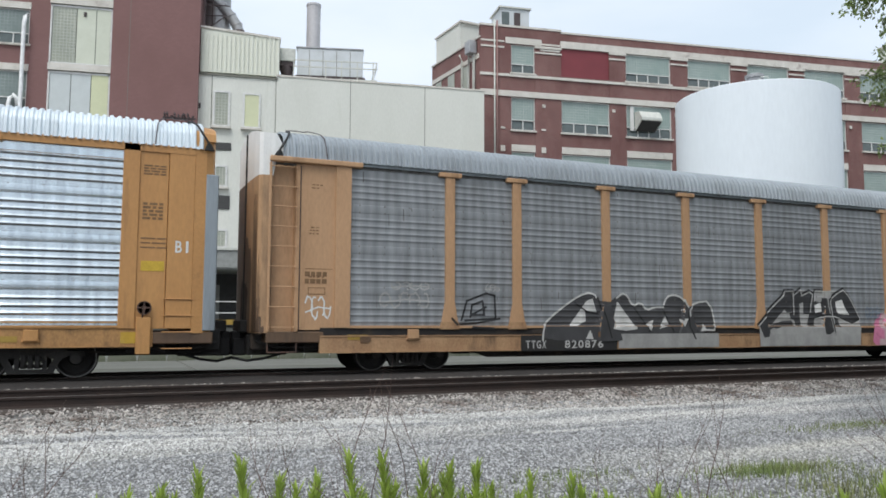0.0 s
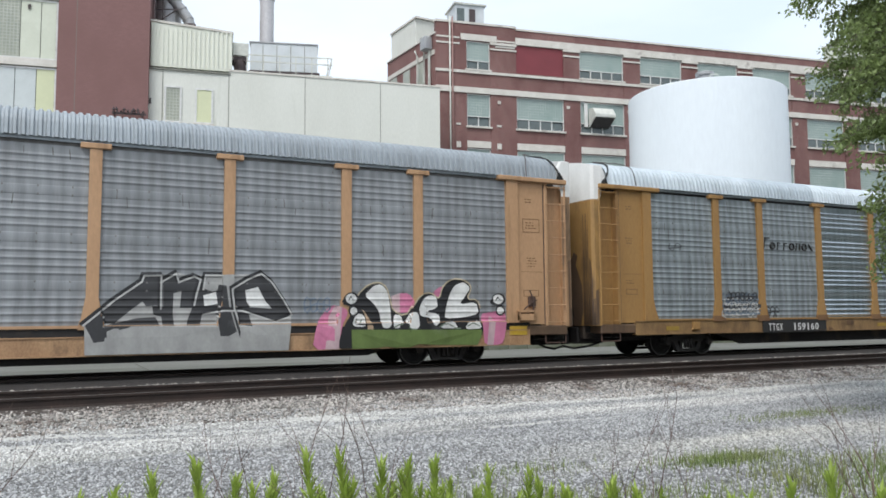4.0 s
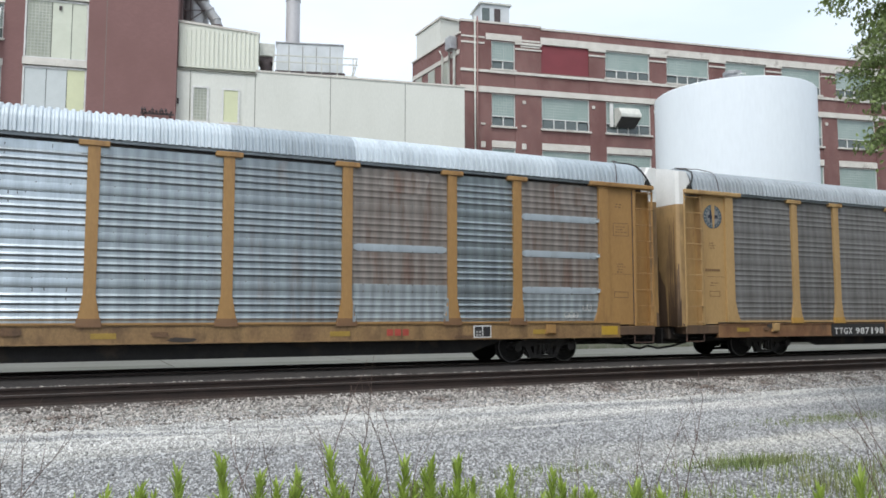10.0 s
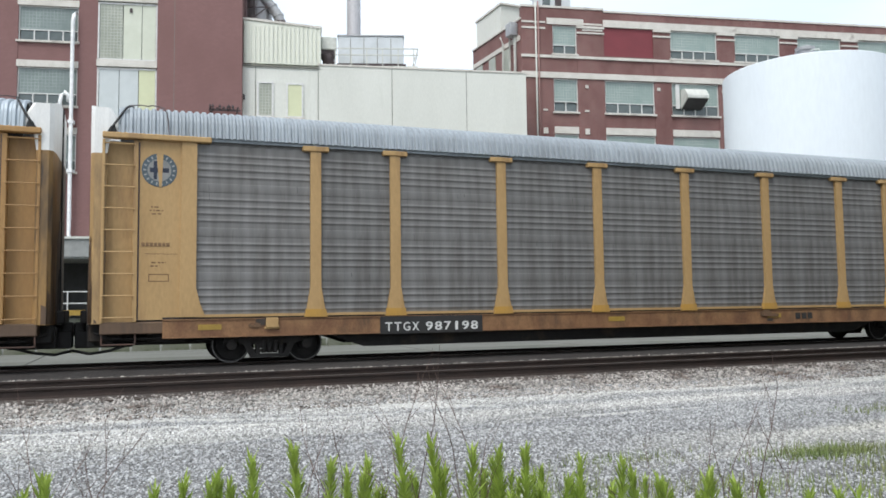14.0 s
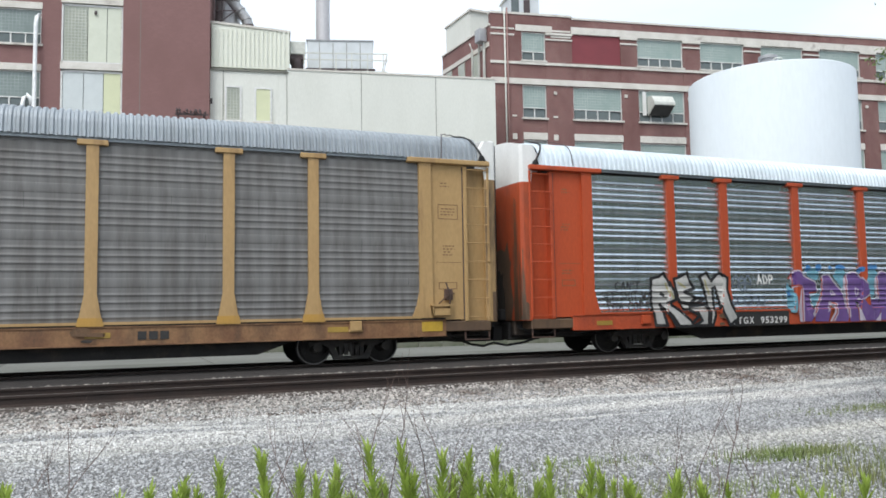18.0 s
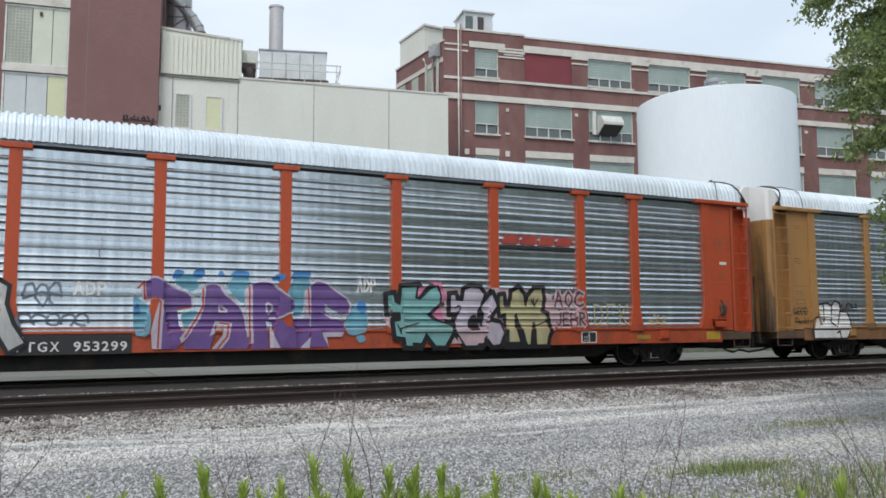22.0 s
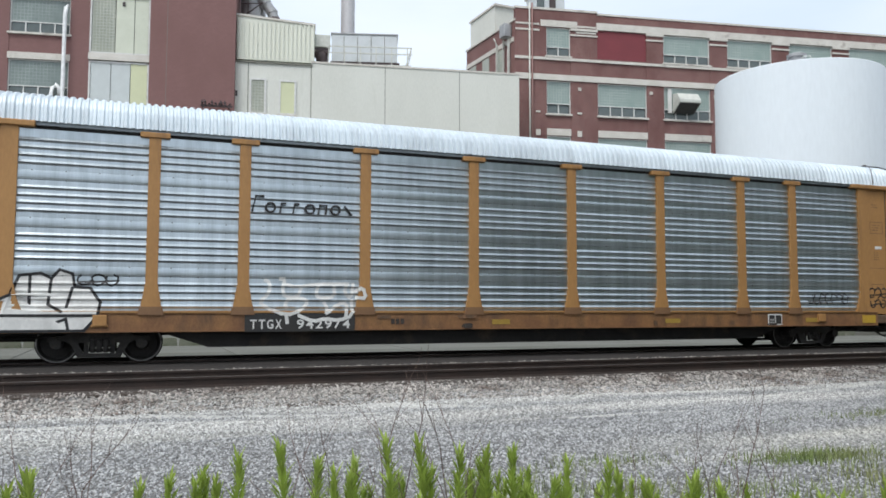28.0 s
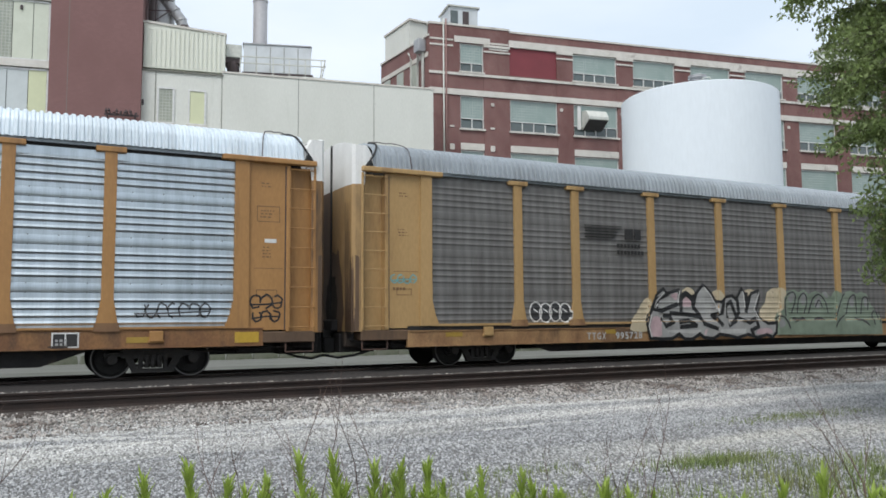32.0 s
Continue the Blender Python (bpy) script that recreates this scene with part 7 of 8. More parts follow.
for x, z in ((7.2, 1.70), (11.4, 1.70)):
    blob_layer(C1, "graffiti_bubble", [soft([(x - 0.27, z - 0.12), (x - 0.1, z + 0.15), (x + 0.16, z + 0.16), (x + 0.27, z - 0.02), (x + 0.1, z - 0.2)])], INK["black"], 0.012)
    blob_layer(C1, "graffiti_bubble", [ring_of(x + 0.02, z, 0.16, 0.13)], INK["white"], 0.015)
    paint_layer(C1, "graffiti_line", [[(x - 0.06, z - 0.03), (x, z + 0.06), (x + 0.07, z - 0.02)]], 0.025, INK["black"], 0.018)
    blob_layer(C1, "graffiti_bubble", [ring_of(x + 0.08, z - 0.3, 0.15, 0.14)], INK["black"], 0.012)
    blob_layer(C1, "graffiti_bubble", [ring_of(x + 0.08, z - 0.3, 0.11, 0.1)], INK["white"], 0.015)
paint_layer(C1, "graffiti_outline", [[(-8.7, 1.25), (-8.55, 1.75), (-8.0, 1.95), (-7.75, 1.9), (-7.72, 1.3), (-8.6, 1.25)], [(-8.45, 1.35), (-8.4, 1.65), (-8.1, 1.75), (-8.05, 1.4), (-8.4, 1.4), (-8.0, 1.6)], [(-9.0, 1.3), (-8.85, 1.15), (-8.3, 1.18), (-7.6, 1.3)], [(-8.4, 1.08), (-7.8, 1.05)]], 0.055, INK["black"], 0.002, (0, 0), "small black scribbled tag")
scribble(C1, -10.9, -9.6, 1.55, 1.95, "grey", 0.045, 2, "faint pale tag")
scribble(C1, -10.6, -9.6, 2.0, 2.2, "grey", 0.04, 12, loops=4)
scribble(C1, -8.0, -7.6, 2.0, 2.2, "grey", 0.035, 13, loops=3)
scribble(C1, 6.05, 6.7, 1.35, 1.75, "steel", 0.04, 14, loops=4)
scribble(C1, -12.75, -12.15, 1.25, 1.85, "white", 0.035, 15, "pale chalk scribble", loops=4)
bars(C1, "stencil", -12.78, 2.28, -1.445, [0.12, 0.1, 0.12, 0.1], 0.03, 0.11, STENCIL_DARK, 2, 0.17)

# mustard car with the patched sheets
sill_patch(C2, -7.15, -4.1, ("TTGX", -6.9, -6.22), ("159160", -5.76, -4.48))
scribble(C2, -8.9, -7.35, 1.3, 1.95, "steel", 0.06, 3, "faint blue-grey scribbled tag", loops=6)
for k, ink in enumerate(("silver", "steel", "silver", "char", "silver", "steel", "char")):
    scribble(C2, -8.95 + 0.05 * k, -7.3 + 0.04 * (k % 2), 1.14 + 0.09 * k, 1.42 + 0.09 * k, ink, 0.04, 80 + k, lift=0.002 + 0.002 * k, loops=7)
scribble(C2, -6.9, -6.3, 1.15, 1.5, "char", 0.04, 6, loops=3)
scribble(C2, -11.0, -10.5, 3.2, 3.45, "char", 0.03, 7, loops=2)
scribble(C2, 10.55, 11.0, 1.2, 1.38, "silver", 0.022, 8, "pale chalk scribble", loops=3)
scribble(C2, 11.15, 11.45, 1.4, 1.62, "silver", 0.022, 9, loops=2)
# brighter bands along the broad ridges of three bays
for a, b, z in ((4.43, 6.95, 2.95), (9.2, 11.72, 3.95), (9.2, 11.72, 2.95), (9.2, 11.72, 1.96)):
    blob_layer(C2, "clean_band", [[(a, z - 0.04), (a + 0.12, z - 0.09), (b - 0.12, z - 0.09), (b, z - 0.04), (b, z + 0.05), (b - 0.12, z + 0.09), (a + 0.12, z + 0.09), (a, z + 0.05)]], ROOF_MID, 0.003, "bright zinc band along a ridge")
blob_layer(C2, "clean_sheet", [[(9.2, 1.13), (11.68, 1.13), (11.68, 1.86), (9.2, 1.86)], [(4.4, 1.13), (6.97, 1.13), (6.97, 2.05), (4.4, 2.05)]], GALV_PALE, 0.001)
blob_layer(C2, "rust_stain", [rough_outline(5.0, 6.6, 4.3, 4.95, 12, 0.25, 21), rough_outline(10.2, 11.4, 4.25, 4.95, 12, 0.25, 22)], GALV_RUST, 0.0008, "brown rust stain")

bars(C2, "logo_mark", 5.3, 0.78, -1.48, [0.16, 0.16, 0.16], 0.05, 0.16, INK["red"])
bars(C3, "logo_mark", 5.2, 0.73, -1.48, [0.18, 0.18, 0.18], 0.05, 0.18, BLACK_PATCH)
bars(C5, "logo_mark", -3.6, 0.8, -1.48, [0.09, 0.09, 0.09], 0.03, 0.13, SOOT)

# sand yellow car
sill_patch(C3, -7.5, -4.85, ("TTGX", -7.4, -6.5), ("987198", -6.38, -4.95), 0.21, None, 0.05)
RING = plain("slate_ring_paint", (0.075, 0.105, 0.125), 0.5)
emblem = bmesh.new()
lathe(emblem, [(0.37, 0.0), (0.37, 0.004), (0.36, 0.005)], pose(-12.5, -1.441, 4.3, 90), 28)
em = part("round_emblem", emblem, RING, C3, None, "dark slate round emblem with pale marks and cross")
emblem = bmesh.new()
lathe(emblem, [(0.25, 0.005), (0.25, 0.008), (0.24, 0.009)], pose(-12.5, -1.441, 4.3, 90), 24)
part("emblem_disc", emblem, INK["ash"], em)
for k in range(18):
    a = math.tau * (k + 0.5) / 18
    part("emblem_mark", boxes((-0.014, 0.014, -0.004, 0.004, -0.028, 0.028)), INK["grey"], em, pose(-12.5 + 0.305 * math.sin(a), -1.447, 4.3 + 0.305 * math.cos(a), 0, math.degrees(a), 0))
part("emblem_bar", boxes((-12.7, -12.3, -1.454, -1.44, 4.25, 4.35)), NAVY, em)
part("emblem_bar", boxes((-12.62, -12.55, -1.4545, -1.44, 4.1, 4.5)), NAVY, em)
bm = bmesh.new()
prism(bm, [(-12.50, 3.93), (-12.45, 3.93), (-12.42, 4.66), (-12.56, 4.66)], -1.457, -1.44)
part("emblem_split", bm, PAINTS["sand"], em)
bars(C3, "stencil", -12.85, 2.62, -1.445, [0.07, 0.06, 0.07, 0.06, 0.07, 0.06, 0.07], 0.02, 0.08, STENCIL_DARK)

# red-orange car with three coloured pieces
sill_patch(C4, -7.1, -4.75, ("TTGX", -7.02, -6.12), ("953299", -5.9, -4.82), 0.2)
for text, place in (("CAN'T", (-11.0, -10.2, 1.74, 1.96)), ("SEE SHIT W/", (-11.45, -9.85, 1.46, 1.70)), ("THA COPS", (-11.3, -9.9, 1.17, 1.41))):
    piece(C4, text, place, "char", 0.028, label="black marker handwriting")
silver = [[(-9.8, 2.04), (-9.52, 2.11), (-9.37, 2.21), (-9.22, 1.99), (-9.06, 1.7), (-9.01, 1.45), (-9.27, 1.35), (-8.91, 1.15), (-8.49, 0.85), (-8.39, 0.69), (-8.91, 0.69), (-9.11, 0.96), (-9.52, 1.31), (-9.32, 0.72), (-9.72, 0.73), (-9.82, 1.41)], [(-9.06, 2.04), (-8.8, 2.09), (-8.52, 2.22), (-8.44, 1.95), (-8.28, 1.77), (-8.65, 1.67), (-8.23, 1.49), (-7.96, 1.44), (-8.49, 1.25), (-7.96, 1.29), (-7.74, 1.14), (-7.77, 0.69), (-8.34, 0.7), (-8.07, 0.84), (-8.23, 1.09), (-8.7, 1.15), (-8.93, 1.45), (-8.99, 1.7)], [(-8.06, 2.1), (-7.82, 2.23), (-7.66, 1.98), (-7.35, 2.23), (-7.1, 2.06), (-7.13, 1.69), (-6.99, 1.28), (-6.74, 0.89), (-7.08, 0.69), (-7.3, 1.08), (-7.52, 1.8), (-7.63, 1.75), (-7.58, 0.98), (-7.69, 0.69), (-7.85, 0.69), (-7.82, 1.24), (-7.93, 1.75)]]
blob_layer(C4, "graffiti_fill", silver, INK["silver"], 0.004, "silver sprayed letters with black outlines")
paint_layer(C4, "graffiti_outline", [q + q[:1] for q in silver], 0.085, INK["black"], 0.008)
inner = [[(-9.47, 1.62), (-9.39, 1.58)], [(-9.52, 1.31), (-9.22, 1.01), (-9.01, 0.69)], [(-8.91, 1.4), (-8.49, 1.32), (-8.23, 1.47)], [(-8.49, 1.15), (-8.17, 0.99), (-8.39, 0.8)]]
paint_layer(C4, "graffiti_outline", inner, 0.10, INK["black"], 0.009)
paint_layer(C4, "graffiti_glow", [[(-9.3, 1.9), (-9.1, 1.5)], [(-8.9, 1.95), (-8.6, 1.8)], [(-7.9, 2.0), (-7.75, 1.6)]], 0.07, INK["khaki"], 0.007)
scribble(C4, -6.85, -6.15, 1.65, 2.15, "steel", 0.05, 31, loops=3)
scribble(C4, -6.95, -5.6, 1.22, 1.5, "steel", 0.05, 32, loops=5)
blob_layer(C4, "graffiti_cloud", [soft(q) for q in [[(-3.92, 2.17), (-3.83, 2.34), (-3.64, 2.39), (-3.46, 2.37), (-3.35, 2.12), (-3.52, 1.97)], [(-2.77, 2.1), (-2.65, 2.31), (-2.43, 2.39), (-2.22, 2.32), (-2.34, 2.01), (-2.36, 1.68)], [(-1.38, 1.95), (-1.26, 2.22), (-1.13, 2.4), (-0.91, 2.4), (-0.78, 2.23), (-0.93, 2.03), (-0.98, 1.49), (-1.22, 1.41)], [(-4.75, 1.97), (-4.6, 1.79), (-4.43, 1.67), (-4.36, 1.37), (-4.41, 1.0), (-4.72, 1.01)], [(-3.78, 1.49), (-3.46, 1.59), (-3.34, 1.49), (-3.63, 1.09)], [(0.15, 1.49), (0.4, 1.77), (0.64, 1.63), (0.67, 1.08), (0.27, 0.95), (0.07, 1.08)], [(0.32, 0.95), (0.55, 1.0), (0.61, 0.86), (0.44, 0.78)]]], INK["cyan"], 0.001, "sprayed cyan cloud")
blob_layer(C4, "graffiti_cloud", [soft(q) for q in [[(-3.97, 2.26), (-3.88, 2.49), (-3.67, 2.44), (-3.78, 2.29)], [(-3.53, 2.37), (-3.44, 2.5), (-3.24, 2.5), (-3.26, 2.32), (-3.41, 2.27)], [(-3.01, 2.33), (-2.88, 2.49), (-2.8, 2.36)], [(-2.7, 2.36), (-2.57, 2.49), (-2.28, 2.48), (-2.22, 2.37), (-2.45, 2.34)], [(-1.76, 2.28), (-1.6, 2.44), (-1.39, 2.42), (-1.47, 2.26)], [(-1.32, 2.31), (-1.16, 2.53), (-0.94, 2.48), (-0.8, 2.54), (-0.78, 2.38), (-1.04, 2.35)], [(0.38, 1.63), (0.4, 1.8), (0.58, 1.82), (0.64, 1.6), (0.52, 1.47)], [(-4.74, 1.49), (-4.66, 1.79), (-4.57, 1.49)]]], INK["blue"], 0.0035, "sprayed blue cloud")
purple = [[(-4.46, 1.86), (-4.5, 2.16), (-4.38, 2.29), (-4.24, 2.29), (-4.09, 2.23), (-3.87, 2.06), (-3.65, 1.96), (-3.52, 1.92), (-3.51, 1.64), (-3.83, 1.58), (-3.78, 1.24), (-3.63, 0.99), (-3.72, 0.85), (-3.83, 0.72), (-4.15, 0.73), (-4.13, 1.49), (-4.1, 1.8), (-4.26, 1.86)], [(-3.63, 0.99), (-3.32, 1.43), (-3.24, 1.68), (-3.21, 2.15), (-2.92, 2.15), (-2.84, 1.97), (-2.64, 1.8), (-2.41, 1.59), (-2.31, 1.36), (-2.24, 0.82), (-2.29, 0.7), (-2.84, 0.71), (-2.69, 0.96), (-2.64, 1.27), (-2.96, 1.28), (-3.01, 1.04), (-3.12, 0.71), (-3.69, 0.72)]]
purple += [[(-2.15, 1.49), (-2.17, 2.2), (-1.99, 2.26), (-1.76, 2.23), (-1.57, 2.1), (-1.38, 1.91), (-1.2, 1.84), (-1.17, 1.62), (-1.4, 1.52), (-1.53, 1.39), (-1.37, 1.23), (-1.27, 1.16), (-1.22, 1.39), (-0.81, 1.39), (-0.79, 1.09), (-0.86, 0.88), (-1.05, 0.7), (-1.55, 0.71), (-1.66, 0.97), (-1.72, 1.3), (-1.85, 1.33), (-1.82, 1.1), (-1.79, 0.69), (-2.19, 0.69)], [(-0.77, 1.42), (-0.78, 2.16), (-0.64, 2.29), (-0.44, 2.25), (-0.22, 2.12), (-0.02, 1.93), (0.18, 1.83), (0.18, 1.55), (0.04, 1.49), (-0.24, 1.6), (-0.44, 1.76), (-0.41, 1.49), (-0.16, 1.36), (0.07, 1.36), (0.04, 1.08), (-0.29, 1.01), (-0.54, 1.12), (-0.46, 0.95), (-0.34, 0.71), (-0.83, 0.72), (-0.79, 0.96)]]
blob_layer(C4, "graffiti_fill", purple, INK["purple"], 0.008, "purple sprayed letter with pale edge")
blob_layer(C4, "graffiti_edge", [[(-4.34, 0.73), (-4.37, 1.12), (-4.29, 1.49), (-4.21, 1.77), (-4.3, 1.83), (-4.51, 1.73), (-4.61, 2.07), (-4.5, 2.2), (-4.47, 1.86), (-4.26, 1.86), (-4.1, 1.76), (-4.13, 1.31), (-4.15, 0.73)], [(-3.77, 0.95), (-3.5, 1.34), (-3.32, 1.64), (-3.32, 1.92), (-3.23, 2.15), (-3.21, 2.15), (-3.24, 1.68), (-3.33, 1.39), (-3.6, 0.97), (-3.72, 0.85)], [(-3.07, 0.71), (-2.84, 1.01), (-2.8, 1.24), (-3.0, 1.24), (-3.01, 1.06), (-3.13, 0.99), (-3.0, 1.34), (-2.62, 1.29), (-2.69, 0.93), (-2.86, 0.71)], [(-2.34, 1.75), (-2.37, 2.01), (-2.19, 2.2), (-2.17, 2.17), (-2.14, 0.82), (-2.24, 0.82), (-2.28, 1.36)], [(-0.95, 1.76), (-0.96, 2.0), (-0.79, 2.19), (-0.78, 2.14), (-0.77, 1.41), (-0.92, 1.41)]], INK["lilac"], 0.0095)
blob_layer(C4, "graffiti_edge", [[(-1.77, 1.1), (-1.74, 1.26), (-1.66, 0.97), (-1.52, 0.71), (-1.76, 0.71)], [(-1.05, 0.7), (-0.86, 0.88), (-0.79, 0.96), (-0.82, 0.69)], [(-0.55, 1.55), (-0.41, 1.49), (-0.13, 1.38), (0.15, 1.47), (0.04, 1.33), (-0.29, 1.38)], [(-0.51, 1.06), (0.04, 1.06), (-0.01, 0.95), (-0.4, 0.95), (-0.34, 0.71), (-0.48, 0.95)]], INK["lilac"], 0.0095)
paint_layer(C4, "graffiti_line", [[(-4.65, 2.05), (-4.53, 2.19), (-4.51, 1.82), (-4.28, 1.86), (-4.18, 1.76), (-4.21, 1.24), (-4.22, 0.76)], [(-3.28, 2.06), (-3.27, 1.68), (-3.41, 1.39), (-3.65, 0.99)], [(-2.24, 2.11), (-2.22, 0.85)], [(-0.85, 2.09), (-0.81, 1.49)], [(-2.88, 1.29), (-2.7, 1.26), (-2.74, 0.98), (-2.94, 0.73)], [(-3.81, 1.6), (-3.55, 1.64)]], 0.04, INK["red"], 0.0125)
paint_layer(C4, "graffiti_line", [rounded(q, 1) for q in [[(-4.5, 2.22), (-4.38, 2.3), (-4.22, 2.29), (-3.87, 2.06), (-3.52, 1.94), (-3.5, 1.64)], [(-3.25, 2.1), (-3.18, 2.17), (-2.92, 2.18), (-2.81, 1.95), (-2.58, 1.79), (-2.36, 1.54), (-2.27, 0.98)], [(-2.22, 2.16), (-2.01, 2.27), (-1.73, 2.24), (-1.52, 2.04), (-1.23, 1.85)], [(-0.79, 2.19), (-0.64, 2.3), (-0.41, 2.25), (-0.14, 2.04), (0.21, 1.82), (0.2, 1.52), (0.04, 1.47)], [(-1.83, 1.52), (-1.86, 1.78), (-1.67, 1.65), (-1.8, 1.49)], [(-2.91, 1.54), (-2.71, 1.54), (-2.93, 1.72), (-2.91, 1.54)], [(-1.77, 1.39), (-1.51, 1.41), (-1.33, 1.52), (-1.22, 1.52)]]], 0.045, INK["lilac"], 0.0125)
blob_layer(C4, "graffiti_cloud", [rough_outline(1.0, 6.5, 0.7, 2.25, 26, 0.1, 9)], INK["rose"], 0.0008)
fat = [[(1.17, 1.97), (1.32, 2.0), (1.38, 1.8), (1.49, 1.75), (1.55, 2.17), (2.04, 2.22), (1.96, 1.92), (2.08, 1.89), (2.36, 2.14), (2.58, 2.23), (2.67, 2.0), (2.67, 1.78), (2.3, 1.49), (2.42, 1.38), (3.03, 1.2), (3.0, 1.03), (2.77, 0.67), (2.49, 0.68), (2.23, 0.99), (2.07, 0.68), (1.65, 0.69), (1.62, 0.9), (1.38, 0.93), (1.32, 1.32), (1.49, 1.35), (1.49, 1.52), (1.2, 1.52)]]
fat += [[(2.94, 2.0), (3.09, 2.02), (3.12, 1.88), (3.29, 1.86), (3.36, 2.14), (3.56, 2.22), (3.82, 2.19), (3.96, 2.02), (3.85, 1.72), (3.75, 1.57), (3.74, 1.32), (3.85, 1.2), (3.92, 1.49), (3.82, 1.67), (4.16, 2.06), (4.32, 1.72), (4.12, 1.49), (4.09, 1.32), (4.39, 1.27), (4.52, 1.01), (4.38, 0.69), (4.15, 0.665), (4.01, 0.84), (3.81, 0.665), (3.35, 0.665), (3.08, 1.03), (3.06, 1.35), (3.19, 1.55), (2.93, 1.52)], [(4.4, 1.99), (4.54, 2.01), (4.57, 1.72), (4.73, 1.72), (4.81, 2.1), (5.03, 2.21), (5.17, 2.03), (5.24, 1.73), (5.3, 1.96), (5.53, 2.19), (5.78, 2.21), (5.81, 1.88), (5.74, 1.57), (5.91, 1.5), (6.01, 1.03), (5.93, 0.88), (5.89, 0.665), (5.53, 0.665), (5.51, 1.27), (5.4, 1.04), (5.35, 0.665), (5.25, 0.665), (4.98, 1.27), (4.94, 1.5), (4.9, 1.19), (5.07, 0.665), (4.59, 0.665), (4.6, 1.5), (4.39, 1.49)]]
for shape, ink, words in zip(fat, ("teal", "lilac", "khaki"), ("teal sprayed letter", "pale lilac sprayed letter", "khaki sprayed letter")):
    paint_layer(C4, "graffiti_outline", [shape + shape[:1]], 0.2, INK["black"], 0.004)
    blob_layer(C4, "graffiti_fill", [shape], INK[ink], 0.008, words)
    paint_layer(C4, "graffiti_line", [shape + shape[:1]], 0.05, INK["black"], 0.0105)
blob_layer(C4, "graffiti_gap", [soft(q) for q in [[(3.42, 1.2), (3.49, 1.41), (3.68, 1.52), (3.74, 1.32), (3.81, 1.05), (3.61, 0.99)], [(4.87, 1.53), (4.98, 1.4), (5.19, 0.96), (5.22, 0.665), (5.07, 0.665), (4.9, 1.12)], [(5.44, 1.27), (5.51, 1.27), (5.5, 0.665), (5.39, 0.665)]]], INK["black"], 0.0095)
blob_layer(C4, "graffiti_spot", [[(2.42, 1.49), (2.67, 1.71), (2.7, 1.49), (2.8, 1.28), (2.64, 1.32)], [(2.3, 2.36), (2.68, 2.34), (2.84, 1.93), (2.71, 1.78), (2.67, 2.15), (2.49, 2.25)], [(2.04, 2.18), (2.3, 2.24), (2.01, 1.92)]], INK["pink"], 0.0075)
paint_layer(C4, "graffiti_line", [[(1.43, 1.24), (1.53, 1.01), (1.52, 1.14), (2.04, 1.27)], [(3.09, 1.67), (3.19, 1.73), (3.25, 1.64), (3.15, 1.52)], [(5.54, 1.19), (5.91, 1.31), (5.87, 1.37), (5.98, 1.15)], [(5.48, 1.93), (5.52, 1.71), (5.41, 1.9)], [(5.52, 1.71), (5.63, 1.93)], [(1.66, 1.04), (4.01, 1.02)]], 0.035, INK["black"], 0.012)
piece(C4, "AOC", (6.2, 7.1, 1.72, 2.12), "maroon", 0.055, None, "rose", glow=0.05, label="dark maroon sprayed letters with a pink edge")
piece(C4, "JEHR", (6.25, 7.15, 1.2, 1.54), "maroon", 0.05, None, "rose", glow=0.05, label="dark maroon sprayed letters with a pink edge")
piece(C4, "DEK", (7.55, 8.75, 1.2, 1.78), "khaki", 0.045, label="pale yellow-green scrawled letters")
scribble(C4, 9.55, 10.15, 1.2, 1.5, "khaki", 0.06, 37, loops=2)
piece(C4, "ADP", (-5.9, -5.3, 1.9, 2.15), "white", 0.05)
piece(C4, "ADP", (0.4, 0.85, 2.05, 2.35), "white", 0.05)
for k in range(4):
    bm = bmesh.new()
    prism(bm, [(4.5 + k * 0.58, 3.40), (4.98 + k * 0.58, 3.40), (5.08 + k * 0.58, 3.62), (4.6 + k * 0.58, 3.62)], -1.478, -1.44)
    part("logo_block", bm, INK["red"], C4, None, "faded red logo block")
part("red_logo_line", boxes((4.4, 6.9, -1.476, -1.44, 3.28, 3.35)), BLACK_PATCH, C4)

# golden brown car
sill_patch(C5, -7.05, -4.5, ("TTGX", -6.95, -6.2), ("942974", -5.9, -4.6), 0.21)
throw = [(-12.0, 0.7), (-12.05, 1.3), (-11.75, 1.45), (-11.6, 1.85), (-11.2, 1.9), (-11.0, 1.8), (-10.85, 1.98), (-10.6, 1.9), (-10.55, 1.62), (-10.25, 1.6), (-10.05, 1.3), (-10.1, 1.0), (-10.35, 0.7)]
blob_layer(C5, "graffiti_fill", [throw], INK["white"], 0.003, "white bubble graffiti with black outline")
paint_layer(C5, "graffiti_outline", [throw + [throw[0]], [(-11.4, 1.85), (-11.4, 1.1)], [(-11.0, 1.8), (-11.05, 1.25), (-10.8, 1.1)], [(-12.0, 1.02), (-10.15, 1.02)], [(-11.3, 1.0), (-11.3, 0.7), (-10.7, 0.95), (-10.65, 0.7)], [(-10.6, 1.6), (-10.7, 1.2)]], 0.06, INK["black"], 0.007)
scribble(C5, -10.5, -9.7, 1.65, 1.9, "black", 0.04, 41, "black marker tag", loops=3)
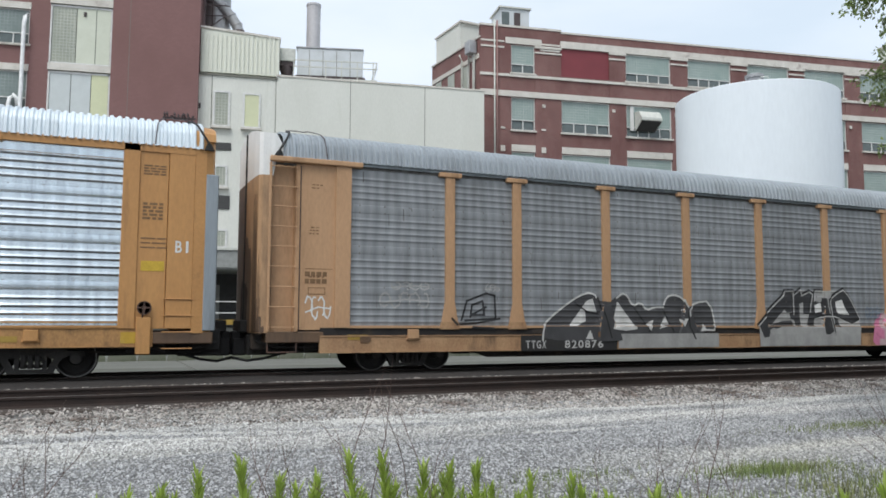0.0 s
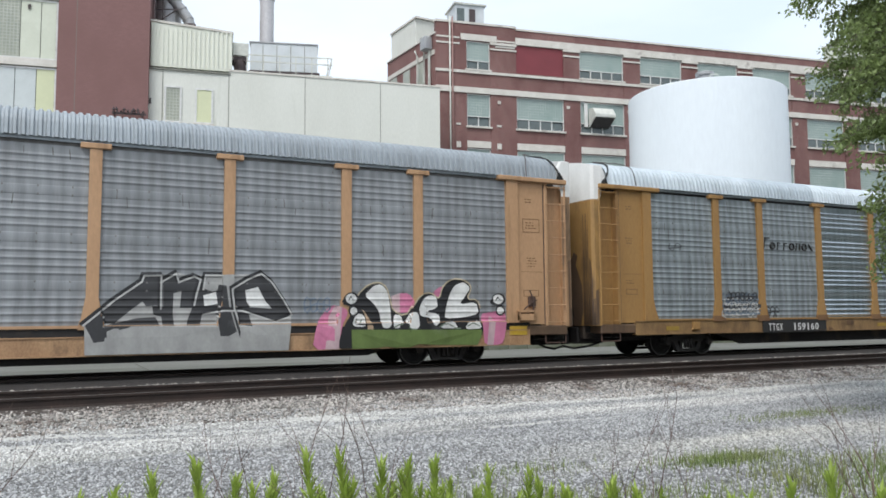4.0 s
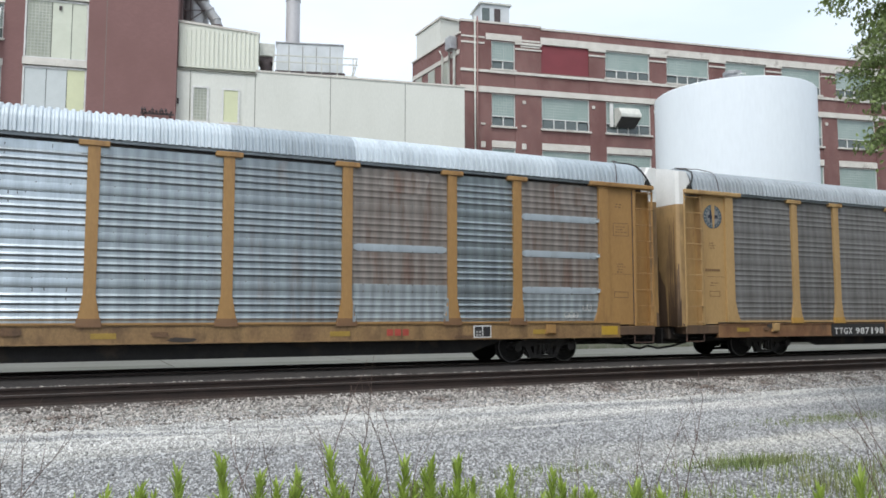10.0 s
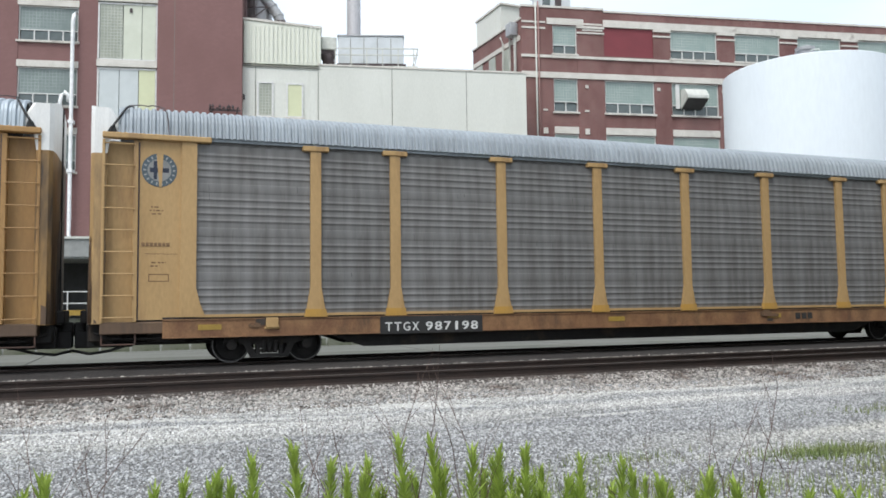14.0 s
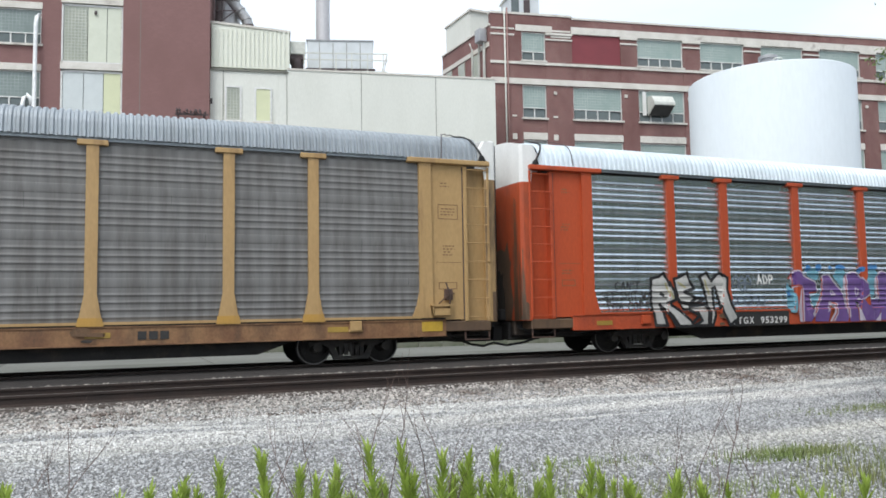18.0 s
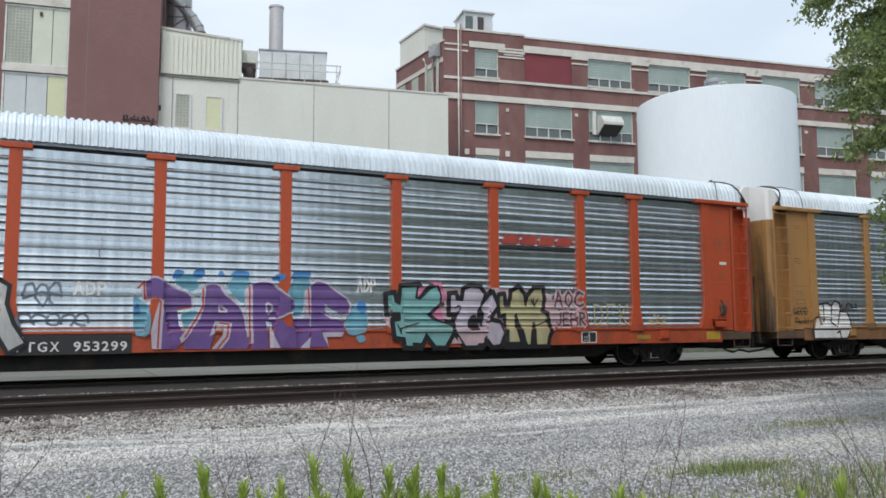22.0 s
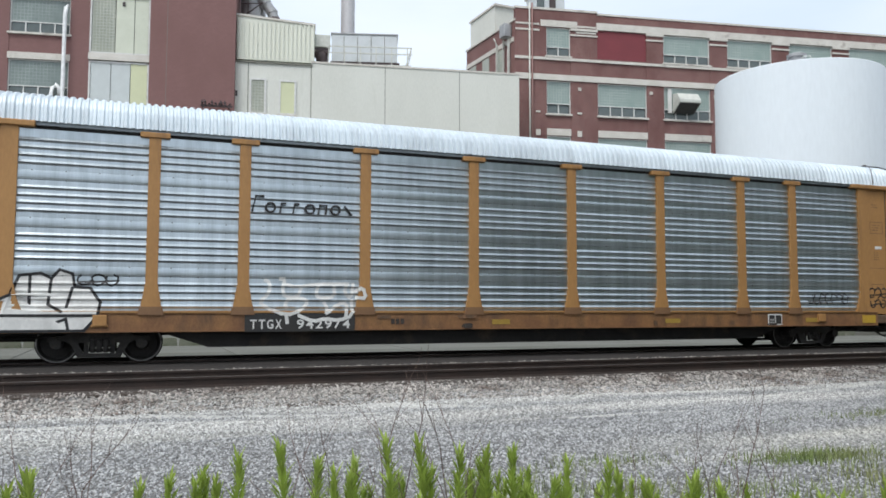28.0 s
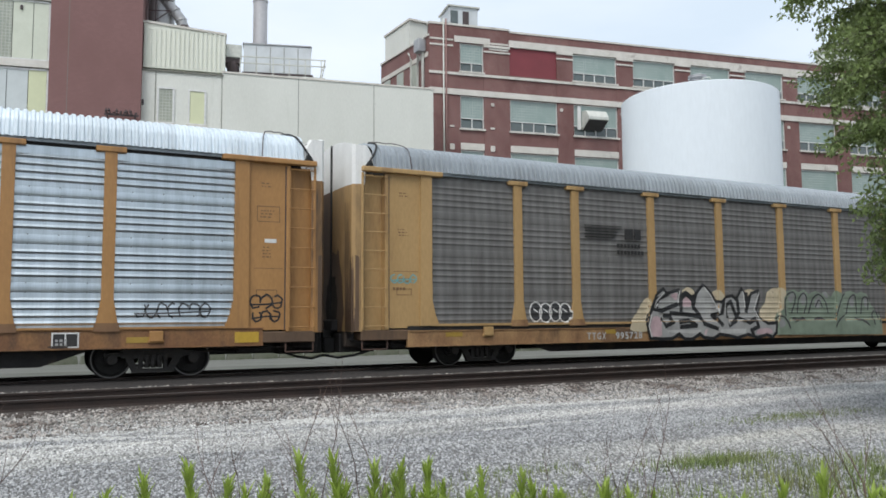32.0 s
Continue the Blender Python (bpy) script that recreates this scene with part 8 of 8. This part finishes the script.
lines = [[(-6.6, 1.82), (-6.5, 1.77), (-6.5, 1.53), (-6.72, 1.32), (-6.6, 1.2), (-6.12, 1.01), (-5.78, 1.13), (-5.6, 1.33), (-5.79, 1.42), (-6.07, 1.4), (-6.15, 1.25), (-6.11, 1.2)], [(-6.26, 1.85), (-6.15, 1.85), (-6.21, 1.63), (-6.16, 1.44), (-5.86, 1.42), (-5.77, 1.66)], [(-6.16, 1.73), (-5.89, 1.66), (-5.43, 1.74), (-4.66, 1.75)], [(-5.38, 1.71), (-5.44, 1.45), (-5.23, 1.42), (-4.99, 1.45), (-5.0, 1.69)], [(-5.23, 1.3), (-5.15, 1.16), (-5.2, 1.04), (-4.9, 1.28), (-4.68, 1.31), (-4.72, 1.01)], [(-4.69, 1.75), (-4.76, 1.55), (-4.59, 1.4), (-4.54, 1.75)], [(-4.58, 1.36), (-4.55, 1.01), (-4.89, 0.89), (-5.22, 0.94), (-5.5, 0.87), (-5.83, 1.01)], [(-4.49, 1.58), (-4.32, 1.68), (-4.24, 1.41), (-4.46, 1.43)], [(-6.12, 1.01), (-6.1, 0.85)]]
paint_layer(C5, "graffiti_outline", [rounded(q, 1) for q in lines], 0.08, INK["white"], 0.006, (0, 0), "white outlined graffiti scribble")
scribble(C5, 9.6, 11.2, 1.3, 1.65, "char", 0.035, 42, "faint dark tag", loops=7)
scribble(C5, -12.85, -12.2, 1.5, 1.75, "black", 0.035, 45, "black marker tag", loops=4)
scribble(C5, -12.8, -12.15, 1.2, 1.42, "black", 0.035, 46, loops=4)
scribble(C5, 12.1, 12.85, 1.5, 1.85, "black", 0.04, 43, "black marker tag", loops=3)
scribble(C5, 12.15, 12.8, 1.2, 1.48, "black", 0.04, 44, loops=3)

# tan car with dark sheets
lettering(C6, "TTGX", -6.8, -6.08, 0.62, 0.2, INK["silver"], -1.498)
lettering(C6, "995728", -5.76, -4.73, 0.62, 0.2, INK["silver"], -1.498)
blob_layer(C6, "graffiti_cloud", [soft(q) for q in [[(-5.23, 0.84), (-5.11, 1.14), (-4.83, 1.44), (-4.64, 1.73), (-4.37, 1.88), (-4.3, 1.3), (-4.5, 0.8)], [(0.29, 1.28), (0.36, 1.5), (0.61, 1.69), (0.68, 2.02), (0.96, 2.19), (1.44, 2.2), (1.61, 1.99), (1.37, 1.56), (1.28, 1.09), (0.99, 0.98), (0.46, 1.02)], [(-3.08, 2.03), (-2.82, 2.19), (-2.56, 2.09), (-2.48, 1.82), (-3.04, 1.82)], [(-1.83, 2.0), (-1.53, 2.13), (-1.25, 1.86), (-1.55, 1.68)], [(-0.63, 1.98), (-0.1, 2.16), (0.21, 2.06), (-0.2, 1.72), (-0.55, 1.72)]]], INK["cream"], 0.002, "cream sprayed cloud")
body = [(-4.46, 0.63), (-4.54, 1.05), (-4.41, 1.39), (-4.29, 1.64), (-4.15, 1.9), (-3.8, 2.11), (-3.69, 1.96), (-3.19, 2.08), (-3.13, 1.91), (-2.89, 2.01), (-2.66, 1.87), (-2.52, 1.93), (-2.17, 2.25), (-1.88, 2.04), (-1.65, 1.74), (-1.45, 1.7), (-1.25, 1.86), (-0.92, 1.92), (-0.75, 1.81), (-0.47, 2.14), (-0.2, 1.83), (-0.03, 2.0), (0.29, 2.08), (0.3, 1.82), (0.12, 1.43), (0.31, 1.17), (0.62, 1.02), (1.05, 1.03), (1.0, 0.72), (0.8, 0.57), (0.55, 0.65), (0.12, 0.57), (-0.34, 0.67), (-0.79, 0.57), (-1.16, 0.64), (-1.6, 0.7), (-1.86, 0.57), (-2.25, 0.61), (-2.43, 0.72), (-2.73, 0.57), (-3.05, 0.57), (-3.28, 0.73), (-3.57, 0.6), (-4.02, 0.59)]
blob_layer(C6, "graffiti_fill", [body], INK["grey"], 0.005, "grey sprayed letters with black outlines")
blob_layer(C6, "graffiti_spot", [soft(q) for q in [[(-4.4, 0.66), (-4.45, 1.0), (-4.33, 1.27), (-4.08, 1.27), (-3.91, 1.03), (-3.97, 0.66)], [(-3.06, 1.56), (-3.02, 1.79), (-2.88, 1.89), (-2.69, 1.75), (-2.68, 1.56)], [(-2.25, 0.66), (-2.19, 0.87), (-1.84, 0.87), (-1.8, 0.69)], [(0.02, 0.66), (0.14, 0.84), (0.72, 0.87), (0.87, 0.68)], [(-3.56, 1.92), (-3.22, 2.01), (-3.28, 1.71)]]], INK["rose"], 0.0065)
blob_layer(C6, "graffiti_spot", [[(-3.88, 0.79), (-3.79, 0.86), (-2.38, 0.84), (-2.43, 0.73)], [(-1.65, 0.72), (-1.52, 0.86), (-0.38, 0.85), (-0.45, 0.7)]], INK["silver"], 0.0065)
paint_layer(C6, "graffiti_outline", [body + body[:1]], 0.10, INK["black"], 0.0085)
inner = [[(-4.39, 1.51), (-3.9, 1.44), (-3.42, 1.59), (-3.21, 1.65)], [(-4.16, 1.56), (-4.02, 1.8), (-3.65, 1.94)], [(-3.95, 1.17), (-3.83, 0.96), (-3.5, 1.09), (-3.58, 1.28), (-3.81, 1.29)], [(-3.11, 1.44), (-3.11, 1.78), (-2.9, 1.96), (-2.65, 1.79), (-2.59, 1.51)], [(-3.22, 1.09), (-2.84, 1.14), (-2.56, 0.98), (-3.2, 0.94)], [(-2.5, 1.91), (-2.61, 1.56), (-2.36, 1.29), (-2.2, 1.03), (-1.69, 0.88)]]
inner += [[(-1.38, 1.72), (-1.47, 1.36), (-1.82, 1.29), (-1.47, 0.99)], [(-1.23, 1.25), (-1.21, 1.61), (-0.98, 1.72), (-0.87, 1.47), (-0.75, 1.25)], [(-0.69, 1.81), (-0.64, 1.38), (-0.84, 1.11), (-1.14, 0.98)], [(-0.27, 1.98), (-0.3, 1.41), (-0.12, 1.87)], [(-0.63, 1.19), (-0.22, 1.05), (0.08, 1.17), (0.17, 0.91), (-0.15, 0.81), (-0.06, 0.62)], [(-3.54, 1.37), (-2.95, 1.33), (-2.36, 1.26)]]
paint_layer(C6, "graffiti_outline", inner, 0.13, INK["black"], 0.009)
paint_layer(C6, "graffiti_line", [[(-4.21, 1.54), (-4.06, 1.76), (-3.78, 1.99)], [(-3.15, 2.03), (-3.24, 1.68)], [(-2.12, 2.18), (-1.84, 1.9), (-1.61, 1.56), (-1.57, 1.36)], [(-0.42, 2.05), (-0.34, 1.56)], [(0.31, 2.02), (0.07, 1.47), (0.31, 1.13)], [(-4.39, 1.31), (-4.5, 0.97), (-4.4, 0.66)]], 0.035, INK["white"], 0.014)
body = [(1.0, 0.64), (0.95, 1.09), (1.16, 1.37), (1.39, 1.5), (1.44, 1.88), (1.67, 2.07), (2.01, 2.15), (2.23, 2.05), (2.52, 2.15), (2.75, 2.0), (3.1, 2.12), (3.39, 2.01), (3.63, 2.11), (3.85, 1.89), (4.12, 2.13), (4.47, 2.01), (4.72, 2.09), (4.97, 2.14), (5.27, 2.02), (5.53, 2.1), (5.85, 2.02), (5.95, 1.76), (6.25, 1.45), (6.52, 1.25), (6.55, 0.57)]
blob_layer(C6, "graffiti_fill", [body], INK["moss"], 0.004, "mossy green sprayed letters")
blob_layer(C6, "graffiti_spot", [soft(q) for q in [[(1.66, 1.84), (1.89, 2.03), (2.06, 1.96), (1.87, 1.65)], [(2.27, 1.75), (2.46, 2.02), (2.63, 1.88), (2.48, 1.56)], [(2.95, 1.65), (3.21, 1.95), (3.43, 1.85), (3.23, 1.46)], [(4.81, 1.66), (4.96, 1.96), (5.14, 1.94), (5.1, 1.5)], [(5.63, 1.66), (5.71, 1.94), (5.86, 1.82), (5.8, 1.49)], [(3.45, 2.04), (3.63, 2.11), (3.79, 1.89), (3.61, 1.85)], [(1.1, 0.81), (1.12, 1.13), (1.34, 1.18), (1.49, 0.97)]]], INK["ash"], 0.0055)
blob_layer(C6, "graffiti_spot", [soft(q) for q in [[(1.9, 1.23), (2.17, 1.16), (2.46, 1.23), (2.62, 1.0), (2.28, 1.08), (1.77, 0.97)], [(2.92, 1.15), (3.21, 1.23), (3.5, 1.15), (3.25, 0.99), (2.79, 1.0)], [(5.02, 1.22), (5.64, 1.09), (5.94, 0.85), (5.31, 0.97)]]], INK["char"], 0.0055)
inner = [[(1.46, 1.27), (1.43, 1.75), (1.67, 1.99), (2.01, 2.09), (2.1, 1.84), (1.85, 1.37)], [(2.13, 1.37), (2.22, 1.88), (2.52, 2.08), (2.67, 1.75), (2.47, 1.36)], [(2.7, 1.36), (2.91, 1.85), (3.27, 2.04), (3.6, 1.75), (3.69, 1.36)], [(3.06, 1.56), (3.26, 1.85), (3.41, 1.56)], [(4.04, 1.26), (4.27, 1.75), (4.59, 2.01)]]
inner += [[(4.66, 1.3), (4.82, 1.86), (5.21, 2.06), (5.22, 1.33)], [(5.46, 1.33), (5.59, 1.94), (5.9, 1.9), (5.86, 1.45)], [(6.14, 0.94), (6.04, 1.35), (6.31, 1.45), (6.46, 1.0)], [(1.09, 0.72), (1.0, 1.09), (1.24, 1.31), (1.55, 1.09), (1.65, 0.86)], [(3.95, 0.83), (4.1, 1.06), (4.41, 1.26)]]
paint_layer(C6, "graffiti_outline", [rounded(q, 2) for q in inner], 0.06, INK["char"], 0.007)
for k in range(4):
    bub = ring_of(-8.48 + 0.33 * k, 1.42 - 0.03 * (k % 2), 0.20, 0.27, 14)
    blob_layer(C6, "graffiti_fill", [bub], INK["char"], 0.002)
    paint_layer(C6, "graffiti_outline", [bub + bub[:1], [(-8.55 + 0.33 * k, 1.5), (-8.42 + 0.33 * k, 1.42)]], 0.04, INK["white"], 0.004)
scribble(C6, -12.85, -12.15, 2.15, 2.38, "teal", 0.035, 51, "pale chalk scribble", loops=4)
bars(C6, "stencil", -12.8, 1.98, -1.445, [0.06, 0.07, 0.05, 0.07], 0.03, 0.07, STENCIL_DARK)
for k in range(5):
    part("logo_stripe", boxes((-6.75, -5.4 - 0.07 * k, -1.485, -1.45, 3.92 - k * 0.085, 3.936 - k * 0.085)), BLACK_PATCH, C6)
bars(C6, "logo_mark", -5.3, 3.55, -1.485, [0.32, 0.26], 0.04, 0.32, BLACK_PATCH)
bars(C6, "logo_mark", -5.6, 3.3, -1.485, [0.1, 0.1, 0.1, 0.1, 0.1, 0.1, 0.1], 0.03, 0.12, BLACK_PATCH)
bars(C6, "logo_mark", -5.6, 3.1, -1.485, [0.1, 0.1, 0.1, 0.1, 0.1, 0.1, 0.1, 0.1], 0.03, 0.12, BLACK_PATCH)

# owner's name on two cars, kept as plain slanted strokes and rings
for c in (C2, C5):
    for k in range(8):
        x, z = -6.93 + k * 0.305, 3.38
        nb = bmesh.new()
        if k in (1, 4, 6):
            line = [(x + 0.11 + 0.105 * math.cos(a), z + 0.115 + 0.105 * math.sin(a)) for a in (math.tau * i / 14 for i in range(15))]
        elif k == 0:
            line = [(x, z), (x + 0.08, z + 0.37), (x + 0.27, z + 0.37)]
        elif k == 5:
            line = [(x, z), (x + 0.04, z + 0.22), (x + 0.2, z + 0.22), (x + 0.18, z)]
        elif k == 7:
            line = [(x + 0.02, z + 0.22), (x + 0.2, z)]
        else:
            line = [(x + 0.02, z), (x + 0.06, z + 0.22), (x + 0.16, z + 0.22)]
        tube(nb, [(px, -1.462, pz) for px, pz in line], 0.026, 6)
        part("name_shape", nb, BLACK_PATCH, c)
for c, x in ((C2, 7.7), (C4, 7.05), (C5, 8.0), (C6, 7.6)):
    pl = part("data_plate", boxes((x, x + 0.52, -1.484, -1.47, 0.70, 1.02)), STENCIL_WHITE, c, None, "black data plate with a pale frame")
    for x2 in (x + 0.03, x + 0.275):
        part("plate_field", boxes((x2, x2 + 0.215, -1.486, -1.48, 0.73, 0.99)), BLACK_PATCH, pl)
    bars(c, "plate_mark", x + 0.07, 0.83, -1.488, [0.05, 0.06, 0.05], 0.03, 0.05, INK["grey"], 2, 0.08)

# smooth-ended ochre car
lettering(C0, "BI", 12.78, 13.14, 2.72, 0.26, STENCIL_WHITE, -1.494)
bars(C0, "stencil", 12.1, 4.6, -1.472, [0.18, 0.1, 0.12], 0.03, 0.035, STENCIL_DARK, 4, 0.06)
bars(C0, "stencil", 12.1, 3.75, -1.472, [0.1, 0.16, 0.08], 0.04, 0.05, STENCIL_DARK, 5, 0.08)
bars(C0, "stencil", 12.08, 3.0, -1.472, [0.3, 0.2], 0.03, 0.03, STENCIL_DARK, 3, 0.1)


# ---- motion of the train ----
def motions():
    run = (
        (0, 0.00), (0.5, -2.24), (1, -4.48), (1.5, -6.72), (2, -8.95), (2.5, -11.16), (3, -13.36), (3.5, -15.56),
        (4, -17.76), (4.5, -19.98), (6.5, -28.92), (7, -31.16), (7.5, -33.37), (8, -35.55), (8.5, -37.69), (9, -39.79),
        (9.5, -41.90), (10, -44.03), (10.5, -46.21), (11, -48.41), (11.5, -50.62), (12, -52.83), (12.5, -55.02), (13, -57.21),
        (13.5, -59.39), (14, -61.58), (14.5, -63.76), (16.5, -72.46), (17, -74.63), (17.5, -76.80), (18, -78.98), (18.5, -81.18),
        (19, -83.39), (19.5, -85.59), (20, -87.78), (20.5, -89.97), (21, -92.15), (21.5, -94.32), (22, -96.46), (22.5, -98.57),
        (23, -100.65), (23.5, -102.76), (24, -104.89), (24.5, -107.02), (25, -109.15), (25.5, -111.27), (27.5, -119.80), (28, -121.94),
        (28.5, -124.06), (29, -126.18), (29.5, -128.31), (30, -130.47), (30.5, -132.62), (31, -134.75), (31.5, -136.85), (32, -138.93),
    )
    ts, xs = [r[0] for r in run], [r[1] for r in run]
    beats = [i / 10 for i in range(321)]
    roll = [(t, float(np.interp(t, ts, xs)) / WHEEL) for t in beats]
    for car, x in TRAIN:
        walk(car, [(t, pose(x + dx, TRACK_Y, 0)) for t, dx in run])
    for axle, x in AXLES:
        walk(axle, [(t, pose(x, 0, WHEEL, 0, math.degrees(a), 0)) for t, a in roll])


motions()
